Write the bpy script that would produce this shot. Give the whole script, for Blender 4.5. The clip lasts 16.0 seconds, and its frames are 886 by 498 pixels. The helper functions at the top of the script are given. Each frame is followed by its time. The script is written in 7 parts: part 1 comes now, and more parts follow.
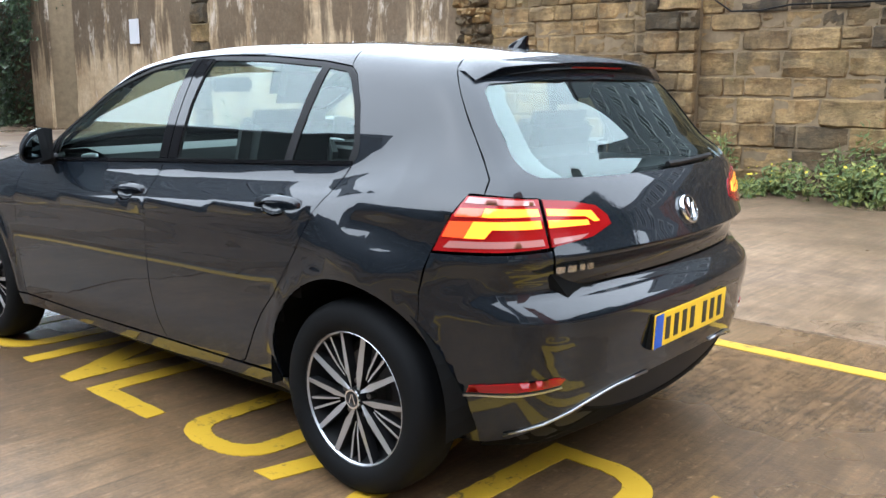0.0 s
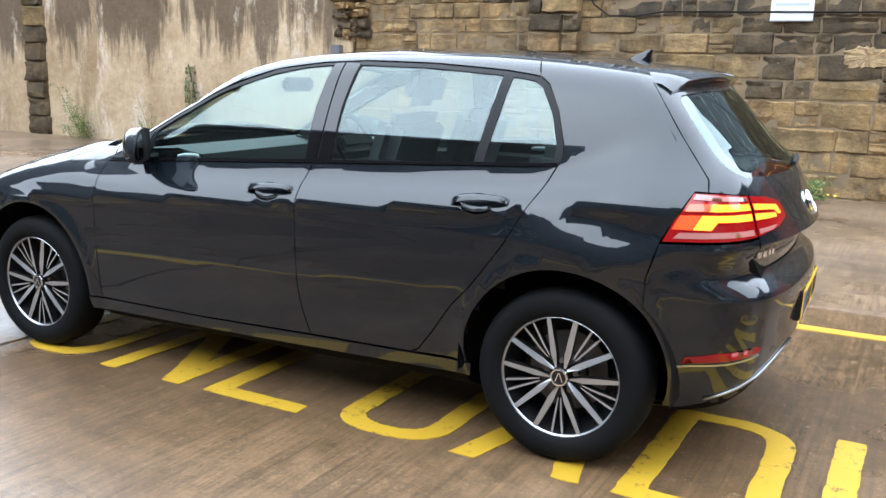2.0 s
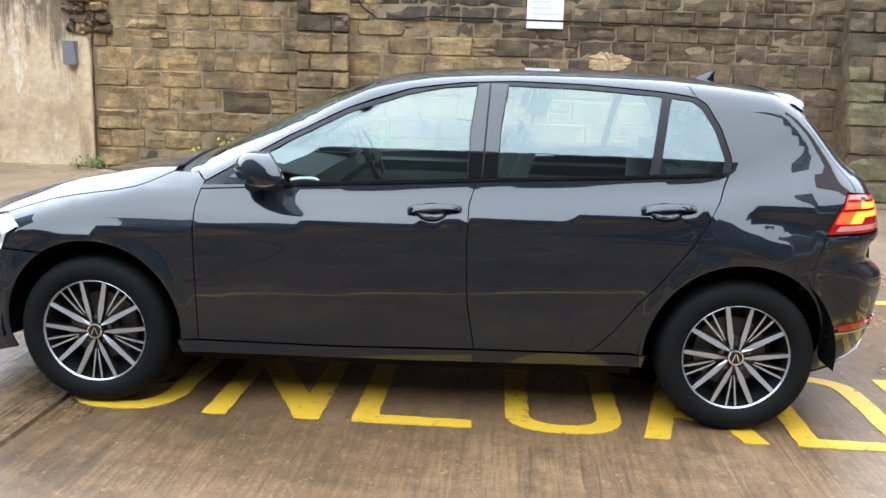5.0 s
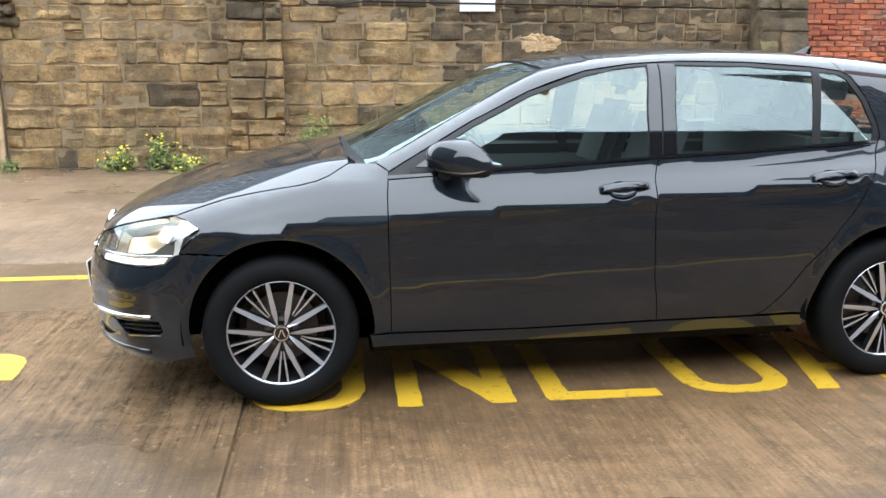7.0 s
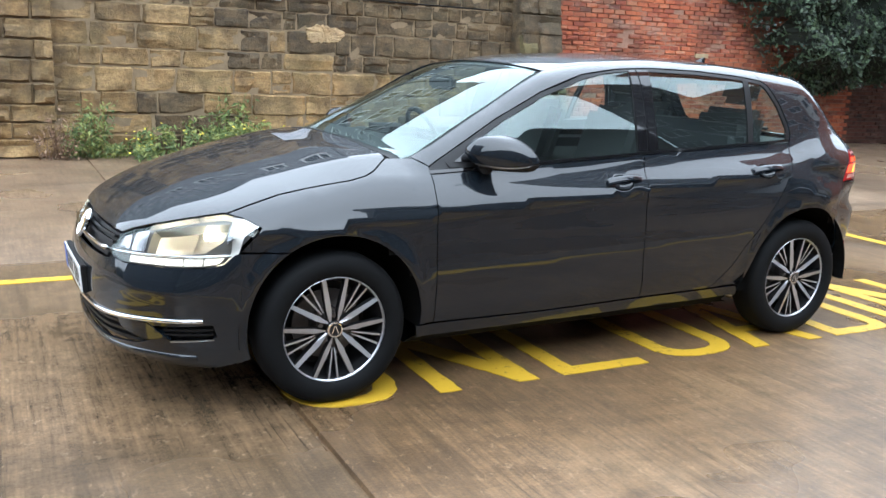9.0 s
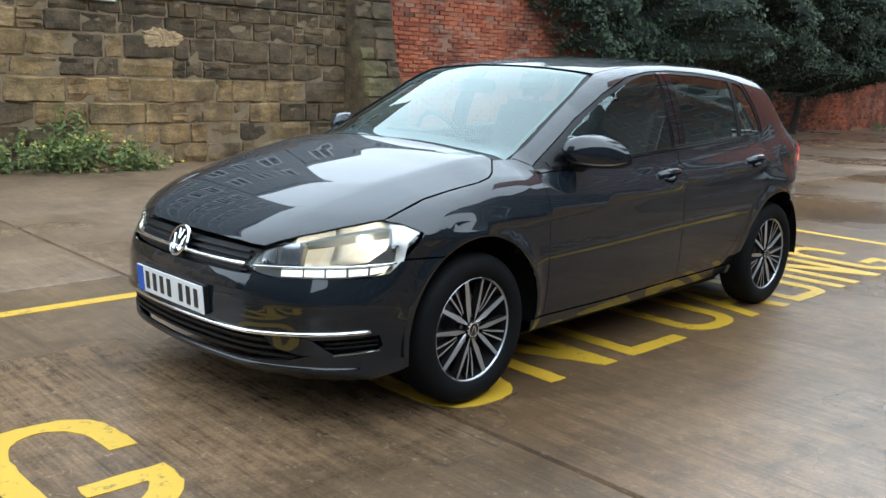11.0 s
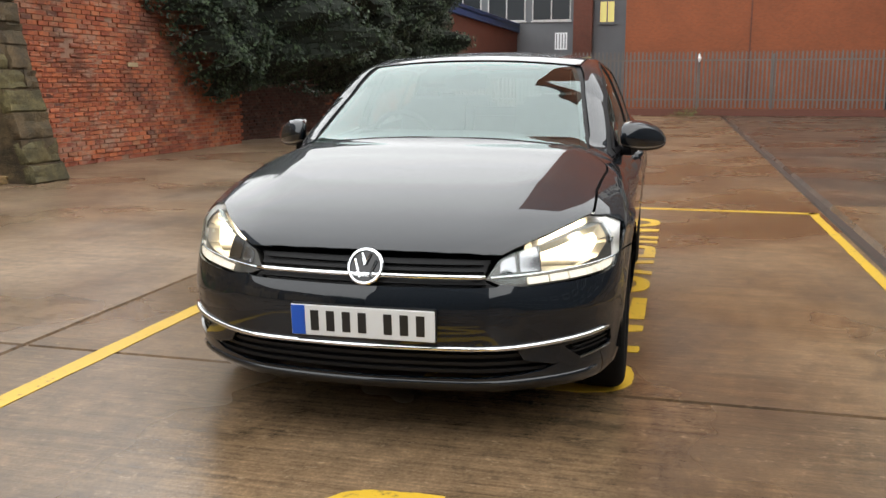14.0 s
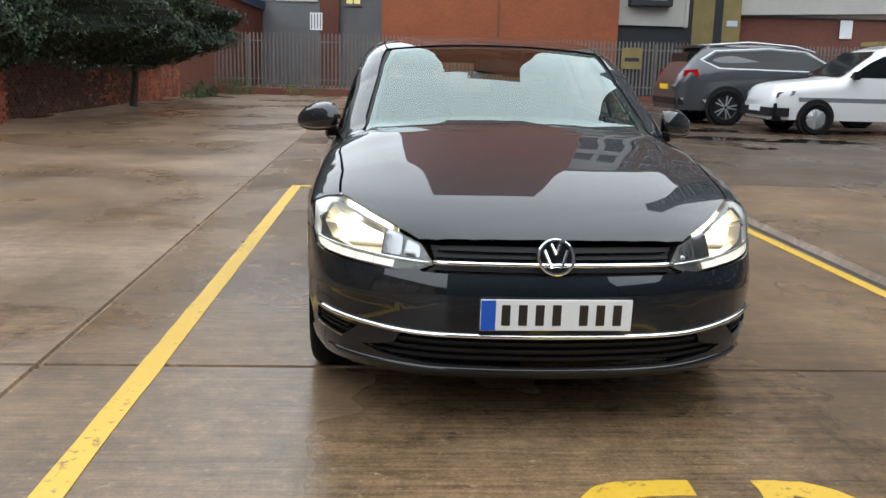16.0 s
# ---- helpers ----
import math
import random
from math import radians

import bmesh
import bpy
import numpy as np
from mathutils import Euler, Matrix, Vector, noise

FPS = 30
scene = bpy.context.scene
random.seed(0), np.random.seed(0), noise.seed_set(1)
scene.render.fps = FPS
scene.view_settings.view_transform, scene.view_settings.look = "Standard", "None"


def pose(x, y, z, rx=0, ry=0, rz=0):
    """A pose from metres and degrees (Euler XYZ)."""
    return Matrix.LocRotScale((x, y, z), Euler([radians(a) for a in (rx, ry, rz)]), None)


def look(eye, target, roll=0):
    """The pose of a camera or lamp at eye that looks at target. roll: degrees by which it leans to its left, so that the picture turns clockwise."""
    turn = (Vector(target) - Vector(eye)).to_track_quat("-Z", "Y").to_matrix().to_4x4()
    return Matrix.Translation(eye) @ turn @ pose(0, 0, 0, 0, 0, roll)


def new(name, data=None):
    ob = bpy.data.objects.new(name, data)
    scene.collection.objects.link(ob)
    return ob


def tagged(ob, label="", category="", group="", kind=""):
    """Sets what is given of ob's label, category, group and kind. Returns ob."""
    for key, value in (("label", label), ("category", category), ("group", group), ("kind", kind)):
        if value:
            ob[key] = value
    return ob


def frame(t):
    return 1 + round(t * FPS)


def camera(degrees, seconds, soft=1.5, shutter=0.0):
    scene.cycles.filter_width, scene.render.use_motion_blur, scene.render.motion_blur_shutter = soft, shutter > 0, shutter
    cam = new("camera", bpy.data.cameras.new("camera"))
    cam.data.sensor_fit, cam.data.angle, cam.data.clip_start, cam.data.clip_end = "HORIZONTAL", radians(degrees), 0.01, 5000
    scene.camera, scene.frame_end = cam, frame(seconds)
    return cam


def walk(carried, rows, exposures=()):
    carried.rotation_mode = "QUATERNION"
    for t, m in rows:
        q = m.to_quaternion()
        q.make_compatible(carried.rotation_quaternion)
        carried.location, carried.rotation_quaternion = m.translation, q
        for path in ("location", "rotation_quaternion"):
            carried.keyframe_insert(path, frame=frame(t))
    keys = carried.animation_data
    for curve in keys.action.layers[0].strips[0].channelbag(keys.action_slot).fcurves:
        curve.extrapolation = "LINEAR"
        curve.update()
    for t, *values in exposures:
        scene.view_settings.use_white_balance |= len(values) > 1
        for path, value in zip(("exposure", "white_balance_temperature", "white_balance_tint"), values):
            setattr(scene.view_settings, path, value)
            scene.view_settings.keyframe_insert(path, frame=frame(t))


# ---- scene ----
cam = camera(52.9, 16.0)
PATH = [
    (0, (-0.03, 0.041, 1.301), (-1.348, 1.498, 0.924), 0.3),
    (0.5, (-0.214, -0.247, 1.32), (-1.477, 1.254, 0.927), 0.8),
    (1, (-0.471, -0.469, 1.331), (-1.661, 1.08, 0.901), 0.4),
    (1.5, (-0.709, -0.727, 1.326), (-1.726, 0.94, 0.895), 0.7),
    (2, (-0.971, -0.97, 1.347), (-1.907, 0.754, 0.955), 1.4),
    (2.5, (-1.281, -1.131, 1.359), (-2.066, 0.663, 0.954), 2.2),
    (3, (-1.591, -1.332, 1.364), (-2.265, 0.508, 0.964), 1.4),
    (3.5, (-1.896, -1.487, 1.37), (-2.436, 0.398, 0.974), 2.2),
    (4, (-2.253, -1.578, 1.386), (-2.645, 0.345, 1.001), 0.6),
    (4.2, (-2.389, -1.613, 1.39), (-2.758, 0.315, 1.004), 1.2),
    (6.3, (-3.884, -1.795, 1.42), (-3.672, 0.154, 1.028), -0.2),
    (6.5, (-4.014, -1.811, 1.416), (-3.866, 0.146, 1.032), 0.2),
    (7, (-4.386, -1.725, 1.384), (-4.165, 0.219, 0.969), -0.0),
    (7.5, (-4.734, -1.676, 1.37), (-4.422, 0.252, 0.939), 2.2),
    (8, (-5.137, -1.682, 1.41), (-4.519, 0.179, 1.02), 3.0),
    (8.5, (-5.487, -1.579, 1.395), (-4.747, 0.235, 0.995), 1.2),
    (8.7, (-5.623, -1.535, 1.398), (-4.82, 0.25, 0.986), 1.4),
    (10.8, (-7.01, -0.768, 1.346), (-5.702, 0.692, 0.948), 4.8),
    (11, (-7.145, -0.664, 1.337), (-5.785, 0.749, 0.944), 2.2),
    (11.5, (-7.38, -0.384, 1.337), (-5.981, 0.984, 0.919), 3.1),
    (12, (-7.617, -0.06, 1.279), (-6.105, 1.195, 0.905), 2.8),
    (12.5, (-7.886, 0.353, 1.237), (-6.17, 1.29, 0.812), 3.7),
    (13, (-8.073, 0.739, 1.211), (-6.282, 1.528, 0.797), 1.0),
    (13.5, (-8.223, 1.123, 1.212), (-6.424, 1.884, 0.782), 0.4),
    (14, (-8.34, 1.537, 1.259), (-6.44, 2.044, 0.893), -0.1),
    (14.5, (-8.365, 1.925, 1.258), (-6.426, 2.263, 0.902), 0.6),
    (15, (-8.404, 2.31, 1.261), (-6.446, 2.565, 0.943), 1.4),
    (15.5, (-8.46, 2.72, 1.285), (-6.496, 2.783, 0.913), 0.2),
    (16, (-8.427, 3.108, 1.262), (-6.47, 3.012, 0.861), 1.4),
]
walk(cam, [(t, look(eye, target, roll)) for t, eye, target, roll in PATH],
     [(0.0, 0.05, 5850, 9), (3.5, 0.17, 5700, 8), (7.5, 0.26, 6050, 9), (8.7, 0.19, 5800, 8), (10.8, -0.54, 5700, 4), (12.5, -0.62, 6200, 8), (14.0, -0.74, 6900, 11), (15.0, -0.72, 6900, 12), (16.0, -0.76, 6400, 9)])

# ---- sky and light: a wet, overcast day ----
world = bpy.data.worlds.new("overcast_sky")
scene.world = world
world.use_nodes = True
wn, wl = world.node_tree.nodes, world.node_tree.links
wn.clear()
sky = wn.new("ShaderNodeTexSky")
sky.sky_type = "NISHITA"
sky.sun_disc = False
sky.sun_elevation, sky.sun_rotation = radians(48), radians(200)
sky.air_density, sky.dust_density, sky.ozone_density = 1.0, 6.0, 1.0
grey = wn.new("ShaderNodeHueSaturation")
grey.inputs["Saturation"].default_value = 0.15
cloud = wn.new("ShaderNodeMixRGB")
cloud.blend_type = "MIX"
cloud.inputs[0].default_value = 0.8
way = wn.new("ShaderNodeTexCoord")
high = wn.new("ShaderNodeSeparateXYZ")
wl.new(way.outputs["Generated"], high.inputs[0])
overcast = wn.new("ShaderNodeValToRGB")                # cloud three times brighter overhead than at the horizon
overcast.color_ramp.elements[0].position, overcast.color_ramp.elements[0].color = 0.0, (0.70, 0.74, 0.78, 1)
overcast.color_ramp.elements[1].position, overcast.color_ramp.elements[1].color = 0.9, (0.90, 0.95, 1.0, 1)
wl.new(high.outputs[2], overcast.inputs["Fac"])
thick = wn.new("ShaderNodeMixRGB")
thick.blend_type = "MULTIPLY"
thick.inputs[0].default_value = 1.0
thick.inputs[2].default_value = (66.0, 66.0, 66.0, 1)
wl.new(overcast.outputs[0], thick.inputs[1])
wl.new(thick.outputs[0], cloud.inputs[2])
bg = wn.new("ShaderNodeBackground")
bg.inputs["Strength"].default_value = 0.10
wo = wn.new("ShaderNodeOutputWorld")
wl.new(sky.outputs[0], grey.inputs["Color"])
wl.new(grey.outputs[0], cloud.inputs[1])
wl.new(cloud.outputs[0], bg.inputs["Color"])
wl.new(bg.outputs[0], wo.inputs["Surface"])
sun_data = bpy.data.lights.new("sun", "SUN")
sun_data.energy, sun_data.angle, sun_data.color = 0.5, radians(80), (1.0, 0.97, 0.92)
sun = new("sun", sun_data)
sun.matrix_world = look((0, 0, 30), (0.2 * 30, 0.75 * 30, 0))
scene.view_settings.exposure = 0.0

# ---- materials ----
def material(name, color, rough=0.5, metal=0.0, coat=0.0, coat_rough=0.03, emit=None, power=0.0, spec=0.5):
    m = bpy.data.materials.new(name)
    m.use_nodes = True
    b = m.node_tree.nodes["Principled BSDF"]
    b.inputs["Base Color"].default_value = (*color, 1)
    b.inputs["Roughness"].default_value = rough
    b.inputs["Metallic"].default_value = metal
    b.inputs["Coat Weight"].default_value = coat
    b.inputs["Coat Roughness"].default_value = coat_rough
    b.inputs["Specular IOR Level"].default_value = spec
    if emit:
        b.inputs["Emission Color"].default_value = (*emit, 1)
        b.inputs["Emission Strength"].default_value = power
    return m


def node(m, kind, **values):
    n = m.node_tree.nodes.new(kind)
    for key, value in values.items():
        n.inputs[key].default_value = value
    return n


def link(m, a, b):
    m.node_tree.links.new(a, b)


def place(m, scale=(1, 1, 1)):
    """World-sized texture coordinates."""
    g = m.node_tree.nodes.new("ShaderNodeNewGeometry")
    p = m.node_tree.nodes.new("ShaderNodeMapping")
    p.inputs["Scale"].default_value = scale
    link(m, g.outputs["Position"], p.inputs["Vector"])
    return p.outputs[0]


def noise_tex(m, vec, scale, detail=4.0, rough=0.6):
    n = node(m, "ShaderNodeTexNoise", Scale=scale, Detail=detail, Roughness=rough)
    link(m, vec, n.inputs["Vector"])
    return n.outputs["Fac"]


def ramp(m, fac, stops):
    r = m.node_tree.nodes.new("ShaderNodeValToRGB")
    e = r.color_ramp.elements
    while len(e) < len(stops):
        e.new(0.5)
    for k, (p, c) in enumerate(stops):
        e[k].position = p
        e[k].color = (*c, 1) if len(c) == 3 else c
    link(m, fac, r.inputs["Fac"])
    return r.outputs["Color"]


def mix(m, fac, a, b, mode="MIX"):
    n = m.node_tree.nodes.new("ShaderNodeMixRGB")
    n.blend_type = mode
    for sock, v in ((n.inputs[0], fac), (n.inputs[1], a), (n.inputs[2], b)):
        if isinstance(v, (int, float)):
            sock.default_value = v
        elif isinstance(v, tuple):
            sock.default_value = (*v, 1)
        else:
            link(m, v, sock)
    return n.outputs[0]


def bump(m, height, strength=0.3, distance=0.01):
    n = node(m, "ShaderNodeBump", Strength=strength, Distance=distance)
    link(m, height, n.inputs["Height"])
    link(m, n.outputs[0], m.node_tree.nodes["Principled BSDF"].inputs["Normal"])


def into(m, value, name):
    link(m, value, m.node_tree.nodes["Principled BSDF"].inputs[name])


def glass(name, color, mirror):
    """Thin tinted pane: clear glass that also mirrors the sky."""
    m = bpy.data.materials.new(name)
    m.use_nodes = True
    n = m.node_tree.nodes
    n.clear()
    out = n.new("ShaderNodeOutputMaterial")
    mx = n.new("ShaderNodeMixShader")
    tr = n.new("ShaderNodeBsdfTransparent")
    tr.inputs[0].default_value = (*color, 1)
    gl = n.new("ShaderNodeBsdfGlossy")
    gl.inputs["Roughness"].default_value = 0.01
    gl.inputs["Color"].default_value = (0.86, 1.0, 0.98, 1)
    facing = n.new("ShaderNodeLayerWeight")
    facing.inputs["Blend"].default_value = 0.5
    steep = n.new("ShaderNodeMath")
    steep.operation = "POWER"
    steep.inputs[1].default_value = 5.0
    gloss = n.new("ShaderNodeMapRange")                # more mirror-like towards grazing, the same from both sides
    gloss.inputs["To Min"].default_value = mirror
    link(m, facing.outputs["Facing"], steep.inputs[0])
    link(m, steep.outputs[0], gloss.inputs["Value"])
    link(m, gloss.outputs[0], mx.inputs[0])
    link(m, tr.outputs[0], mx.inputs[1])
    link(m, gl.outputs[0], mx.inputs[2])
    link(m, mx.outputs[0], out.inputs["Surface"])
    return m


PAINT = material("grey_car_paint", (0.0034, 0.0062, 0.0100), 0.45, 0.0, 1.0, 0.012, spec=0.10)
PAINT.node_tree.nodes["Principled BSDF"].inputs["Coat IOR"].default_value = 1.54
BLACK_GLOSS = material("gloss_black_trim", (0.005, 0.005, 0.006), 0.04, 0, 0.0, spec=0.6)
BLACK_TRIM = material("matt_black_plastic", (0.008, 0.008, 0.009), 0.5, spec=0.25)
RUBBER = material("tyre_rubber", (0.0055, 0.0058, 0.0063), 0.70, spec=0.12)
CHROME = material("chrome", (0.85, 0.86, 0.87), 0.08, 1.0)
ALLOY = material("machined_alloy", (0.46, 0.47, 0.49), 0.34, 0.75)
ALLOY_DARK = material("dark_alloy", (0.012, 0.012, 0.013), 0.45, 0.2, spec=0.3)
STEEL = material("brake_steel", (0.16, 0.15, 0.145), 0.5, 0.9)
DARK = material("underbody_black", (0.005, 0.005, 0.005), 0.8, spec=0.1)
FABRIC = material("seat_fabric", (0.05, 0.052, 0.055), 0.85)
HOUSING = material("lamp_housing", (0.13, 0.125, 0.115), 0.38, 0.6)
PALE_TRIM = material("pale_headlining", (0.45, 0.46, 0.45), 0.8)
WINDOW = glass("tinted_window", (0.80, 0.92, 0.88), 0.095)
SCREEN = glass("windscreen_glass", (0.74, 0.86, 0.83), 0.125)
LENS = glass("clear_lens", (0.90, 0.91, 0.92), 0.03)
RED_LENS = material("red_lens", (0.30, 0.006, 0.007), 0.12, 0, 0.35, 0.03, spec=0.3)
ORANGE_LIT = material("lit_orange_lamp", (0.6, 0.05, 0.01), 0.2, 0, 1.0, 0.03, (1.0, 0.085, 0.018), 1.3)
AMBER_LIT = material("lit_amber_lamp", (0.9, 0.25, 0.02), 0.2, 0, 1.0, 0.03, (1.0, 0.30, 0.02), 2.6)
PINK_LENS = material("milky_red_lens", (0.48, 0.20, 0.18), 0.2, 0, 1.0, 0.03)
LAMP_LIT = material("lit_headlamp", (1, 0.95, 0.85), 0.3, 0, 0, 0.03, (1.0, 0.83, 0.55), 130.0)
DRL_LIT = material("lit_daytime_lamp", (0.35, 0.35, 0.34), 0.35, 0, 0, 0.03, (1.0, 0.92, 0.76), 1.7)
BOWL = material("bright_lamp_reflector", (0.84, 0.82, 0.78), 0.55, 1.0)
MIRROR_GLASS = material("dark_mirror_glass", (0.16, 0.17, 0.19), 0.04, 1.0)
SOFT_CHROME = material("satin_bright_trim", (0.42, 0.43, 0.44), 0.3, 1.0)
SILVER = material("lamp_reflector", (0.42, 0.42, 0.43), 0.22, 1.0)
PLATE_WHITE = material("white_plate", (0.72, 0.74, 0.75), 0.3)
PLATE_YELLOW = material("yellow_plate", (0.85, 0.55, 0.02), 0.3)
PLATE_BLUE = material("blue_plate_band", (0.01, 0.09, 0.5), 0.3)
PLATE_INK = material("plate_ink", (0.015, 0.015, 0.015), 0.4)

# ---- mesh helpers ----
def mesh_object(name, bm, mat, smooth=None):
    me = bpy.data.meshes.new(name)
    bm.to_mesh(me)
    bm.free()
    for m in (mat if isinstance(mat, (list, tuple)) else (mat,)):
        me.materials.append(m)
    if smooth is not None:
        me.shade_smooth()
        if smooth < 180:
            me.set_sharp_from_angle(angle=radians(smooth))
    return new(name, me)


def part(name, bm, mat, parent, label="", smooth=None):
    ob = mesh_object(name, bm, mat, smooth)
    ob.parent = parent
    if label:
        ob["label"] = label
    return ob


def thing(name, label, category, m=None, group="", kind=""):
    ob = new(name)
    ob.empty_display_size = 0.2
    if m is not None:
        ob.matrix_world = m
    return tagged(ob, label, category, group, kind)


def box(bm, lo, hi, bevel=0.0, m=None):
    """An axis-aligned box with bevelled edges, added to bm."""
    size = [b - a for a, b in zip(lo, hi)]
    mid = [(a + b) / 2 for a, b in zip(lo, hi)]
    t = bmesh.new()
    bmesh.ops.create_cube(t, size=1.0, matrix=Matrix.LocRotScale(mid, None, size))
    if bevel:
        bmesh.ops.bevel(t, geom=t.edges[:], offset=bevel, segments=2, affect="EDGES")
    return merge(bm, t, m)


def merge(bm, t, m=None):
    if m is not None:
        t.transform(m)
    made = {v: bm.verts.new(v.co) for v in t.verts}
    for f in t.faces:
        bm.faces.new([made[v] for v in f.verts])
    t.free()
    return bm


def boxed(lo, hi, bevel=0.0, m=None):
    return box(bmesh.new(), lo, hi, bevel, m)


def tube(points, radius, sides=8, close=False):
    """A round bar along points; radius may be one number or one for each point."""
    bm = bmesh.new()
    pts = [Vector(p) for p in points]
    rings = []
    side = None
    for k, p in enumerate(pts):
        a, b = pts[max(k - 1, 0)], pts[min(k + 1, len(pts) - 1)]
        d = (b - a).normalized()
        if side is None:
            side = d.orthogonal().normalized()
        side = (side - d * side.dot(d)).normalized()
        up = d.cross(side)
        r = float(radius[k] if isinstance(radius, (list, tuple)) else radius)
        rings.append([bm.verts.new(p + r * (math.cos(t) * side + math.sin(t) * up))
                      for t in (2 * math.pi * j / sides for j in range(sides))])
    for a, b in zip(rings, rings[1:]):
        for j in range(sides):
            bm.faces.new((a[j], a[(j + 1) % sides], b[(j + 1) % sides], b[j]))
    bm.faces.new(rings[0][::-1])
    bm.faces.new(rings[-1])
    return bm


def lathe(profile, steps=64, axis="y"):
    """Turns (radius, offset) pairs round an axis."""
    bm = bmesh.new()
    rings = []
    for r, o in profile:
        ring = []
        for k in range(steps):
            t = 2 * math.pi * k / steps
            ring.append(bm.verts.new((r * math.cos(t), o, r * math.sin(t)) if axis == "y" else
                                     (r * math.cos(t), r * math.sin(t), o) if axis == "z" else
                                     (o, r * math.cos(t), r * math.sin(t))))
        rings.append(ring)
    for a, b in zip(rings, rings[1:]):
        for k in range(steps):
            bm.faces.new((a[k], a[(k + 1) % steps], b[(k + 1) % steps], b[k]))
    bmesh.ops.recalc_face_normals(bm, faces=bm.faces[:])
    return bm


def slab(outline, z0, z1, holes=()):
    """A flat plate from a plan outline, with upright edges."""
    from mathutils.geometry import delaunay_2d_cdt
    bm = bmesh.new()
    pts, edges = [], []
    for loop in (outline, *holes):
        n = len(pts)
        pts += [Vector(p) for p in loop]
        edges += [(n + k, n + (k + 1) % len(loop)) for k in range(len(loop))]
    vs, es, fs, *_ = delaunay_2d_cdt(pts, edges, [], 0, 1e-6)
    top = [bm.verts.new((v.x, v.y, z1)) for v in vs]
    low = [bm.verts.new((v.x, v.y, z0)) for v in vs]
    count = {}
    for f in fs:
        c = sum((Vector(vs[k]) for k in f), Vector((0, 0))) / len(f)
        if not within(c, outline) or any(within(c, h) for h in holes):
            continue
        a = sum(vs[f[k]].x * vs[f[(k + 1) % len(f)]].y - vs[f[(k + 1) % len(f)]].x * vs[f[k]].y for k in range(len(f)))
        f = f if a > 0 else f[::-1]
        bm.faces.new([top[k] for k in f])
        bm.faces.new([low[k] for k in f[::-1]])
        for k in range(len(f)):
            e = (f[k], f[(k + 1) % len(f)])
            count[e] = 1
    for a, b in count:
        if (b, a) not in count:
            bm.faces.new((top[b], top[a], low[a], low[b]))
    return bm


def within(p, loop):
    inside = False
    for (x1, y1), (x2, y2) in zip(loop, [*loop[1:], loop[0]]):
        if (y1 > p[1]) != (y2 > p[1]) and p[0] < (x2 - x1) * (p[1] - y1) / (y2 - y1) + x1:
            inside = not inside
    return inside


def rounded(loop, r, steps=4):
    """Rounds the corners of a 2D loop by about r."""
    out = []
    n = len(loop)
    for k in range(n):
        a, b, c = (np.array(loop[j % n], float) for j in (k - 1, k, k + 1))
        u, v = a - b, c - b
        lu, lv = np.linalg.norm(u), np.linalg.norm(v)
        d = min(r, 0.45 * lu, 0.45 * lv)
        p, q = b + u / lu * d, b + v / lv * d
        for s in np.linspace(0, 1, steps + 1):
            out.append(tuple((1 - s) ** 2 * p + 2 * s * (1 - s) * b + s * s * q))
    return out

# ---- the hatchback's skin: x ahead of the front axle, y to its left, z up from the ground ----
def curve(*pairs):
    """A smooth monotone curve through (at, value) pairs."""
    xs, ys = (np.array(v, float) for v in zip(*sorted(pairs)))
    h, d = np.diff(xs), np.diff(ys) / np.diff(xs)
    m = np.zeros(len(xs))
    m[0], m[-1] = d[0], d[-1]
    for k in range(1, len(xs) - 1):
        if d[k - 1] * d[k] > 0:
            w1, w2 = 2 * h[k] + h[k - 1], h[k] + 2 * h[k - 1]
            m[k] = (w1 + w2) / (w1 / d[k - 1] + w2 / d[k])

    def at(x):
        x = np.asarray(x, float)
        k = np.clip(np.searchsorted(xs, x) - 1, 0, len(h) - 1)
        s = (x - xs[k]) / h[k]
        low, high = x < xs[0], x > xs[-1]
        s = np.clip(s, 0, 1)
        y = (ys[k] * (1 + 2 * s) * (1 - s) ** 2 + h[k] * m[k] * s * (1 - s) ** 2
             + ys[k + 1] * s * s * (3 - 2 * s) + h[k] * m[k + 1] * s * s * (s - 1))
        y = np.where(low, ys[0] + m[0] * (x - xs[0]), y)
        return np.where(high, ys[-1] + m[-1] * (x - xs[-1]), y)
    return at


def smax(a, b, k):
    h = np.maximum(k - np.abs(a - b), 0) / k
    return np.maximum(a, b) + h * h * k * 0.25


def smin(a, b, k):
    return -smax(-a, -b, k)


plan_w = curve((-3.4, 0.66), (-3.3, 0.715), (-3.1, 0.795), (-2.9, 0.845), (-2.62, 0.886), (-2.3, 0.893), (-1.3, 0.893), (-0.5, 0.890), (0.0, 0.890), (0.35, 0.868), (0.6, 0.82), (0.85, 0.74))
nose_x = curve((0.14, 0.66), (0.19, 0.79), (0.25, 0.835), (0.33, 0.85), (0.45, 0.86), (0.52, 0.855), (0.58, 0.835), (0.63, 0.81), (0.70, 0.775), (0.78, 0.66), (0.88, 0.40))
tail_x = curve((0.16, -3.12), (0.22, -3.22), (0.30, -3.275), (0.42, -3.318), (0.52, -3.333), (0.60, -3.344), (0.635, -3.344), (0.655, -3.332), (0.685, -3.291), (0.71, -3.266), (0.73, -3.266), (0.80, -3.288), (0.90, -3.278), (0.98, -3.25), (1.06, -3.20))
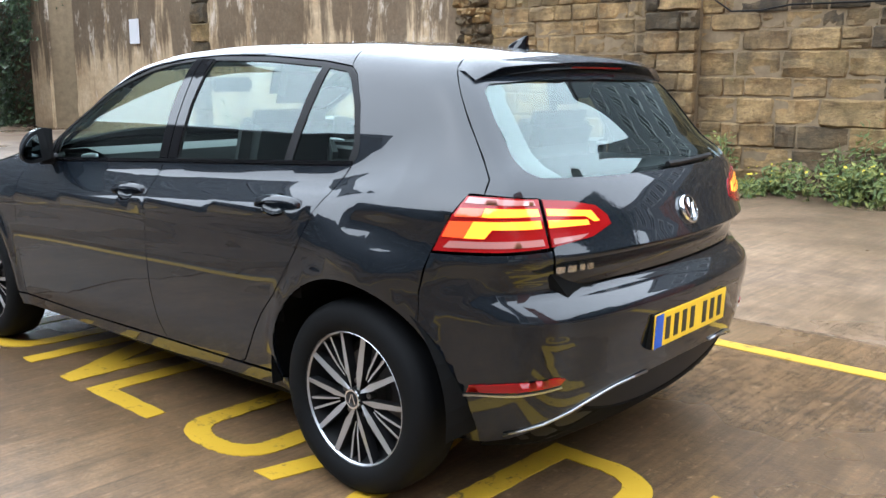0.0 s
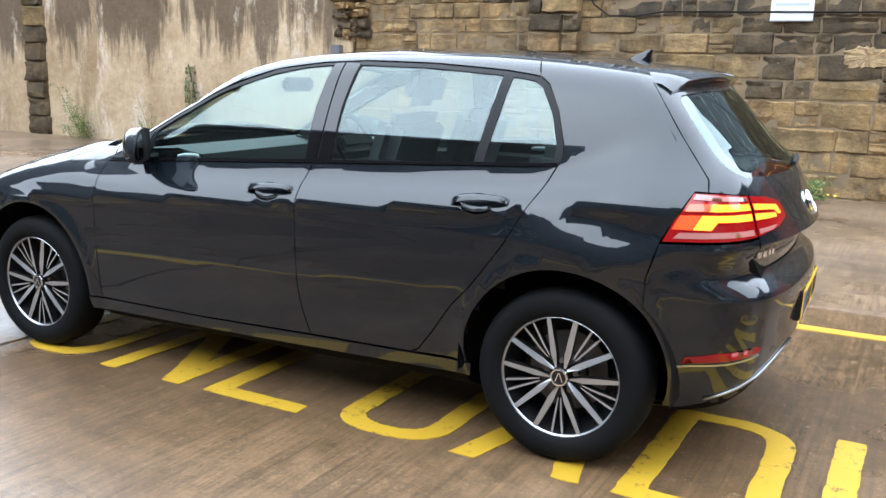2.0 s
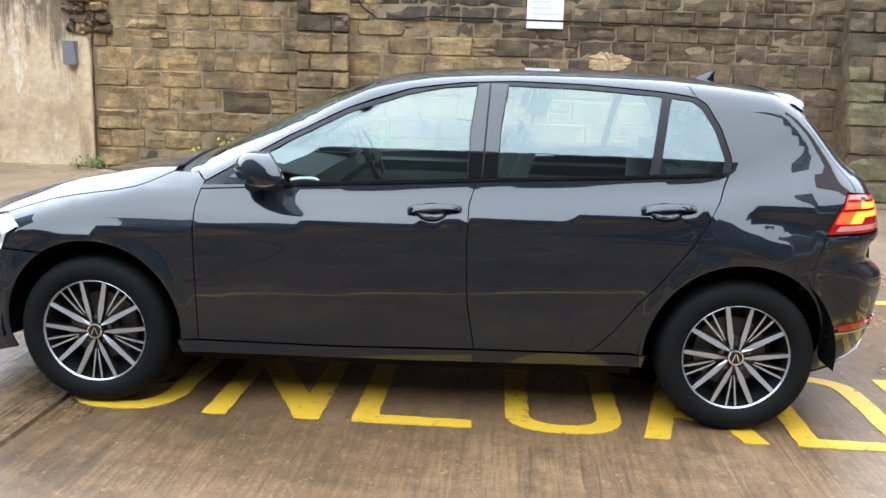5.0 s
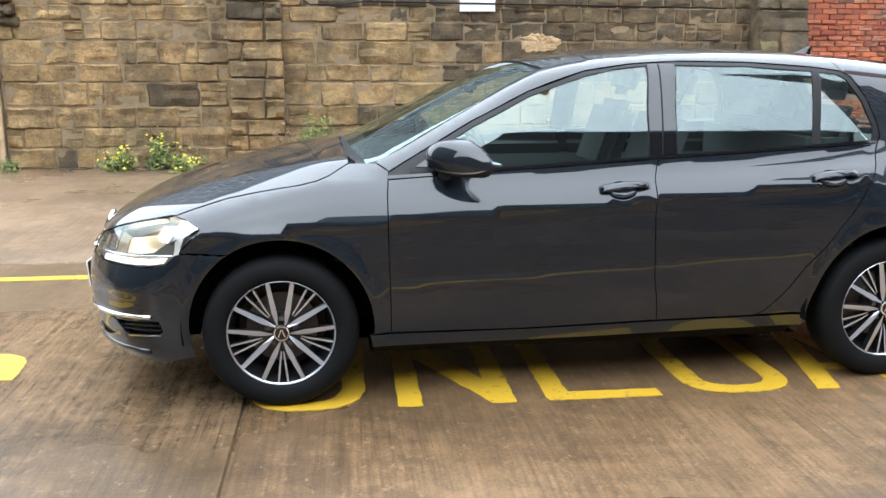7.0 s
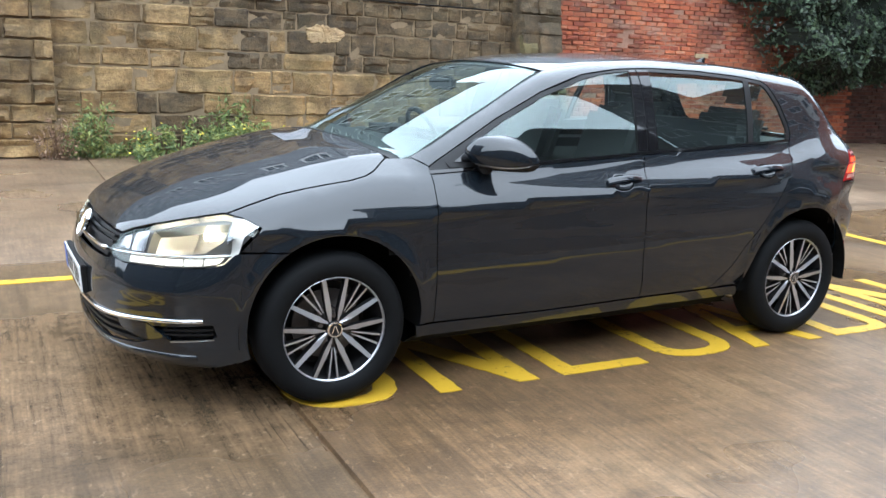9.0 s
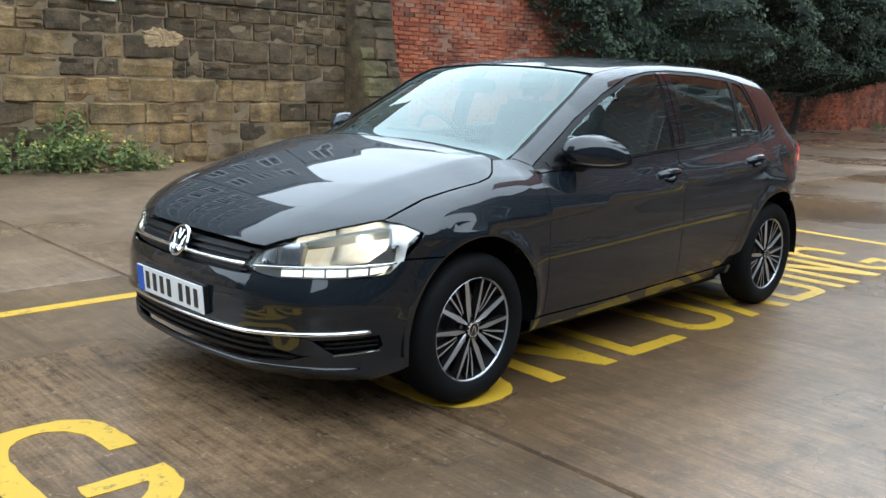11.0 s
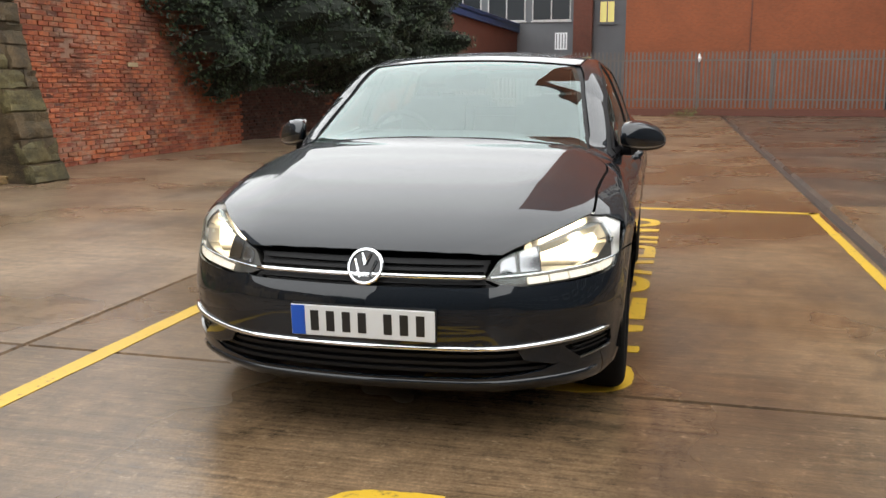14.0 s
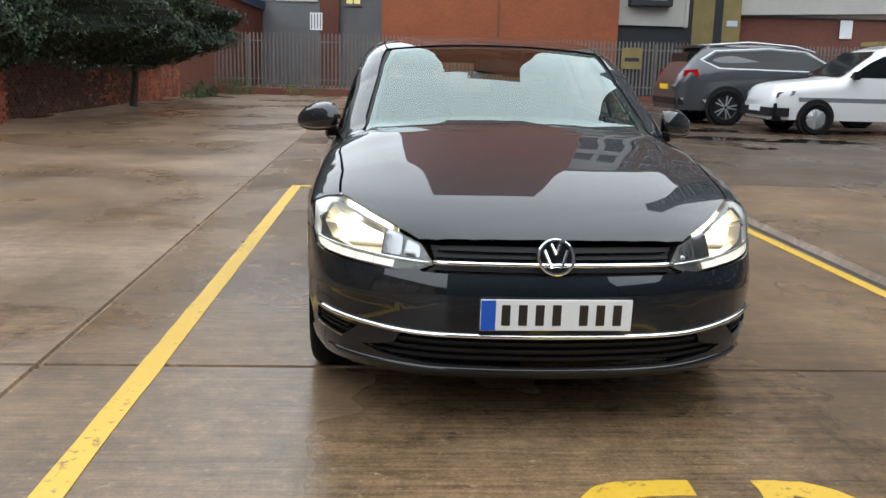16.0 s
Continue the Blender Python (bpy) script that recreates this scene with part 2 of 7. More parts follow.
deck_z = curve((0.85, 0.655), (0.76, 0.715), (0.65, 0.775), (0.45, 0.850), (0.2, 0.915), (0.0, 0.958), (-0.2, 0.995), (-0.34, 1.005), (-0.6, 1.00), (-1.5, 1.03), (-2.5, 1.075), (-3.0, 1.09), (-3.3, 1.06))
roof_z = curve((0.1, 0.82), (-0.22, 0.985), (-0.45, 1.100), (-0.7, 1.222), (-0.92, 1.322), (-1.08, 1.378), (-1.25, 1.409), (-1.45, 1.430), (-1.8, 1.444), (-2.15, 1.440), (-2.5, 1.420), (-2.8, 1.388), (-3.0, 1.36), (-3.2, 1.32))
glass_w = curve((0.0, 0.70), (-0.4, 0.765), (-0.8, 0.795), (-1.5, 0.805), (-2.3, 0.800), (-2.7, 0.775), (-3.0, 0.735), (-3.3, 0.68))
hatch_x = curve((0.80, -3.35), (0.95, -3.268), (1.02, -3.222), (1.15, -3.112), (1.28, -2.992), (1.36, -2.905), (1.44, -2.81))


AXLES = (0.0, -2.63)
ARCH, ARCH_Z = 0.370, 0.330                             # radius and height of the wheel openings


def waist_z(x):
    """The crease below the door handles."""
    return 0.735 - 0.0625 * x


def half_width(x, z):
    h = z - waist_z(x)
    up, down = np.maximum(h, 0), np.maximum(-h, 0)
    lip = 0.007 * (1 - np.exp(-(down / 0.018)))
    belly = lip - 0.004 * np.exp(-((down - 0.18) / 0.12) ** 2) + 0.20 * np.maximum(down - 0.28, 0) ** 1.5 + 0.5 * np.maximum(down - 0.42, 0) ** 1.5
    arch = z - 0.775 - 0.35 * np.minimum(0, x + 2.68)
    haunch = np.exp(-((x + 2.72) / 0.24) ** 2) * (0.026 * np.exp(-(arch / np.where(arch > 0, 0.075, 0.15)) ** 2) - 0.022 * np.exp(-((arch - 0.125) / 0.05) ** 2))
    return plan_w(x) + haunch - 0.40 * up - 0.02 * up * up - belly


def lower_body(x, y, z):
    a = np.abs(y)
    side = a - half_width(x, z)
    for axle in (0.0, -2.63):                          # flared lips round the wheels
        r = np.hypot(x - axle, z - ARCH_Z)
        side = side - 0.011 * np.exp(-((r - 0.378) / 0.035) ** 2) * (z > 0.1)
    bow = 0.05 * (a / 0.5) ** 2 + 0.17 * np.maximum(a - 0.35, 0) ** 2 / 0.2
    front = (x - nose_x(z) + bow) * 0.92
    fold = 0.575 - 0.15 * np.clip(x, -0.35, 0.75)      # the bonnet breaks along this line into its falling flanks
    past = a - fold
    crown = 0.016 * (a / 0.6) ** 2 + 0.034 / (0.72 - fold) * 0.5 * (past + np.sqrt(past * past + 0.016 ** 2)) + 0.25 * np.maximum(a - 0.62, 0) ** 2
    top = (z - deck_z(x) + crown) * 0.94
    front = front - 0.011 * np.exp(-((z - 0.478) / np.where(z > 0.478, 0.045, 0.022)) ** 2) * np.clip((a - 0.50) / 0.2, 0, 1)
    rear = (tail_x(z) + 0.040 * (a / 0.5) ** 2 + 0.42 * np.maximum(a - 0.45, 0) ** 2 - x) * 0.95
    f = smax(side, front, 0.10)
    f = smax(f, rear, 0.09)
    f = smax(f, top, 0.05)
    return smax(f, 0.165 - z, 0.04)


def cabin(x, y, z):
    a = np.abs(y)
    h = z - 1.0
    side = (a - glass_w(x) + 0.25 * h + 0.45 * np.abs(h) * h) * 0.93
    front_bow = 0.11 * (a / 0.65) ** 3 * np.clip((x + 1.35) / 0.5, 0, 1)
    roof = (z - roof_z(x + front_bow) + 0.035 * (a / 0.6) ** 2) * np.where(x > -1.1, 0.89, 0.98)
    rear = (hatch_x(z) + 0.062 * (a / 0.5) ** 2 + 0.5 * np.maximum(a - 0.45, 0) ** 2 - x) * 0.72
    f = smax(side, roof, 0.085)
    return smax(f, rear, 0.06)


def skin(p):
    x, y, z = p[..., 0], p[..., 1], p[..., 2]
    blend = 0.035 + 0.10 * np.clip((-2.50 - x) / 0.3, 0, 1) * np.clip((x + 3.08) / 0.2, 0, 1)        # the haunch flows into the rear pillar
    return smin(lower_body(x, y, z), smax(cabin(x, y, z), 0.8 - z, 0.02), blend)


def glasshouse(p):
    return cabin(p[..., 0], p[..., 1], p[..., 2])


def meet(start, way, reach=1.6, field=skin, steps=90):
    """Where rays from outside first meet the skin."""
    s = np.linspace(0, reach, steps)
    p = start[:, None, :] + s[None, :, None] * way[:, None, :]
    f = field(p)
    inside = f < 0
    k = np.where(inside.any(1), inside.argmax(1), f.argmin(1))
    k = np.clip(k, 1, steps - 1)
    rows = np.arange(len(k))
    lo, hi = s[k - 1], s[k]
    for _ in range(24):
        mid = (lo + hi) / 2
        deep = field(start + mid[:, None] * way) < 0
        hi, lo = np.where(deep, mid, hi), np.where(deep, lo, mid)
    return start + ((lo + hi) / 2)[:, None] * way


def slope(p, field=skin, e=1e-3):
    g = np.stack([field(p + np.eye(3)[k] * e) - field(p - np.eye(3)[k] * e) for k in range(3)], -1)
    return g / np.maximum(np.linalg.norm(g, axis=-1, keepdims=True), 1e-9)


def cast(view, uv):
    """Rays on to the skin: side (x, z), top (x, y), ring (x, degrees up from the left),
    tail and nose (degrees round from the middle to the left, z)."""
    u, v = uv[:, 0], uv[:, 1]
    o = np.zeros(len(u))
    if view == "side":
        return np.stack([u, o + 1.1, v], 1), np.tile((0.0, -1.0, 0.0), (len(u), 1))
    if view == "top":
        return np.stack([u, v, o + 1.7], 1), np.tile((0.0, 0.0, -1.0), (len(u), 1))
    if view == "back":
        return np.stack([o - 4.0, u, v], 1), np.tile((1.0, 0.0, 0.0), (len(u), 1))
    if view == "face":
        return np.stack([o + 1.3, u, v], 1), np.tile((-1.0, 0.0, 0.0), (len(u), 1))
    if view in ("ring", "hood"):
        a = np.radians(v)
        d = np.stack([o, np.cos(a), np.sin(a)], 1)
        return np.stack([u, o, o + (0.9 if view == "ring" else 0.3)], 1) + d * 1.3, -d
    a = np.radians(u)
    if view == "tail":
        d = np.stack([-np.cos(a), np.sin(a), o], 1)
        return np.stack([o - 2.6, o, v], 1) + d * 1.3, -d
    d = np.stack([np.cos(a), np.sin(a), o], 1)
    return np.stack([o, o, v], 1) + d * 1.3, -d


def spot(view, p):
    """The place in a view of points on the skin."""
    x, y, z = p[:, 0], p[:, 1], p[:, 2]
    if view == "side":
        return np.stack([x, z], 1)
    if view == "top":
        return np.stack([x, y], 1)
    if view in ("back", "face"):
        return np.stack([y, z], 1)
    if view in ("ring", "hood"):
        return np.stack([x, np.degrees(np.arctan2(z - (0.9 if view == "ring" else 0.3), y))], 1)
    if view == "tail":
        return np.stack([np.degrees(np.arctan2(y, -2.6 - x)), z], 1)
    return np.stack([np.degrees(np.arctan2(y, x)), z], 1)


METRIC = {"side": (1, 1), "top": (1, 1), "back": (1, 1), "face": (1, 1), "ring": (1, 0.0105), "hood": (1, 0.0115), "tail": (0.0145, 1), "nose": (0.0145, 1)}


def on_skin(view, pts, field=skin):
    start, way = cast(view, np.array(pts, float))
    return meet(start, way, 1.5, field)


def flat_loop(view, pieces, step=0.025):
    """An outline in a view, in metres, from pieces ("view", points) that follow one another."""
    scale = np.array(METRIC[view])
    out = []
    for v, pts in pieces:
        pts = np.array(pts, float)
        out.append((pts if v == view else spot(view, on_skin(v, pts))) * scale)
    return np.concatenate(out)


def finely(loop, step):
    out = []
    for a, b in zip(loop, np.roll(loop, -1, 0)):
        n = max(1, int(np.ceil(np.linalg.norm(b - a) / step)))
        out += [a + (b - a) * k / n for k in range(n)]
    return np.array(out)


def inset(loop, gap):
    if not gap:
        return loop
    a = np.roll(loop, 1, 0)
    b = np.roll(loop, -1, 0)
    area = np.sum(loop[:, 0] * b[:, 1] - b[:, 0] * loop[:, 1])
    d = b - a
    n = np.stack([-d[:, 1], d[:, 0]], 1) / np.maximum(np.linalg.norm(d, axis=1, keepdims=True), 1e-9)
    return loop + n * gap * (1 if area > 0 else -1)


def panel(name, view, pieces, mat, parent, holes=(), gap=0.0022, lift=0.0, step=0.03, deep=0.010, soft=0.0, mirror=False, both=False, field=skin, label=""):
    """A piece of the car's skin with turned-in edges. mirror: on the right-hand side; both: the outline runs down the left half and is closed by its mirror image."""
    from mathutils.geometry import delaunay_2d_cdt
    scale = np.array(METRIC[view])
    loops = []
    for k, pc in enumerate((pieces, *holes)):
        raw = flat_loop(view, pc)
        if both and k == 0:
            ax = 0 if view in ("tail", "nose", "back", "face") else 1
            other = raw[::-1].copy()
            if view in ("ring", "hood"):
                other[:, 1] = 180 * scale[1] - other[:, 1]
            else:
                other[:, ax] *= -1
            raw = np.concatenate([raw, other])
        if soft:
            raw = np.array(rounded([tuple(p) for p in raw], soft))
        fine = finely(raw, step * 0.6)
        loops.append(inset(fine, gap if k == 0 else -gap))
    pts, edges = [], []
    for lp in loops:
        n = len(pts)
        pts += [tuple(p) for p in lp]
        edges += [(n + k, n + (k + 1) % len(lp)) for k in range(len(lp))]
    lo, hi = loops[0].min(0), loops[0].max(0)
    rim = np.concatenate([np.array(lp) for lp in loops])
    ga, gb = np.meshgrid(np.arange(lo[0] + step / 2, hi[0], step), np.arange(lo[1] + step / 2, hi[1], step), indexing="ij")
    dots = np.stack([ga.ravel(), gb.ravel()], 1)
    if len(dots):
        keep = held(dots, loops)
        dots = dots[keep]
        far = ((dots[:, None, :] - rim[None]) ** 2).sum(-1).min(1) > (0.45 * step) ** 2 if len(dots) else []
        pts += [tuple(p) for p in dots[far]]
    vs, _, fs, *_ = delaunay_2d_cdt([Vector(p) for p in pts], edges, [], 0, 1e-6)
    uv = np.array([tuple(v) for v in vs])
    start, way = cast(view, uv / scale)
    co = meet(start, way, 1.5, field)
    nor = slope(co, field)
    flip = np.array((1, -1, 1)) if mirror else np.ones(3)
    out, back = (co + nor * lift) * flip, (co + nor * (lift - deep)) * flip
    nor = nor * flip
    tris = []
    fs = [f for f in fs if len(f) == 3]
    ok = held(uv[np.array(fs)].mean(1), loops)
    for f, good in zip(fs, ok):
        if good:
            a, b, d = (out[j] for j in f[:3])
            turn = np.dot(np.cross(b - a, d - a), nor[f[0]])
            if abs(turn) > 4e-6:
                tris.append(f if turn > 0 else f[::-1])
    border = {(f[k], f[(k + 1) % len(f)]) for f in tris for k in range(len(f))}
    border = [e for e in border if (e[1], e[0]) not in border]
    n = len(out)
    ring = sorted({k for e in border for k in e})
    low = {k: n + j for j, k in enumerate(ring)}
    verts = np.concatenate([out, back[ring]])
    faces = [list(f) for f in tris] + [[b, a, low[a], low[b]] for a, b in border]
    me = bpy.data.meshes.new(name)
    me.from_pydata([tuple(v) for v in verts], [], faces)
    me.materials.append(mat)
    me.shade_smooth()
    normals = []
    for poly in me.polygons:
        edge = len(poly.vertices) == 4 and max(poly.vertices) >= n
        for k in poly.vertices:
            normals.append(tuple(poly.normal) if edge else tuple(nor[k]))
    me.normals_split_custom_set(normals)
    ob = new(name, me)
    ob.parent = parent
    if label:
        ob["label"] = label
    return ob


def held(dots, loops):
    """Which points lie in the first loop and in none of the others."""
    ok = None
    for lp in loops:
        a, b = np.array(lp), np.roll(np.array(lp), -1, 0)
        x, y = dots[:, 0][:, None], dots[:, 1][:, None]
        cross = (a[:, 1] > y) != (b[:, 1] > y)
        dy = np.where(b[:, 1] == a[:, 1], 1e-12, b[:, 1] - a[:, 1])
        inside = (cross & (x < (b[:, 0] - a[:, 0]) * (y - a[:, 1]) / dy + a[:, 0])).sum(1) % 2 == 1
        ok = inside if ok is None else ok & ~inside
    return ok


def pair(name, view, pieces, mat, parent, **more):
    """The same panel on both flanks."""
    label = more.pop("label", "")
    return [panel(name, view, pieces, mat, parent, mirror=m, label=label, **more) for m in (False, True)]


def arc(cx, cz, r, a0, a1, n=14, r1=None):
    """Points round a centre; the radius may drift from r to r1."""
    out = []
    for k in range(n + 1):
        a, q = radians(a0 + (a1 - a0) * k / n), r + ((r1 or r) - r) * k / n
        out.append((cx + q * math.cos(a), cz + q * math.sin(a)))
    return out


car = thing("car", "dark grey five-door hatchback, wet and clean, parked with its lamps lit", "car", pose(-4.666, 2.600, 0, 0, 0, 181.6))

# outline pieces shared by neighbouring panels
belt = [(-0.44, 0.915), (-0.70, 0.934), (-1.56, 0.983), (-2.25, 1.018), (-2.555, 1.034)]
dlo_top = [(-2.572, 1.065), (-2.568, 1.11), (-2.53, 1.22), (-2.475, 1.312), (-2.435, 1.338), (-2.30, 1.356), (-2.0, 1.376), (-1.7, 1.381), (-1.5, 1.371), (-1.28, 1.341), (-1.03, 1.258), (-0.79, 1.140), (-0.60, 1.032), (-0.44, 0.940)]
door_line = [(-0.44, 0.915), (-0.432, 0.85), (-0.430, 0.72), (-0.438, 0.46), (-0.44, 0.30)]
mid_line = [(-1.560, 0.983), (-1.535, 0.90), (-1.53, 0.75), (-1.54, 0.5), (-1.575, 0.30)]
back_line = [(-2.555, 1.030), (-2.52, 0.95), (-2.41, 0.76), (-2.29, 0.60), (-2.215, 0.52), (-2.13, 0.40), (-2.06, 0.318), (-2.02, 0.300)]



def cup_loop(x, z):
    """Outline of the finger hollow behind a door handle."""
    return [(x + 0.012 + 0.060 * math.cos(t), z - 0.008 + 0.033 * math.sin(t)) for t in np.linspace(0, math.tau, 24, endpoint=False)]


pair("front_door", "side", [("side", belt[:3]), ("side", mid_line[1:]), ("side", [(-1.0, 0.292)]), ("side", door_line[:0:-1])], PAINT, car, holes=[[("side", cup_loop(-1.40, 0.872))]])
pair("rear_door", "side", [("side", belt[2:]), ("side", back_line[1:]), ("side", mid_line[:0:-1])], PAINT, car, holes=[[("side", cup_loop(-2.315, 0.904))]])
pair("sill", "side", [("side", [(-0.352, 0.296), (-1.0, 0.288), (-1.575, 0.294), (-2.02, 0.294), (-2.278, 0.296), (-2.266, 0.236), (-1.3, 0.232), (-0.364, 0.236)])], PAINT, car)
wing_top = [(0.395, 0.784), (0.321, 0.810), (0.199, 0.847), (0.09, 0.869), (0.0, 0.884), (-0.085, 0.897), (-0.155, 0.912), (-0.205, 0.929), (-0.247, 0.950), (-0.288, 0.970)]
pair("front_wing", "side", [("side", wing_top), ("side", [(-0.40, 0.972), (-0.445, 0.945)]), ("side", door_line),
     ("side", arc(0, ARCH_Z, ARCH, 184.6, 58.5, 20)), ("nose", [(66.0, 0.652), (68.3, 0.69), (70.9, 0.742), (66.2, 0.772), (61.5, 0.781)])], PAINT, car)
ditch = [(-2.77, 0.530), (-2.4, 0.560), (-1.9, 0.575), (-1.4, 0.572), (-1.12, 0.560)]
pair("rear_quarter", "ring", [("side", back_line), ("side", arc(-2.63, ARCH_Z, ARCH, -4.6, 138, 22)), ("side", [(-2.905, 0.70)]), ("tail", [(68.0, 0.822)]),
     ("tail", [(65.2, 0.90), (61.3, 0.986)]), ("tail", [(58.6, 0.985)]), ("tail", [(57.9, 1.024), (59.6, 1.08), (63.5, 1.18), (69.5, 1.33)]), ("side", [(-2.765, 1.372)]), ("top", ditch[:2]),
     ("side", [(-2.435, 1.338), (-2.475, 1.312), (-2.53, 1.22), (-2.568, 1.11), (-2.572, 1.065)])], PAINT, car)
pair("roof_rail", "ring", [("top", ditch[1:]), ("top", [(-0.95, 0.595), (-0.72, 0.628), (-0.50, 0.662), (-0.36, 0.69)]), ("side", [(-0.40, 0.972), (-0.445, 0.945)]), ("side", dlo_top[:3:-1])], PAINT, car)
# dark linings behind the upper seams
pair("pillar_lining", "ring", [("side", [(-2.60, 1.02)]), ("tail", [(57.0, 1.00), (58.5, 1.08), (62.2, 1.18), (68.0, 1.33)]), ("side", [(-2.80, 1.372)]), ("top", [(-2.78, 0.49), (-2.4, 0.52)]),
     ("side", [(-2.435, 1.338), (-2.475, 1.312), (-2.53, 1.22), (-2.568, 1.11)])], DARK, car, gap=0, lift=-0.016, deep=0.002)
pair("rail_lining", "ring", [("top", [(a, b - 0.03) for a, b in ditch]), ("top", [(-0.95, 0.57), (-0.72, 0.60), (-0.50, 0.64)]), ("side", dlo_top[11:4:-1])], DARK, car, gap=0, lift=-0.016, deep=0.002)
panel("roof", "ring", [("top", [(-1.09, 0.0), (-1.095, 0.2), (-1.105, 0.4), (-1.12, 0.560)]), ("top", ditch[-2::-1]), ("top", [(-2.80, 0.35), (-2.815, 0.0)])], PAINT, car, both=True)
panel("bonnet", "hood", [("nose", [(0, 0.684), (10, 0.683), (20, 0.681), (28, 0.677), (32.3, 0.676), (38, 0.707), (46, 0.737), (54, 0.763), (60, 0.780)]), ("side", wing_top), ("top", [(-0.29, 0.45), (-0.275, 0.2), (-0.27, 0.0)])], PAINT, car, both=True, step=0.022)

# glass and its black surrounds
front_glass = [(-0.700, 0.952), (-1.0, 0.968), (-1.520, 0.996), (-1.525, 1.18), (-1.550, 1.362), (-1.42, 1.350), (-1.28, 1.321), (-1.03, 1.238), (-0.79, 1.118), (-0.695, 1.062)]
rear_glass = [(-1.648, 1.006), (-2.0, 1.022), (-2.245, 1.034), (-2.295, 1.338), (-2.0, 1.358), (-1.682, 1.364), (-1.655, 1.2)]
small_glass = [(-2.285, 1.036), (-2.535, 1.048), (-2.545, 1.10), (-2.505, 1.215), (-2.452, 1.298), (-2.42, 1.322), (-2.335, 1.333)]
surround = [("side", belt), ("side", dlo_top)]
pair("window_surround", "side", surround, BLACK_TRIM, car, holes=[[("side", front_glass)], [("side", rear_glass)], [("side", small_glass)]], gap=0.001, lift=-0.003)
for outline, nm in ((front_glass, "front_window"), (rear_glass, "rear_window"), (small_glass, "quarter_window")):
    for ob in pair(nm, "side", [("side", outline)], WINDOW, car, gap=-0.003, lift=-0.006, deep=0.003, field=glasshouse):
        ob.visible_shadow = False
for edge in ([(-1.526, 1.0), (-1.531, 1.18), (-1.556, 1.366), (-1.600, 1.370), (-1.588, 1.18), (-1.578, 1.0)], [(-1.585, 1.0), (-1.595, 1.18), (-1.607, 1.370), (-1.675, 1.368), (-1.649, 1.2), (-1.642, 1.004)]):
    pair("pillar_trim", "side", [("side", edge)], BLACK_GLOSS, car, gap=0, lift=0.0005, deep=0.004)
screen = [("top", [(-1.075, 0.0), (-1.08, 0.2), (-1.09, 0.4), (-1.095, 0.535), (-0.93, 0.575), (-0.70, 0.608), (-0.48, 0.642), (-0.36, 0.665), (-0.315, 0.4), (-0.29, 0.0)])]
ws = panel("windscreen", "top", screen, SCREEN, car, both=True, gap=-0.004, lift=-0.006, deep=0.004)
ws.visible_shadow = False
panel("screen_border", "top", [("top", [(-1.10, 0.0), (-1.105, 0.2), (-1.115, 0.4), (-1.125, 0.565), (-0.94, 0.602), (-0.71, 0.636), (-0.49, 0.668), (-0.33, 0.70), (-0.26, 0.4), (-0.25, 0.0)])], BLACK_TRIM, car, both=True, lift=-0.012,
      holes=[[("top", [(-1.055, 0.0), (-1.06, 0.2), (-1.07, 0.4), (-1.075, 0.52), (-0.92, 0.558), (-0.70, 0.590), (-0.49, 0.622), (-0.40, 0.63), (-0.38, 0.4), (-0.36, 0.0),
                       (-0.38, -0.4), (-0.40, -0.63), (-0.49, -0.622), (-0.70, -0.590), (-0.92, -0.558), (-1.075, -0.52), (-1.07, -0.4), (-1.06, -0.2)])]])

# tail
gate_side = [("tail", [(69.5, 1.33), (63.5, 1.18), (59.6, 1.08), (57.9, 1.024), (58.6, 0.985)])]
tail_glass = [(0.0, 1.300), (0.35, 1.296), (0.545, 1.283), (0.575, 1.262), (0.635, 1.075), (0.640, 1.045), (0.605, 1.028), (0.35, 1.020), (0.0, 1.018)]
panel("tailgate", "tail", [("back", [(0.0, 1.372), (0.3, 1.366), (0.50, 1.350)]), *gate_side, ("tail", [(48.6, 0.972), (46.2, 0.836), (45.2, 0.752), (43.9, 0.722), (40.3, 0.712), (20, 0.712), (0, 0.712)])], PAINT, car, both=True,
      holes=[[("back", tail_glass + [(-a, b) for a, b in tail_glass[-2:0:-1]])]])
tg = panel("tailgate_window", "back", [("back", tail_glass)], WINDOW, car, both=True, gap=-0.004, lift=-0.004, deep=0.003)
tg.visible_shadow = False
pair("tailgate_window_border", "back", [("back", [(0.50, 1.298), (0.545, 1.284), (0.576, 1.262), (0.636, 1.075), (0.641, 1.045), (0.606, 1.027), (0.53, 1.024), (0.565, 1.06), (0.525, 1.24), (0.50, 1.27)])], BLACK_GLOSS, car, gap=0, lift=-0.007, deep=0.003)

rear_cut = [(53.5, 0.250), (47, 0.300), (38, 0.352), (30, 0.378), (15, 0.395), (0, 0.400)]
panel("rear_bumper", "tail", [("tail", [(0, 0.708), (20, 0.708), (40.3, 0.708), (44.1, 0.719), (45.4, 0.751), (46.3, 0.832)]), ("tail", [(60, 0.822), (68.2, 0.820)]), ("side", [(-2.905, 0.70)]),
      ("side", arc(-2.63, ARCH_Z, ARCH, 137, 198, 12, 0.340)), ("tail", [(66, 0.222), (58, 0.228)]), ("tail", rear_cut)], PAINT, car, both=True)
panel("rear_diffuser", "tail", [("tail", [(0, 0.400), (15, 0.395), (30, 0.378), (38, 0.352), (47, 0.300), (53.5, 0.250), (58, 0.226), (50, 0.21), (30, 0.225), (0, 0.235)])], BLACK_TRIM, car, both=True, lift=-0.018)
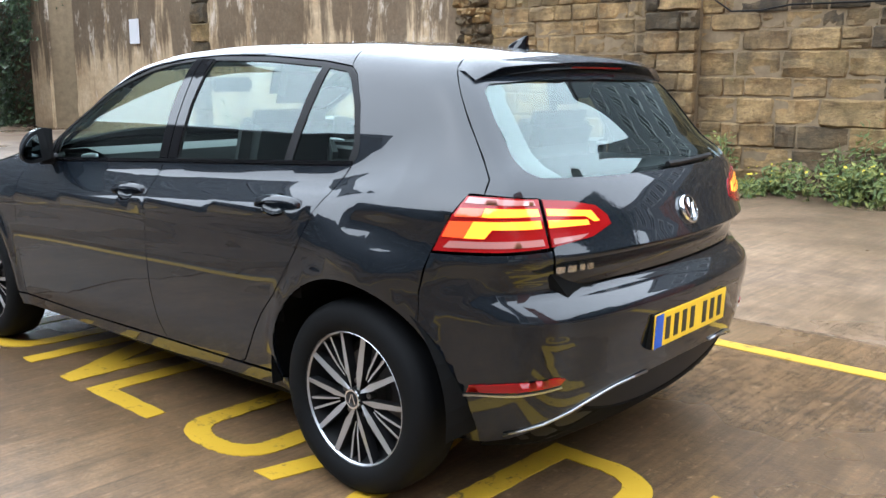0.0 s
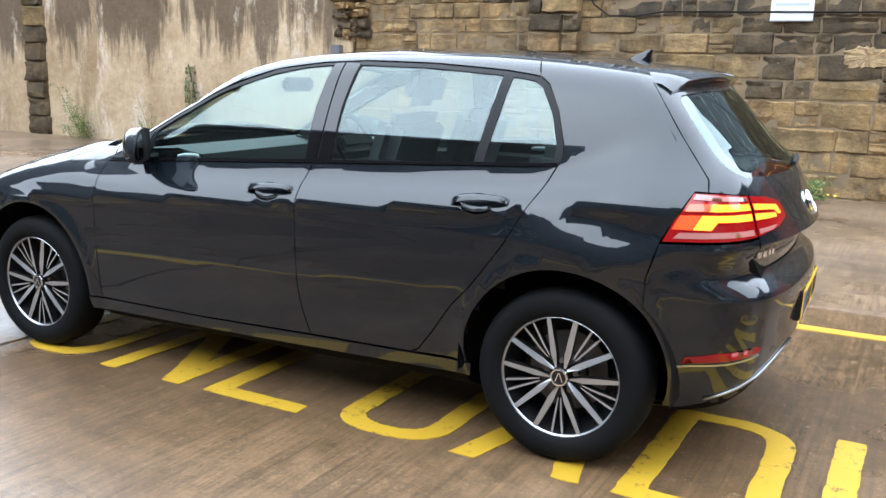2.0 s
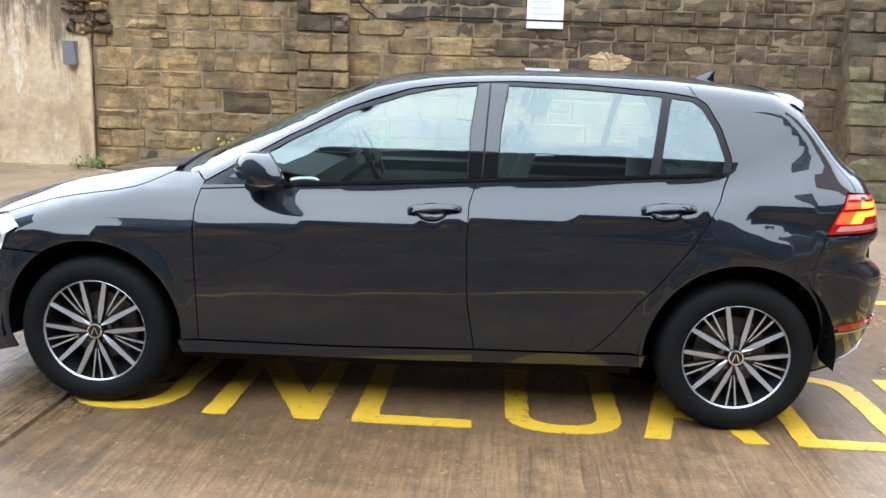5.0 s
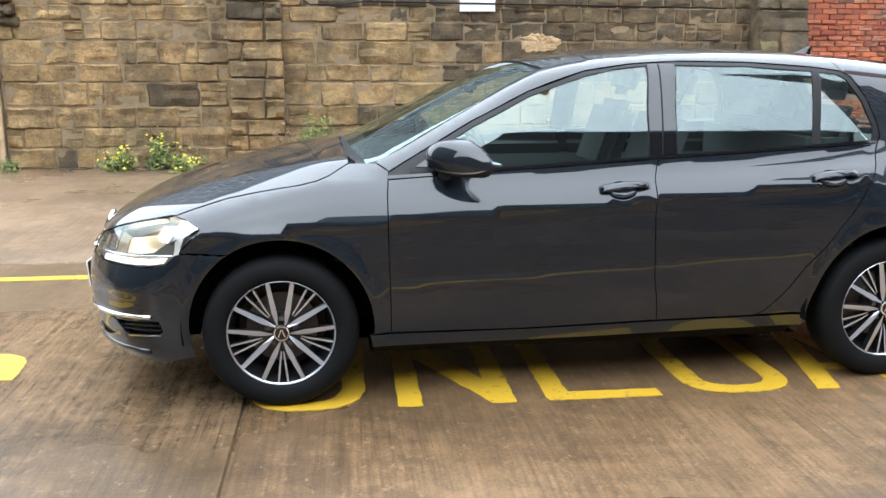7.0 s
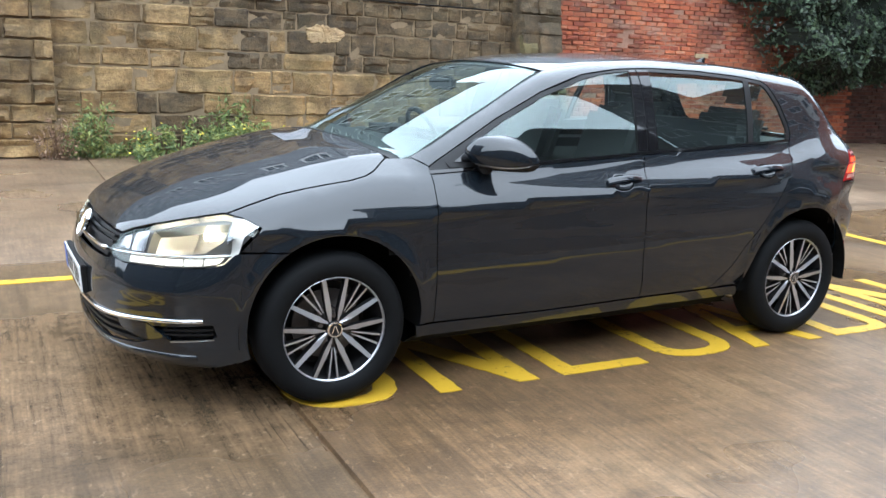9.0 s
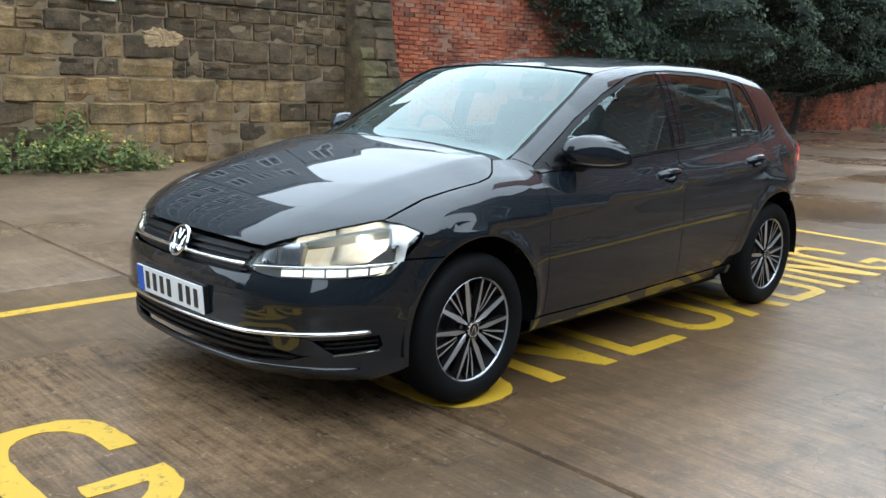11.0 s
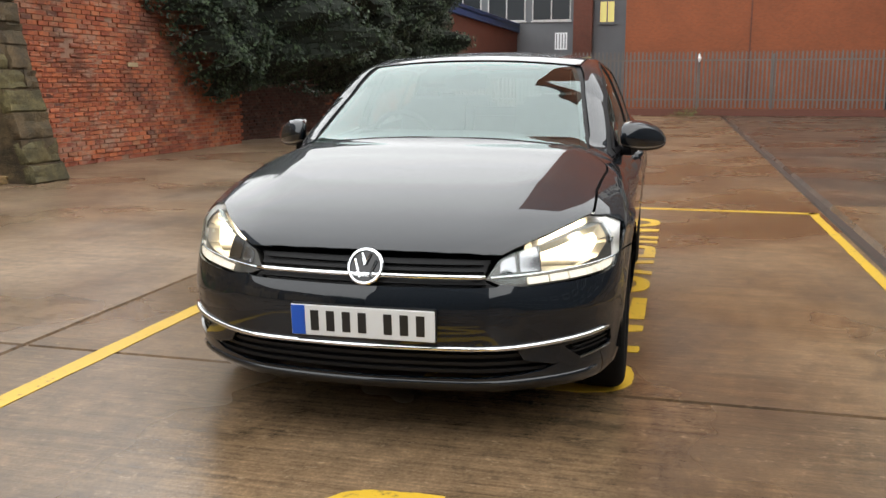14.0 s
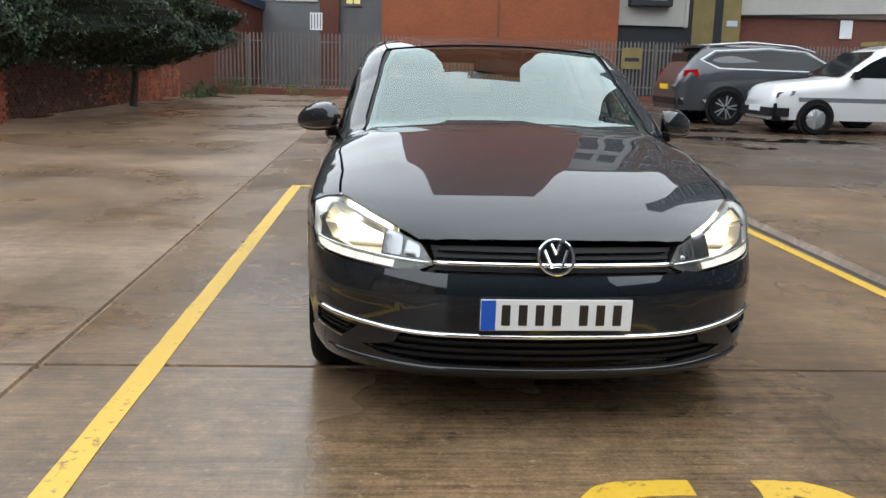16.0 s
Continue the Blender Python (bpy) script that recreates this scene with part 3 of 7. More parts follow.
def bright_bar(name, view, pts, r, mat=None, out=0.004):
    """A rounded chrome strip laid along the skin."""
    p = on_skin(view, pts)
    n = slope(p)
    return part(name, tube([Vector(v) for v in p + n * out], r, 10), mat or CHROME, car, "", 180)


for s in (1, -1):
    bright_bar("exhaust_trim", "tail", [(s * a, z) for a, z in ((54.5, 0.270), (51, 0.290), (47, 0.313), (42, 0.342), (38, 0.364), (34, 0.380), (30, 0.391), (24, 0.397), (18, 0.400))], 0.0045, SOFT_CHROME)
pair("rear_reflector", "tail", [("tail", [(61.5, 0.412), (52, 0.428), (44.3, 0.445), (43.4, 0.460), (45, 0.468), (54, 0.453), (61, 0.434)])], RED_LENS, car, gap=0, lift=0.004)
pair("reflector_strip", "tail", [("tail", [(63, 0.402), (52, 0.418), (44, 0.438), (43.8, 0.433), (52, 0.411), (63, 0.396)])], SOFT_CHROME, car, gap=0, lift=0.003)

# tail lamps: an outer piece on the quarter and an inner one on the tailgate, each with its own lit bars
outer_lamp = [("tail", [(67.8, 0.824), (65.5, 0.90), (61.7, 0.983), (56, 0.981), (48.9, 0.973), (46.85, 0.838), (56, 0.829)])]
inner_lamp = [("tail", [(48.4, 0.972), (42, 0.962), (36, 0.944), (33, 0.915), (32, 0.886), (37.5, 0.857), (46.4, 0.839)])]
for m in (False, True):
    for lamp, outline, bars in (("tail_lamp", outer_lamp, ([(58.2, 0.950), (49.2, 0.946), (48.8, 0.926), (58.8, 0.928)], [(60.2, 0.916), (48.7, 0.915), (48.4, 0.893), (57.0, 0.893), (58.2, 0.868), (61.8, 0.868)])),
                                ("tailgate_lamp", inner_lamp, ([(47.6, 0.945), (37.5, 0.930), (35.5, 0.900), (36.8, 0.899), (39.0, 0.916), (47.3, 0.926)], [(47.2, 0.914), (38.5, 0.906), (38.2, 0.892), (47.0, 0.893)]))):
        base = panel(lamp, "tail", outline, RED_LENS, car, mirror=m, lift=0.003, step=0.02, label="lit red tail lamp with amber bars")
        for b in bars:
            panel("light_bar", "tail", [("tail", b)], AMBER_LIT, base, mirror=m, gap=0, lift=0.005, deep=0.004, step=0.02)
        if lamp == "tail_lamp":
            for b in ([(62.6, 0.949), (58.3, 0.950), (58.9, 0.928), (63.6, 0.926)], [(64.4, 0.914), (60.3, 0.916), (61.9, 0.868), (65.9, 0.868)]):
                panel("side_glow", "tail", [("tail", b)], ORANGE_LIT, base, mirror=m, gap=0, lift=0.005, deep=0.004, step=0.02)
    panel("lamp_strip", "tail", [("tail", [(64.4, 0.858), (48.2, 0.864), (47.8, 0.846), (65.6, 0.838)])], PINK_LENS, car, mirror=m, gap=0, lift=0.005, deep=0.003, step=0.02)
    panel("lamp_strip", "tail", [("tail", [(46.2, 0.864), (38.5, 0.868), (40.5, 0.856), (46.0, 0.848)])], PINK_LENS, car, mirror=m, gap=0, lift=0.005, deep=0.003, step=0.02)
    panel("lamp_strip", "tail", [("tail", [(61.2, 0.978), (50, 0.968), (49.6, 0.955), (61.9, 0.962)])], PINK_LENS, car, mirror=m, gap=0, lift=0.005, deep=0.003, step=0.02)

# nose
lamp = [(28.0, 0.606), (32.0, 0.670), (38, 0.702), (46, 0.733), (54, 0.759), (61, 0.776), (66, 0.768), (70.3, 0.742), (67.8, 0.692), (64.6, 0.645), (62.0, 0.607), (58, 0.591), (50, 0.583), (42, 0.578), (36, 0.575), (31, 0.586)]
intake = [(0, 0.358), (31, 0.356), (38, 0.352), (44, 0.330), (46, 0.300), (40, 0.268), (28, 0.252), (0, 0.246)]
fog = [(45.5, 0.350), (52, 0.358), (60, 0.372), (60.8, 0.330), (58, 0.308), (50.5, 0.300), (49, 0.312)]
panel("front_bumper", "nose", [("nose", [(0, 0.573), (26, 0.576), (30, 0.578)]), ("nose", lamp[:10:-1]), ("nose", [(62.3, 0.606), (64.9, 0.645)]), ("nose", [(66.0, 0.648)]),
      ("side", arc(0, ARCH_Z, ARCH, 58.0, -17, 16, 0.350)), ("nose", [(60, 0.19), (45, 0.182), (25, 0.178), (0, 0.178)])], PAINT, car, both=True,
      holes=[[("nose", intake + [(-a, b) for a, b in intake[-2:0:-1]])], [("nose", fog)], [("nose", [(-a, b) for a, b in fog[::-1]])]])
panel("lower_intake", "nose", [("nose", intake)], BLACK_TRIM, car, both=True, gap=-0.02, lift=-0.045, deep=0.03)
for z in (0.272, 0.300, 0.328):
    panel("intake_slat", "nose", [("nose", [(0, z + 0.006), (42, z + 0.009), (42, z - 0.003), (0, z - 0.006)])], BLACK_TRIM, car, both=True, gap=0, lift=-0.012, deep=0.02, step=0.04)
for m in (False, True):
    panel("fog_grille", "nose", [("nose", fog)], BLACK_TRIM, car, mirror=m, gap=-0.01, lift=-0.03, deep=0.02)
    for z in (0.322, 0.340):
        panel("fog_slat", "nose", [("nose", [(48, z), (59.8, z + 0.014), (59.8, z + 0.008), (48, z - 0.006)])], BLACK_TRIM, car, mirror=m, gap=0, lift=-0.008, deep=0.015)
    panel("bumper_spear", "nose", [("nose", [(34, 0.362), (44.2, 0.358), (48.4, 0.316), (49.8, 0.302), (43, 0.290), (36, 0.315)])], PAINT, car, mirror=m, gap=0, lift=0.003, deep=0.03, soft=0.01)
    panel("fog_fin", "nose", [("nose", [(50, 0.299), (60.2, 0.317), (60.2, 0.3125), (50, 0.2935)])], SOFT_CHROME, car, mirror=m, gap=0, lift=0.002, deep=0.01)
bright_bar("front_lip", "nose", [(a, 0.226 + 0.010 * (a / 56) ** 2) for a in range(-56, 57, 4)], 0.013, PAINT, -0.003)
bright_bar("chrome_strip", "nose", [(a, 0.364 + 0.028 * max(0, (abs(a) - 30) / 30) ** 1.3) for a in range(-58, 59, 2)], 0.0085)
beam = [(41.6, 0.620), (50.4, 0.632), (57.5, 0.646), (61.8, 0.69), (62.8, 0.762), (54, 0.746), (42.4, 0.710)]


def reflector_bowl(s):
    """Parabolic mirror that faces ahead, its open side cut to the slant of the lens."""
    bm = bmesh.new()
    ys, zs = np.linspace(0.53, 0.845, 13), np.linspace(0.585, 0.785, 9)
    front = on_skin("face", [(y, z) for y in ys for z in zs])[:, 0].reshape(13, 9)
    net = [[bm.verts.new((min(0.36 + ((y - 0.705) ** 2 + (z - 0.688) ** 2) / 0.34, front[i, j] - 0.022), s * y, z)) for j, z in enumerate(zs)] for i, y in enumerate(ys)]
    for a, b in zip(net, net[1:]):
        for k in range(8):
            bm.faces.new((a[k], a[k + 1], b[k + 1], b[k]))
    rim = [(i, 0) for i in range(12, 0, -1)] + [(0, j) for j in range(9)] + [(i, 8) for i in range(1, 13)]
    ahead = [bm.verts.new((max(net[i][j].co.x + 0.001, front[i, j] - 0.055), s * ys[i], zs[j])) for i, j in rim]
    for k in range(len(rim) - 1):                          # cheek, floor and roof of the reflector
        (i, j), (u, v) = rim[k], rim[k + 1]
        bm.faces.new((net[i][j], net[u][v], ahead[k + 1], ahead[k]))
    return bm


grille = [(0, 0.676), (20, 0.676), (30, 0.670), (27.6, 0.606), (30, 0.581), (26, 0.577), (0, 0.574)]
panel("grille", "nose", [("nose", grille)], BLACK_TRIM, car, both=True, gap=0.0, lift=-0.03, deep=0.03)
bright_bar("grille_chrome", "nose", [(a, 0.606) for a in range(-28, 29, 2)], 0.0085)
for z in (0.590, 0.632, 0.654):
    panel("grille_slat", "nose", [("nose", [(0, z + 0.006), (28, z + 0.006), (28, z - 0.004), (0, z - 0.004)])], BLACK_TRIM, car, both=True, gap=0, lift=-0.012, deep=0.02)
for m in (False, True):
    base = panel("headlamp", "nose", [("nose", lamp)], HOUSING, car, holes=[[("nose", beam)]], mirror=m, gap=0.002, lift=-0.024, deep=0.045, label="lit headlamp behind a clear lens")
    for a, b, z0, z1 in ((31.5, 35.5, 0.622, 0.668), (36.2, 41.2, 0.624, 0.698)):
        panel("reflector", "nose", [("nose", [(a, z0), (b, z0 + 0.002), (b, z1 + 0.012), (a + 0.6, z1 - 0.008)])], SILVER, base, mirror=m, gap=0, lift=-0.018, deep=0.01, soft=0.012)
    side = -1 if m else 1
    part("reflector_bowl", reflector_bowl(side), BOWL, base, "bright silver reflector", 180)
    bulb = part("bulb", lathe([(0.001, -0.030), (0.013, -0.026), (0.018, -0.010), (0.018, 0.010), (0.012, 0.026), (0.001, 0.031)], 16, "x"), LAMP_LIT, base, "lit warm white bulb", 180)
    bulb.matrix_local = pose(0.445, side * 0.705, 0.688)
    panel("side_reflector", "nose", [("nose", [(62.8, 0.68), (66.3, 0.715), (67.6, 0.752), (63.6, 0.766)])], SILVER, base, mirror=m, gap=0, lift=-0.016, deep=0.01, soft=0.006)
    for q in ([(37.5, 0.583), (42.4, 0.586), (42.4, 0.609), (37.5, 0.605)], [(43.0, 0.587), (47.4, 0.589), (47.4, 0.613), (43.0, 0.610)],
              [(48.0, 0.590), (52.4, 0.593), (52.4, 0.617), (48.0, 0.614)], [(53.0, 0.594), (57.2, 0.598), (57.4, 0.622), (53.0, 0.618)], [(57.8, 0.599), (61.2, 0.608), (62.4, 0.630), (58.0, 0.623)]):
        panel("day_light", "nose", [("nose", q)], DRL_LIT, base, mirror=m, gap=0, lift=-0.010, deep=0.01)
    bright_bar("lamp_chrome", "nose", [((-a if m else a), 0.607 + 0.00068 * (a - 29) + 0.0000016 * (a - 29) ** 2.4) for a in np.linspace(29, 64, 18)], 0.0045, None, -0.006).parent = base
    lens = panel("lamp_lens", "nose", [("nose", lamp)], LENS, base, mirror=m, gap=0.002, lift=0.0, deep=0.003)
    lens.visible_shadow = False


def plate(name, at, mat, label):
    """A number plate with its characters as plain bars."""
    root = part(name, boxed((-0.006, -0.26, -0.0555), (0.0, 0.26, 0.0555), 0.002), mat, car, label)
    root.matrix_local = at
    part("plate_holder", boxed((-0.030, -0.262, -0.0575), (-0.0055, 0.262, 0.0575), 0.004), BLACK_TRIM, root)
    part("blue_band", boxed((-0.001, -0.258, -0.0535), (0.002, -0.208, 0.0535), 0.0008), PLATE_BLUE, root)
    y = -0.188
    for k in range(7):
        part("character_bar", boxed((-0.001, y, -0.037), (0.0015, y + 0.030, 0.037), 0.0006), PLATE_INK, root)
        y += 0.058 if k != 3 else 0.092
    return root


plate("front_number_plate", pose(0.872, 0.0, 0.4455, 0, 4, 0), PLATE_WHITE, "white number plate with a blue band")
plate("rear_number_plate", pose(-3.344, 0.0, 0.535, 0, 2, 180), PLATE_YELLOW, "yellow number plate with a blue band")


def badge(at, r):
    ring = part("badge", lathe([(r, 0.0), (r, 0.008), (r * 0.94, 0.012), (r * 0.86, 0.012), (r * 0.84, 0.006), (r * 0.84, 0.0)], 40, "x"), CHROME, car, "round chrome emblem", 40)
    ring.matrix_local = at
    part("badge_ground", lathe([(0.001, 0.004), (r * 0.84, 0.004), (r * 0.84, -0.01)], 40, "x"), BLACK_GLOSS, ring)
    for y0, z0, y1, z1 in ((-0.60, 0.36, -0.26, -0.60), (-0.24, 0.70, 0.0, 0.10), (0.24, 0.70, 0.0, 0.10), (0.60, 0.36, 0.26, -0.60)):
        a, b = Vector((0.006, y0 * r, z0 * r)), Vector((0.006, y1 * r, z1 * r))
        part("emblem_stroke", tube([a, b], r * 0.085, 6), CHROME, ring)


badge(pose(0.815, 0.0, 0.633, 0, -24, 0), 0.066)
badge(pose(-3.307, 0.0, 0.888, 0, -24, 180), 0.049)
lettering = [(0.60, 0.033), (0.56, 0.033), (0.52, 0.022), (0.488, 0.026)]
for y, w in lettering:
    p = on_skin("back", [(y, 0.775)])[0]
    n = slope(p[None])[0]
    ob = part("model_lettering", boxed((0, -w / 2, -0.016), (0.004, w / 2, 0.016), 0.002), CHROME, car)
    ob.matrix_local = Matrix.Translation(p) @ Matrix.Rotation(math.atan2(n[1], n[0]), 4, "Z")

# spoiler over the tailgate, with its brake lamp
sp = bmesh.new()
rows = []
for y in np.linspace(-0.585, 0.585, 25):
    a = abs(y) / 0.585
    fall = 0.030 * a ** 2 + 0.03 * max(a - 0.85, 0) / 0.15
    end = -2.975 + 0.055 * a ** 2.5
    rows.append([sp.verts.new((v[0] + 0.032 * a * a, v[1], v[2])) for v in ((-2.795, y, 1.392 - fall), (-2.88, y, 1.382 - fall), (end + 0.012, y, 1.364 - fall), (end, y, 1.356 - fall), (end + 0.01, y, 1.345 - fall), (-2.90, y, 1.312 - fall), (-2.85, y, 1.30 - fall))])
for a, b in zip(rows, rows[1:]):
    for k in range(6):
        f = sp.faces.new((a[k], a[k + 1], b[k + 1], b[k]))
        f.material_index = 1 if k >= 3 else 0
sp.faces.new(rows[0][::-1])
sp.faces.new(rows[-1])
bmesh.ops.recalc_face_normals(sp, faces=sp.faces[:])
spoiler = part("spoiler", sp, (PAINT, BLACK_GLOSS), car, "roof spoiler with a gloss black underside", 30)
part("brake_lamp", boxed((-2.955, -0.16, 1.335), (-2.93, 0.16, 1.349), 0.003), RED_LENS, spoiler)

# dark inner shell, wheel wells and cabin floor
def inner(p):
    x, y, z = p[..., 0], p[..., 1], p[..., 2]
    return np.maximum(lower_body(x, y, z) + 0.016 + 0.055 * np.clip((x - 0.15) / 0.2, 0, 1), np.where(x < -0.33, z - 0.86, -1.0))


sh = bmesh.new()
rings = []
for x in np.linspace(-3.235, 0.74, 84):
    ang = np.radians(np.arange(0, 360, 6))
    d = np.stack([np.zeros(60), np.cos(ang), np.sin(ang)], 1)
    o = np.tile((x, 0.0, 0.42), (60, 1))
    p = meet(o + d * 1.2, -d, 1.2, inner, 70)
    rings.append([sh.verts.new(v) for v in p])
for a, b in zip(rings, rings[1:]):
    for k in range(60):
        quad = (a[k], b[k], b[(k + 1) % 60], a[(k + 1) % 60])
        mid = sum((v.co for v in quad), Vector()) / 4
        if abs(mid.y) > 0.5 and any(math.hypot(mid.x - ax, mid.z - ARCH_Z) < 0.40 for ax in AXLES):
            continue
        if mid.x > 0.28 and abs(mid.y) > 0.48 and mid.z > 0.55:      # room for the headlamps
            continue
        sh.faces.new(quad)
sh.faces.new(rings[0])
sh.faces.new(rings[-1][::-1])
part("inner_shell", sh, DARK, car)
for ax in AXLES:
    for s in (1, -1):
        wl_bm = bmesh.new()
        prof = []
        for y in (0.50, 0.865):
            prof.append([wl_bm.verts.new((ax + 0.390 * math.cos(t), s * y, ARCH_Z + 0.390 * math.sin(t))) for t in np.radians(np.linspace(-8, 188, 30))])
        for k in range(29):
            wl_bm.faces.new((prof[0][k], prof[0][k + 1], prof[1][k + 1], prof[1][k]))
        wl_bm.faces.new(prof[0])
        part("wheel_well", wl_bm, DARK, car)


def wheel(ax, s):
    """Alloy wheel with five groups of split spokes, on a road tyre."""
    root = new("wheel")
    root.parent = car
    root.matrix_local = pose(ax, s * 0.775, 0.314) @ Matrix.Diagonal((1, s, 1, 1))
    part("tyre", lathe([(0.205, -0.070), (0.225, -0.078), (0.26, -0.082), (0.292, -0.078), (0.308, -0.064), (0.314, -0.040), (0.314, 0.045), (0.3125, 0.062), (0.307, 0.077), (0.298, 0.089), (0.286, 0.097), (0.270, 0.102), (0.252, 0.103), (0.236, 0.100), (0.226, 0.095), (0.218, 0.089), (0.211, 0.080)], 72), RUBBER, root, "", 50)
    part("rim", lathe([(0.2145, 0.089), (0.2170, 0.087), (0.2130, 0.083), (0.2095, 0.079)], 72), ALLOY, root, "", 40)
    part("rim_barrel", lathe([(0.2095, 0.079), (0.202, 0.052), (0.186, 0.02), (0.178, -0.05), (0.06, -0.055), (0.001, -0.055)], 48), ALLOY_DARK, root, "", 40)
    part("brake_disc", lathe([(0.145, -0.03), (0.145, -0.018), (0.075, -0.018), (0.07, 0.0), (0.001, 0.0)], 40), STEEL, root, "", 40)
    for g in range(5):
        a0 = radians(72 * g - 90)
        for side in (-1, 1):
            for r0, t0, t1, w0, wm, w1, lift in ((0.030, 0.10, 0.395, 0.0030, 0.0112, 0.0084, 0.0), (0.080, 0.055, 0.092, 0.0022, 0.0036, 0.0042, -0.006)):
                t0, t1 = a0 + side * t0, a0 + side * t1
                p0 = Vector((r0 * math.cos(t0), 0.072 + lift, r0 * math.sin(t0)))
                p1 = Vector((0.211 * math.cos(t1), 0.081 + lift, 0.211 * math.sin(t1)))
                pm = p0.lerp(p1, 0.32) + Vector((0, 0.004, 0))
                d = (p1 - p0).normalized()
                n = d.cross(Vector((0, 1, 0))).normalized()
                bm = bmesh.new()
                lean = Vector((0, 0.0022 * side if w1 > 0.006 else 0.0, 0))
                top = [bm.verts.new(v) for v in (p0 - n * w0 - lean, pm - n * wm - lean, p1 - n * w1 - lean, p1 + n * w1 + lean, pm + n * wm + lean, p0 + n * w0 + lean)]
                low = [bm.verts.new(v.co - Vector((0, 0.035, 0)) + n * (0.002 if k < 3 else -0.002)) for k, v in enumerate(top)]
                bm.faces.new((top[0], top[1], top[4], top[5]))
                bm.faces.new((top[1], top[2], top[3], top[4]))
                for k in range(6):
                    bm.faces.new((top[k], low[k], low[(k + 1) % 6], top[(k + 1) % 6]))
                bmesh.ops.recalc_face_normals(bm, faces=bm.faces[:])
                for f in bm.faces:
                    f.material_index = 0 if f.normal.y > 0.8 else 1
                part("spoke", bm, (ALLOY, ALLOY_DARK), root)
        t = a0 + radians(36)
        b = part("wheel_bolt", lathe([(0.001, 0.066), (0.010, 0.066), (0.010, 0.04)], 12), STEEL, root)
        b.matrix_local = pose(0.056 * math.cos(t), 0, 0.056 * math.sin(t))
    part("hub_cap", lathe([(0.001, 0.086), (0.026, 0.085), (0.034, 0.080), (0.036, 0.060), (0.037, 0.03)], 32), ALLOY_DARK, root, "", 30)
    part("hub_mark", lathe([(0.0325, 0.0815), (0.0315, 0.0870), (0.0255, 0.0875), (0.0250, 0.0845)], 28), CHROME, root)
    for y0, y1 in ((-0.011, -0.004), (0.011, 0.004)):
        part("hub_stroke", boxed((-0.002, 0.085, -0.017), (0.002, 0.0872, 0.017), 0.0, Matrix.Translation(((y0 + y1) / 2, 0, 0)) @ Matrix.Rotation(0.35 if y0 < 0 else -0.35, 4, "Y")), CHROME, root)


for ax in AXLES:
    for s in (1, -1):
        wheel(ax, s)

# mirrors, handles, aerial, wipers
pair("corner_window", "side", [("side", [(-0.680, 0.948), (-0.682, 1.060), (-0.60, 1.012), (-0.52, 0.960), (-0.53, 0.940)])], BLACK_TRIM, car, gap=0, lift=0.0015, deep=0.004, field=glasshouse)
pair("corner_pane", "side", [("side", [(-0.664, 0.963), (-0.666, 1.032), (-0.60, 0.994), (-0.553, 0.963)])], BLACK_GLOSS, car, gap=0, lift=0.004, deep=0.004, field=glasshouse)
def mirror_section(t, a, inset, s):
    """A point of the mirror's shell: t runs outward, a turns over the front from top to bottom."""
    edge = math.sqrt(max(0.0, 1 - max(0.0, (t - 0.28) / 0.72) ** 2.3)) * (0.84 + 0.16 * min(1.0, t / 0.25))
    high = 0.077 * edge + 0.002 - inset * 0.5
    deep = 0.185 * (1 - 0.30 * t) * (0.30 + 0.70 * edge) - inset
    c = math.cos(math.pi * a)
    z = high * math.copysign(abs(c) ** 0.95, c)
    x = (deep + 0.03) * max(0.0, math.sin(math.pi * a)) ** 0.8
    return (x - 0.075 - 0.125 * t ** 1.4 + 0.055 * abs(c) ** 3, s * (-0.092 + 0.168 * t), (z if z > 0 else z * 0.8) + 0.010 - 0.030 * t ** 1.5)


def mirror_shell(a0, a1, inset, s):
    bm = bmesh.new()
    rows = [[bm.verts.new(mirror_section(t, a, inset, s)) for a in np.linspace(a0, a1, 12)] for t in (0, 0.04, 0.12, 0.25, 0.4, 0.52, 0.64, 0.75, 0.84, 0.91, 0.96, 0.985, 1.0)]
    for p, q in zip(rows, rows[1:]):
        for k in range(11):
            bm.faces.new((p[k], p[k + 1], q[k + 1], q[k]))
    bm.faces.new(rows[0])
    bmesh.ops.remove_doubles(bm, verts=bm.verts[:], dist=0.0004)
    bmesh.ops.recalc_face_normals(bm, faces=bm.faces[:])
    return bm


def mirror_back(inset, out, s):
    """The flat back of the mirror, facing the driver."""
    ring = []
    for a in (0.0, 1.0):
        row = [mirror_section(t, a, 0, s) for t in np.linspace(0.02, 0.99, 12)]
        ring += row if a == 0 else row[::-1]
    bm = bmesh.new()
    k = 1 - inset / 0.06
    front = [bm.verts.new((x - out, y * (1 - inset / 0.11), z * k)) for x, y, z in ring]
    rear = [bm.verts.new((x + 0.004, y * (1 - inset / 0.11), z * k)) for x, y, z in ring]
    bm.faces.new(front)
    for a in range(len(ring)):
        b = (a + 1) % len(ring)
        bm.faces.new((front[a], front[b], rear[b], rear[a]))
    bmesh.ops.recalc_face_normals(bm, faces=bm.faces[:])
    return bm


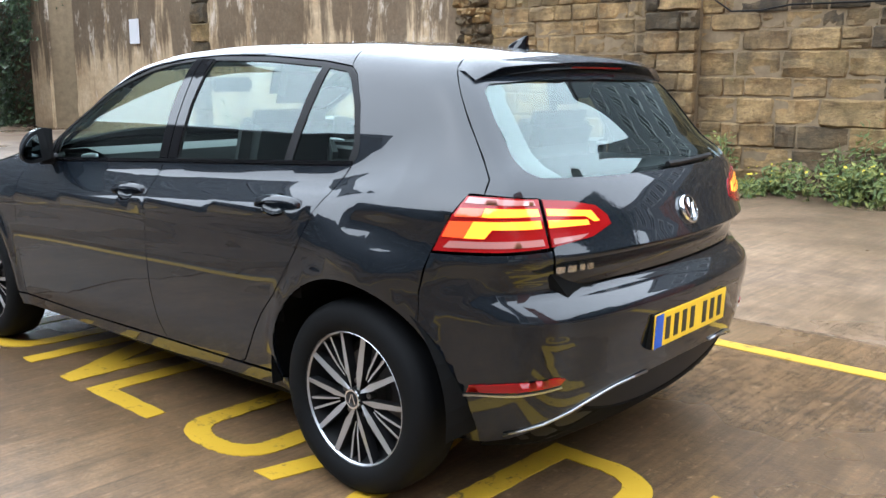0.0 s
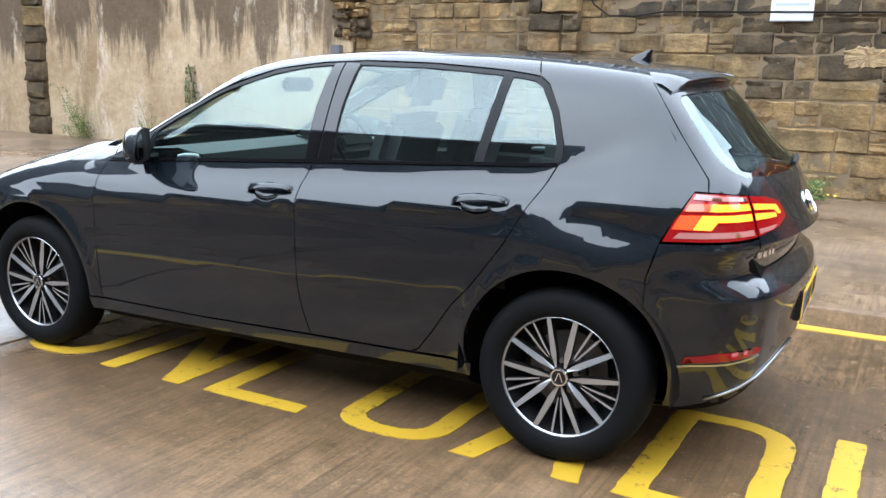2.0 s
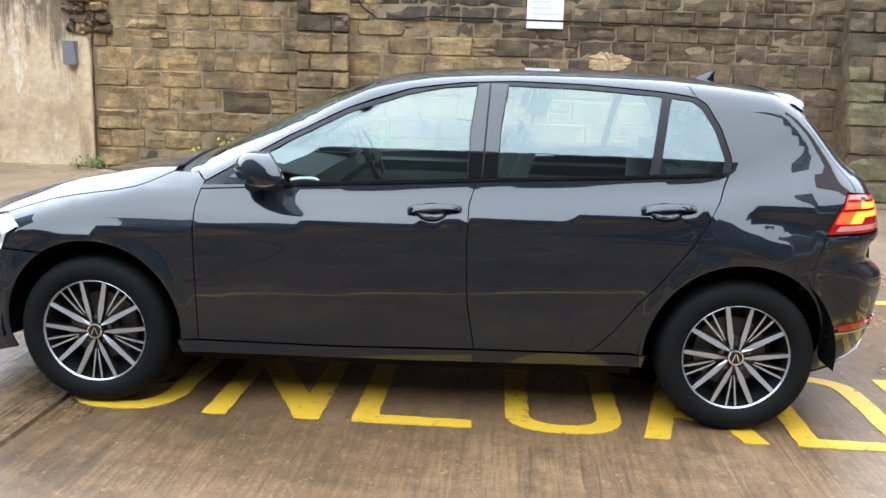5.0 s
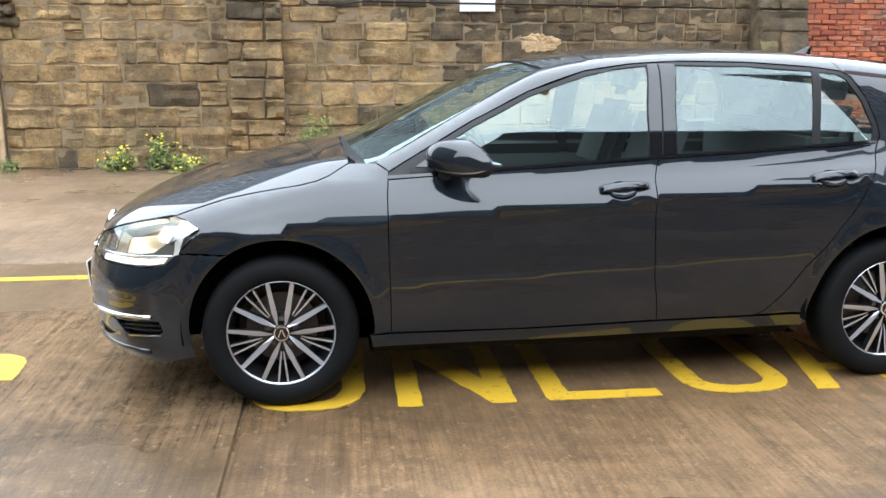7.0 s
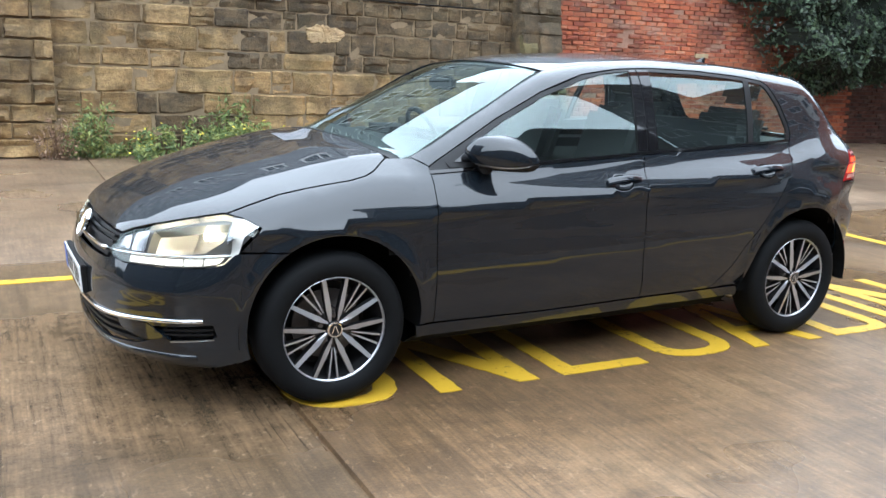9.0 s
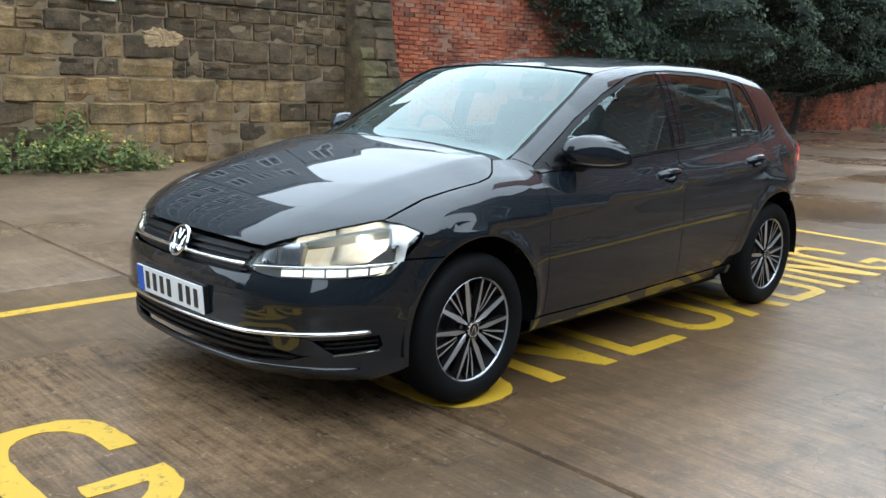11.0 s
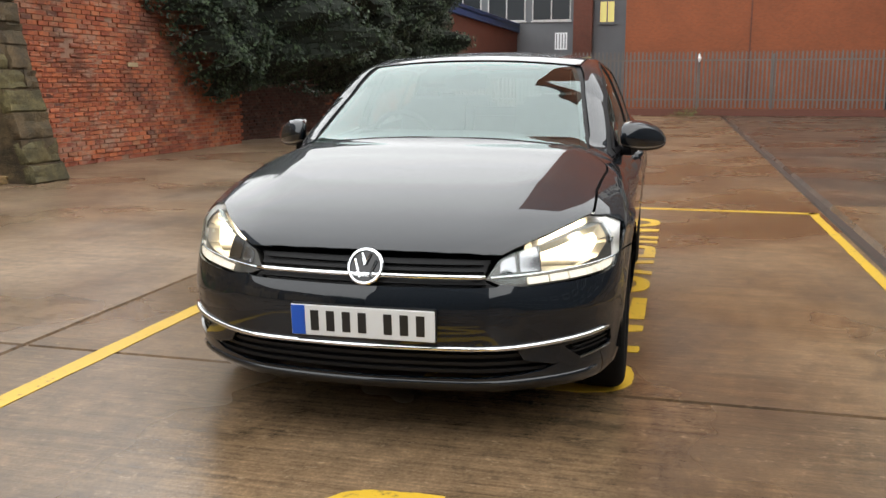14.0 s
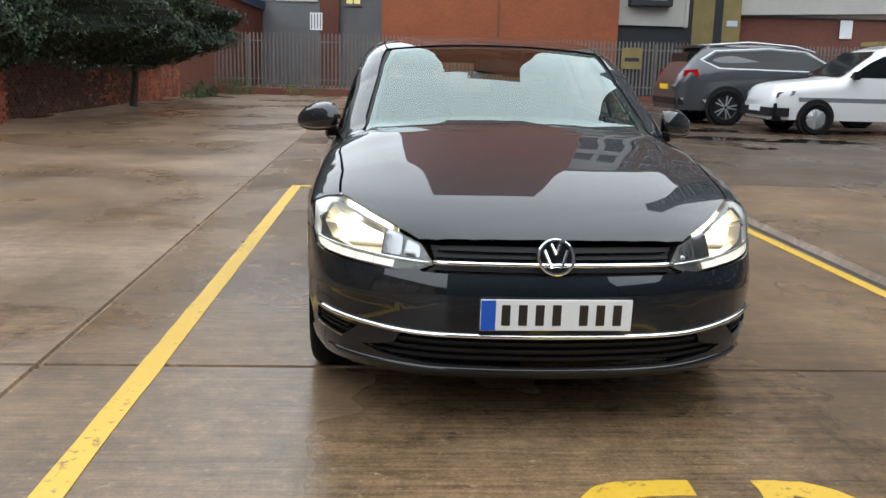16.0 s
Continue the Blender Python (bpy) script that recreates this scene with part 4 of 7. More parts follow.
for s in (1, -1):
    mirror = part("door_mirror", mirror_shell(0.0, 0.70, 0.0, s), PAINT, car, "", 180)
    mirror.matrix_local = pose(-0.690, s * 0.912, 0.998, 0, 0, -s * 10)
    part("indicator_strip", mirror_shell(0.70, 0.765, 0.004, s), ALLOY, mirror, "chrome indicator strip", 180)
    part("mirror_base", mirror_shell(0.765, 1.0, 0.002, s), BLACK_TRIM, mirror, "", 180)
    part("mirror_rim", mirror_back(0.0, 0.006, s), BLACK_TRIM, mirror)
    part("mirror_glass", mirror_back(0.014, 0.0085, s), MIRROR_GLASS, mirror)
    part("mirror_stalk", tube([(0.035, -s * 0.05, -0.050), (0.030, -s * 0.10, -0.056), (0.02, -s * 0.150, -0.050)], [0.030, 0.024, 0.026], 12), BLACK_TRIM, mirror, "", 60)
    for x0, z0 in ((-1.40, 0.872), (-2.315, 0.904)):
        p = on_skin("side", [(x0, z0)])[0]
        n = slope(p[None])[0]
        cup = part("handle_cup", lathe([(0.001, -0.024), (0.022, -0.021), (0.036, -0.011), (0.0425, 0.0015)], 28), PAINT, car, "", 180)
        base = Matrix.Translation((p[0] + 0.012, s * (p[1] - 0.001), p[2] - 0.008)) @ Matrix.Rotation(s * math.atan2(n[2], n[1]), 4, "X")
        cup.matrix_local = base @ Matrix.Diagonal((1.45, s, 0.80, 1))
        hb = bmesh.new()
        bar = []
        for t in np.linspace(0, 1, 13):
            x = 0.108 - 0.216 * t
            out = 0.004 + 0.034 * math.sin(math.pi * t) ** 0.45
            h = 0.0155 - 0.004 * t
            bar.append([hb.verts.new(v) for v in ((x, out - 0.014, h + 0.004), (x, out - 0.003, h), (x, out, 0.0), (x, out - 0.004, -h), (x, out - 0.016, -h + 0.002), (x, out - 0.02, 0.0))])
        for a, b in zip(bar, bar[1:]):
            for k in range(6):
                hb.faces.new((a[k], b[k], b[(k + 1) % 6], a[(k + 1) % 6]))
        hb.faces.new(bar[0])
        hb.faces.new(bar[-1][::-1])
        bmesh.ops.recalc_face_normals(hb, faces=hb.faces[:])
        handle = part("door_handle", hb, PAINT, car, "", 60)
        handle.matrix_local = Matrix.Translation((p[0], s * p[1], p[2])) @ Matrix.Rotation(s * math.atan2(n[2], n[1]), 4, "X") @ Matrix.Diagonal((1, s, 1, 1)) @ Matrix.Rotation(0.06, 4, "Y")
    strip = panel("belt_trim", "side", [("side", [(a, b + 0.002) for a, b in belt] + [(a, b + 0.014) for a, b in belt[::-1]])], BLACK_GLOSS, car, mirror=s < 0, gap=0, lift=0.002, deep=0.006)
fin = bmesh.new()
base = [(-2.53, 0.0), (-2.56, 0.016), (-2.62, 0.024), (-2.67, 0.020), (-2.675, 0.0), (-2.67, -0.020), (-2.62, -0.024), (-2.56, -0.016)]
low = [fin.verts.new((x * 0.7 - 0.79, y * 0.7, 1.405)) for x, y in base]
mid = [fin.verts.new((x * 0.5 - 1.32, y * 0.5, 1.426)) for x, y in base]
top = [fin.verts.new((-2.655 + (x + 2.6) * 0.10, y * 0.2, 1.452)) for x, y in base]
for a, b in ((low, mid), (mid, top)):
    for k in range(8):
        fin.faces.new((a[k], a[(k + 1) % 8], b[(k + 1) % 8], b[k]))
fin.faces.new(top)
bmesh.ops.recalc_face_normals(fin, faces=fin.faces[:])
part("roof_aerial", fin, BLACK_GLOSS, car, "", 60)
for y0, y1 in ((0.10, 0.58), (-0.52, -0.02)):
    pts = [on_skin("top", [(-0.272 - 0.03 * abs(y), y)])[0] + (0, 0, -0.002) for y in np.linspace(y0, y1, 7)]
    part("wiper", tube(pts, 0.005, 6), BLACK_TRIM, car)
pts = [on_skin("back", [(y, 1.032 + 0.015 * abs(y))])[0] + (-0.012, 0, 0) for y in np.linspace(0.02, -0.36, 7)]
part("rear_wiper", tube(pts, 0.009, 6), BLACK_TRIM, car)

# cabin: door linings, dashboard, wheel, seats, headlining
def door_lining(x0, x1, s):
    """Inner face of a door with a ledge under the glass and an armrest."""
    bm = bmesh.new()
    prev = None
    for x in np.linspace(x0, x1, 12):
        z = float(np.interp(-x, [-a for a, b in belt], [b for a, b in belt]))
        y = on_skin("side", [(x, z)])[0][1]
        row = [bm.verts.new((x, s * (y - d), h)) for d, h in ((0.012, z + 0.004), (0.030, z + 0.010), (0.062, z + 0.004), (0.070, z - 0.03), (0.072, 0.93), (0.115, 0.915), (0.118, 0.85), (0.08, 0.82))]
        if prev:
            for k in range(7):
                bm.faces.new((prev[k], prev[k + 1], row[k + 1], row[k]))
        prev = row
    ob = part("door_lining", bm, BLACK_TRIM, car, "", 40)
    xm = x0 + 0.35 * (x1 - x0)
    y = on_skin("side", [(xm, 0.96)])[0][1]
    part("inner_handle", tube([(xm + 0.06, s * (y - 0.074), 0.955), (xm + 0.03, s * (y - 0.092), 0.960), (xm - 0.03, s * (y - 0.092), 0.962), (xm - 0.06, s * (y - 0.076), 0.958)], [0.008, 0.011, 0.010, 0.006], 8), ALLOY, ob, "silver inner handle", 60)


for s in (1, -1):
    door_lining(-0.48, -1.55, s)
    door_lining(-1.60, -2.53, s)
pair("pillar_lining", "ring", [("side", [(-0.66, 1.080), (-0.79, 1.150), (-1.03, 1.268)]), ("top", [(-0.93, 0.565), (-0.70, 0.598), (-0.60, 0.612)])], PALE_TRIM, car, gap=0, lift=-0.026, deep=0.006, label="pale grey lining of the windscreen pillar")
part("cabin_floor", boxed((-2.9, -0.66, 0.80), (-0.45, 0.66, 0.845), 0.01), FABRIC, car)
dash = bmesh.new()
prev = None
for x, z in ((-0.36, 0.93), (-0.50, 0.968), (-0.75, 0.985), (-0.88, 0.965), (-0.92, 0.90), (-0.90, 0.80)):
    row = [dash.verts.new((x - 0.05 * (y / 0.6) ** 2 * 0, y, z)) for y in np.linspace(-0.68, 0.68, 9)]
    if prev:
        for k in range(8):
            dash.faces.new((prev[k], prev[k + 1], row[k + 1], row[k]))
    prev = row
part("dashboard", dash, BLACK_TRIM, car, "", 40)
part("instrument_hood", boxed((-0.92, -0.55, 0.955), (-0.70, -0.22, 1.02), 0.03), BLACK_TRIM, car, "", 60)
sw = part("steering_wheel", lathe([(0.165 + 0.014 * math.cos(t), 0.014 * math.sin(t)) for t in np.linspace(0, 2 * math.pi, 9)], 36, "x"), BLACK_TRIM, car, "", 180)
sw.matrix_local = pose(-1.00, -0.37, 0.955, 0, 24, 0)
part("wheel_hub", boxed((-0.03, -0.15, -0.03), (0.02, 0.15, 0.045), 0.02), BLACK_TRIM, sw)


def seat(x, y, width=0.46):
    back = bmesh.new()
    box(back, (-0.06, -width / 2, 0.0), (0.06, width / 2, 0.50), 0.05)
    ob = part("seat", back, FABRIC, car, "", 60)
    ob.matrix_local = pose(x, y, 0.70, 0, -18, 0)
    part("headrest", boxed((-0.05, -0.13, 0.53), (0.035, 0.13, 0.70), 0.04), FABRIC, ob, "", 60)


for y in (0.36, -0.36):
    seat(-1.62, y)
    seat(-2.42, y)
part("rear_bench", boxed((-2.60, -0.60, 0.80), (-2.36, 0.60, 1.10), 0.06), FABRIC, car, "", 60)
part("parcel_shelf", boxed((-3.08, -0.60, 0.985), (-2.62, 0.60, 1.0), 0.005), BLACK_TRIM, car)
panel("headlining", "ring", [("top", [(-1.13, 0.0), (-1.15, 0.5), (-1.6, 0.54), (-2.4, 0.53), (-2.74, 0.48), (-2.76, 0.0)])], PALE_TRIM, car, both=True, gap=0, lift=-0.035, deep=0.004)
part("rear_mirror", boxed((-0.02, -0.12, -0.035), (0.02, 0.12, 0.035), 0.015), BLACK_TRIM, car).matrix_local = pose(-0.90, 0, 1.265)

# ---- surfaces of the place ----
def concrete(name, dark_col, mid_col, pale_col, low=0.22, high=0.46):
    m = material(name, mid_col, 0.4, spec=0.40)
    v = place(m)
    blot = noise_tex(m, v, 0.55, 5, 0.6)
    fine = noise_tex(m, v, 9.0, 6, 0.7)
    grit = noise_tex(m, v, 70.0, 3, 0.7)
    brush = noise_tex(m, place(m, (26, 1.3, 1)), 1.6, 4, 0.65)
    dark = ramp(m, blot, [(0.30, dark_col), (0.52, mid_col), (0.72, pale_col)])
    col = mix(m, 0.72, dark, ramp(m, fine, [(0.3, (0.30, 0.29, 0.28)), (0.7, (0.85, 0.80, 0.74))]), "OVERLAY")
    col = mix(m, 0.50, col, ramp(m, brush, [(0.35, (0.25, 0.24, 0.23)), (0.65, (0.72, 0.70, 0.68))]), "OVERLAY")
    col = mix(m, 0.35, col, ramp(m, grit, [(0.35, (0.22, 0.22, 0.22)), (0.7, (0.75, 0.75, 0.75))]), "OVERLAY")
    swept = noise_tex(m, place(m, (9, 0.55, 1)), 1.2, 6, 0.7)
    col = mix(m, ramp(m, swept, [(0.50, (0, 0, 0)), (0.64, (0.38, 0.38, 0.38))]), col, tuple(c * 0.8 for c in dark_col))
    groove = noise_tex(m, place(m, (85, 1.1, 1)), 1.0, 3, 0.6)
    patchy = ramp(m, noise_tex(m, place(m, (1, 0.5, 1)), 1.7, 5, 0.65), [(0.44, (0.1, 0.1, 0.1)), (0.60, (1, 1, 1))])
    col = mix(m, mix(m, 1.0, ramp(m, groove, [(0.32, (0.65, 0.65, 0.65)), (0.42, (0, 0, 0))]), patchy, "MULTIPLY"), col, tuple(c * 0.45 for c in dark_col))
    fleck = noise_tex(m, place(m, (1, 0.6, 1)), 24.0, 4, 0.75)
    col = mix(m, ramp(m, fleck, [(0.585, (0, 0, 0)), (0.70, (0.65, 0.65, 0.65))]), col, tuple(c * 1.5 for c in pale_col))
    stain = noise_tex(m, place(m, (0.35, 1.0, 1)), 1.1, 6, 0.7)
    col = mix(m, ramp(m, stain, [(0.56, (0, 0, 0)), (0.70, (0.75, 0.75, 0.75))]), col, tuple(c * 0.75 for c in dark_col))
    into(m, col, "Base Color")
    wet = noise_tex(m, v, 0.42, 4, 0.55)
    into(m, ramp(m, wet, [(0.38, (low, low, low)), (0.60, (high, high, high))]), "Roughness")
    bump(m, mix(m, 0.5, brush, grit), 0.35, 0.006)
    return m


def painted():
    m = material("worn_yellow_paint", (0.6, 0.4, 0.02), 0.42)
    v = place(m)
    wear = noise_tex(m, v, 22.0, 6, 0.72)
    wide = noise_tex(m, v, 3.0, 3, 0.6)
    col = mix(m, wide, (0.45, 0.275, 0.016), (0.56, 0.355, 0.030))
    gone = mix(m, 0.35, wear, wide, "ADD")
    col = mix(m, ramp(m, gone, [(0.755, (0, 0, 0)), (0.85, (0.9, 0.9, 0.9))]), col, (0.085, 0.060, 0.032))
    into(m, col, "Base Color")
    bump(m, wear, 0.2, 0.004)
    return m


def stonework(name, pale, mid, dark, soot):
    m = material(name, mid, 0.85)
    v = place(m)
    info = m.node_tree.nodes.new("ShaderNodeObjectInfo")
    isle = m.node_tree.nodes.new("ShaderNodeNewGeometry")
    rnd = mix(m, 1.0, info.outputs["Random"], isle.outputs["Random Per Island"], "ADD")
    saw = m.node_tree.nodes.new("ShaderNodeMath")
    saw.operation = "FRACT"
    link(m, rnd, saw.inputs[0])
    base = ramp(m, saw.outputs[0], [(0.0, tuple(0.74 * c for c in mid)), (0.2, mid), (0.4, tuple(c * k for c, k in zip(mid, (1.15, 1.0, 0.86)))), (0.55, tuple((a + b) / 2 for a, b in zip(mid, pale))), (0.7, tuple(c * k for c, k in zip(mid, (0.9, 0.96, 1.05)))), (0.85, pale), (1.0, tuple((a * 2 + b) / 3 for a, b in zip(mid, dark)))])
    worn = noise_tex(m, place(m, (1, 1, 1.6)), 2.6, 7, 0.72)
    base = mix(m, ramp(m, worn, [(0.40, (0, 0, 0)), (0.60, (0.9, 0.9, 0.9))]), base, tuple(c * k for c, k in zip(pale, (1.12, 1.10, 1.05))))
    brown = noise_tex(m, place(m, (0.7, 0.7, 1.8)), 3.4, 7, 0.72)
    base = mix(m, ramp(m, brown, [(0.52, (0, 0, 0)), (0.66, (0.75, 0.75, 0.75))]), base, tuple(c * k for c, k in zip(mid, (0.52, 0.44, 0.36))))
    blot = noise_tex(m, v, 5.0, 5, 0.65)
    grain = noise_tex(m, v, 34.0, 5, 0.7)
    col = mix(m, 0.75, base, ramp(m, blot, [(0.3, (0.18, 0.17, 0.16)), (0.7, (0.80, 0.77, 0.72))]), "OVERLAY")
    col = mix(m, 0.5, col, ramp(m, grain, [(0.3, (0.25, 0.25, 0.25)), (0.7, (0.75, 0.75, 0.75))]), "OVERLAY")
    grime = noise_tex(m, place(m, (0.9, 0.9, 0.35)), 1.0, 5, 0.65)
    streak = noise_tex(m, place(m, (1.2, 1.2, 6.0)), 2.2, 6, 0.7)
    col = mix(m, ramp(m, streak, [(0.50, (0, 0, 0)), (0.66, (0.55, 0.55, 0.55))]), col, tuple(c * 0.45 for c in mid))
    rusty = noise_tex(m, v, 2.3, 6, 0.7)
    col = mix(m, ramp(m, rusty, [(0.52, (0, 0, 0)), (0.68, (0.5, 0.5, 0.5))]), col, tuple(c * k for c, k in zip(pale, (1.05, 0.86, 0.62))))
    col = mix(m, ramp(m, grime, [(0.48, (0, 0, 0)), (0.66, (0.72, 0.72, 0.72))]), col, soot)
    moss = noise_tex(m, place(m, (0.8, 0.8, 1.1)), 1.3, 5, 0.7)
    col = mix(m, ramp(m, moss, [(0.52, (0, 0, 0)), (0.70, (0.55, 0.55, 0.55))]), col, tuple(c * k for c, k in zip(mid, (0.62, 0.72, 0.55))))
    chalk = noise_tex(m, v, 7.0, 4, 0.7)
    col = mix(m, ramp(m, chalk, [(0.62, (0, 0, 0)), (0.74, (0.35, 0.35, 0.35))]), col, tuple(min(1, c * k) for c, k in zip(pale, (1.35, 1.45, 1.8))))
    into(m, col, "Base Color")
    bump(m, mix(m, 0.5, blot, grain), 1.0, 0.035)
    return m


def brickwork_pieces(name, tones, salty):
    m = material(name, tones[1], 0.8)
    v = place(m)
    info = m.node_tree.nodes.new("ShaderNodeObjectInfo")
    isle = m.node_tree.nodes.new("ShaderNodeNewGeometry")
    rnd = mix(m, 1.0, info.outputs["Random"], isle.outputs["Random Per Island"], "ADD")
    saw = m.node_tree.nodes.new("ShaderNodeMath")
    saw.operation = "FRACT"
    link(m, rnd, saw.inputs[0])
    base = ramp(m, saw.outputs[0], list(zip((0.0, 0.25, 0.55, 0.8, 0.93, 1.0), tones)))
    grain = noise_tex(m, v, 30.0, 5, 0.7)
    col = mix(m, 0.6, base, ramp(m, grain, [(0.3, (0.25, 0.25, 0.25)), (0.7, (0.72, 0.72, 0.72))]), "OVERLAY")
    grime = noise_tex(m, v, 0.8, 5, 0.65)
    col = mix(m, ramp(m, grime, [(0.44, (0, 0, 0)), (0.60, (0.68, 0.68, 0.68))]), col, (0.060, 0.026, 0.019))
    spall = noise_tex(m, v, 3.1, 6, 0.7)
    col = mix(m, ramp(m, spall, [(0.56, (0, 0, 0)), (0.63, (0.7, 0.7, 0.7))]), col, tuple(1.06 * c for c in tones[2]))
    salt = noise_tex(m, place(m, (1, 1, 2.2)), 2.2, 7, 0.75)
    col = mix(m, ramp(m, salt, [(0.52, (0, 0, 0)), (0.64, (salty, salty, salty))]), col, (0.34, 0.22, 0.16))
    into(m, col, "Base Color")
    bump(m, grain, 0.6, 0.008)
    return m


def mortar(name, col):
    m = material(name, col, 0.9)
    v = place(m)
    n = noise_tex(m, v, 6.0, 6, 0.7)
    into(m, mix(m, n, tuple(c * 0.35 for c in col), tuple(min(1, c * 1.5) for c in col)), "Base Color")
    bump(m, noise_tex(m, v, 40.0, 4, 0.7), 0.6, 0.01)
    return m


def render_coat():
    m = material("stained_render", (0.35, 0.27, 0.19), 0.85)
    v = place(m)
    wide = noise_tex(m, v, 1.1, 7, 0.68)
    col = ramp(m, wide, [(0.30, (0.33, 0.228, 0.128)), (0.45, (0.46, 0.338, 0.205)), (0.66, (0.56, 0.437, 0.285))])
    rust = noise_tex(m, place(m, (2.2, 2.2, 0.45)), 1.0, 6, 0.7)
    col = mix(m, ramp(m, rust, [(0.56, (0, 0, 0)), (0.66, (0.6, 0.6, 0.6))]), col, (0.24, 0.15, 0.075))
    drip = noise_tex(m, place(m, (2.5, 2.5, 0.26)), 1.0, 7, 0.72)
    up = m.node_tree.nodes.new("ShaderNodeSeparateXYZ")
    link(m, v, up.inputs[0])
    reach = node(m, "ShaderNodeMapRange")
    for sock, value in zip(("From Min", "From Max", "To Min", "To Max"), (0.8, 2.2, -0.17, 0.15)):
        reach.inputs[sock].default_value = value
    link(m, up.outputs[2], reach.inputs["Value"])
    col = mix(m, ramp(m, mix(m, 1.0, drip, reach.outputs[0], "ADD"), [(0.50, (0, 0, 0)), (0.60, (0.85, 0.85, 0.85))]), col, (0.095, 0.066, 0.040))
    salt = noise_tex(m, place(m, (2.4, 2.4, 0.9)), 1.0, 7, 0.75)
    col = mix(m, ramp(m, salt, [(0.57, (0, 0, 0)), (0.65, (0.70, 0.70, 0.70))]), col, (0.68, 0.59, 0.49))
    crack = noise_tex(m, v, 12.0, 8, 0.75)
    col = mix(m, 0.38, col, ramp(m, crack, [(0.3, (0.22, 0.21, 0.20)), (0.7, (0.78, 0.76, 0.74))]), "OVERLAY")
    into(m, col, "Base Color")
    bump(m, crack, 0.8, 0.015)
    return m


def leafage(name, a, b, c, gloss=0.45):
    m = material(name, b, gloss)
    isle = m.node_tree.nodes.new("ShaderNodeNewGeometry")
    into(m, ramp(m, isle.outputs["Random Per Island"], [(0.0, a), (0.5, b), (1.0, c)]), "Base Color")
    return m


def plain_rough(name, col, rough=0.7, metal=0.0, scale=3.0, depth=0.4):
    """A painted or weathered surface with faint blotches."""
    m = material(name, col, rough, metal)
    v = place(m)
    n = noise_tex(m, v, scale, 6, 0.65)
    into(m, mix(m, n, tuple(c * (1 - depth) for c in col), tuple(min(1.0, c * (1 + depth)) for c in col)), "Base Color")
    return m


def coursed(name, col, line, scale=4.0):
    """Far brickwork, told from its courses alone."""
    m = material(name, col, 0.8)
    t = node(m, "ShaderNodeTexBrick", Scale=scale)
    t.inputs["Color1"].default_value = (*col, 1)
    t.inputs["Color2"].default_value = (*[c * 0.82 for c in col], 1)
    t.inputs["Mortar"].default_value = (*line, 1)
    t.inputs["Mortar Size"].default_value = 0.018
    p = m.node_tree.nodes.new("ShaderNodeMapping")
    p.inputs["Rotation"].default_value = (radians(90), 0, radians(90))
    g = m.node_tree.nodes.new("ShaderNodeNewGeometry")
    comb = m.node_tree.nodes.new("ShaderNodeSeparateXYZ")
    back = m.node_tree.nodes.new("ShaderNodeCombineXYZ")
    link(m, g.outputs["Position"], comb.inputs[0])
    s = m.node_tree.nodes.new("ShaderNodeMath")
    link(m, comb.outputs[0], s.inputs[0])
    link(m, comb.outputs[1], s.inputs[1])
    link(m, s.outputs[0], back.inputs[0])
    link(m, comb.outputs[2], back.inputs[1])
    link(m, back.outputs[0], t.inputs["Vector"])
    n = noise_tex(m, place(m), 0.35, 5, 0.6)
    into(m, mix(m, 0.5, t.outputs["Color"], ramp(m, n, [(0.3, (0.32, 0.32, 0.32)), (0.7, (0.66, 0.66, 0.66))]), "OVERLAY"), "Base Color")
    return m


CONCRETE = concrete("wet_brown_concrete", (0.060, 0.039, 0.022), (0.124, 0.080, 0.043), (0.198, 0.136, 0.080), 0.17, 0.40)
OLD_CONCRETE = concrete("old_dark_concrete", (0.034, 0.024, 0.016), (0.062, 0.042, 0.027), (0.098, 0.068, 0.045), 0.20, 0.42)
DAMP_CONCRETE = concrete("damp_brown_concrete", (0.060, 0.042, 0.025), (0.126, 0.086, 0.051), (0.205, 0.145, 0.091), 0.14, 0.32)
# far slab: a paler tone, lightened further to carry its wet sheen
PALE_CONCRETE = concrete("pale_sheen_concrete", (0.090, 0.064, 0.044), (0.170, 0.121, 0.080), (0.252, 0.187, 0.128))
SILT = plain_rough("dark_wet_silt", (0.022, 0.017, 0.012), 0.45, 0, 6.0, 0.6)
YELLOW = painted()
STONE = stonework("golden_sandstone", (0.325, 0.228, 0.112), (0.200, 0.134, 0.061), (0.102, 0.070, 0.038), (0.048, 0.039, 0.026))
STONE_BLACK = stonework("sooty_sandstone", (0.128, 0.094, 0.052), (0.076, 0.056, 0.033), (0.036, 0.029, 0.021), (0.019, 0.017, 0.014))
PALE_STONE = stonework("broken_pale_sandstone", (0.46, 0.35, 0.21), (0.38, 0.27, 0.15), (0.24, 0.16, 0.09), (0.14, 0.10, 0.07))
STONE_MOSS = stonework("mossy_sandstone", (0.125, 0.108, 0.048), (0.078, 0.066, 0.031), (0.048, 0.042, 0.023), (0.025, 0.023, 0.015))
BRICK = brickwork_pieces("old_red_brick", ((0.19, 0.044, 0.023), (0.27, 0.064, 0.030), (0.44, 0.128, 0.052), (0.32, 0.076, 0.033), (0.36, 0.15, 0.078), (0.10, 0.032, 0.022)), 0.68)
# red brick with the deep shade beneath the ivy put into its tones
SHADED_BRICK = brickwork_pieces("shaded_red_brick", ((0.050, 0.020, 0.014), (0.075, 0.026, 0.017), (0.105, 0.034, 0.021), (0.080, 0.026, 0.017), (0.095, 0.045, 0.03), (0.032, 0.018, 0.014)), 0.30)
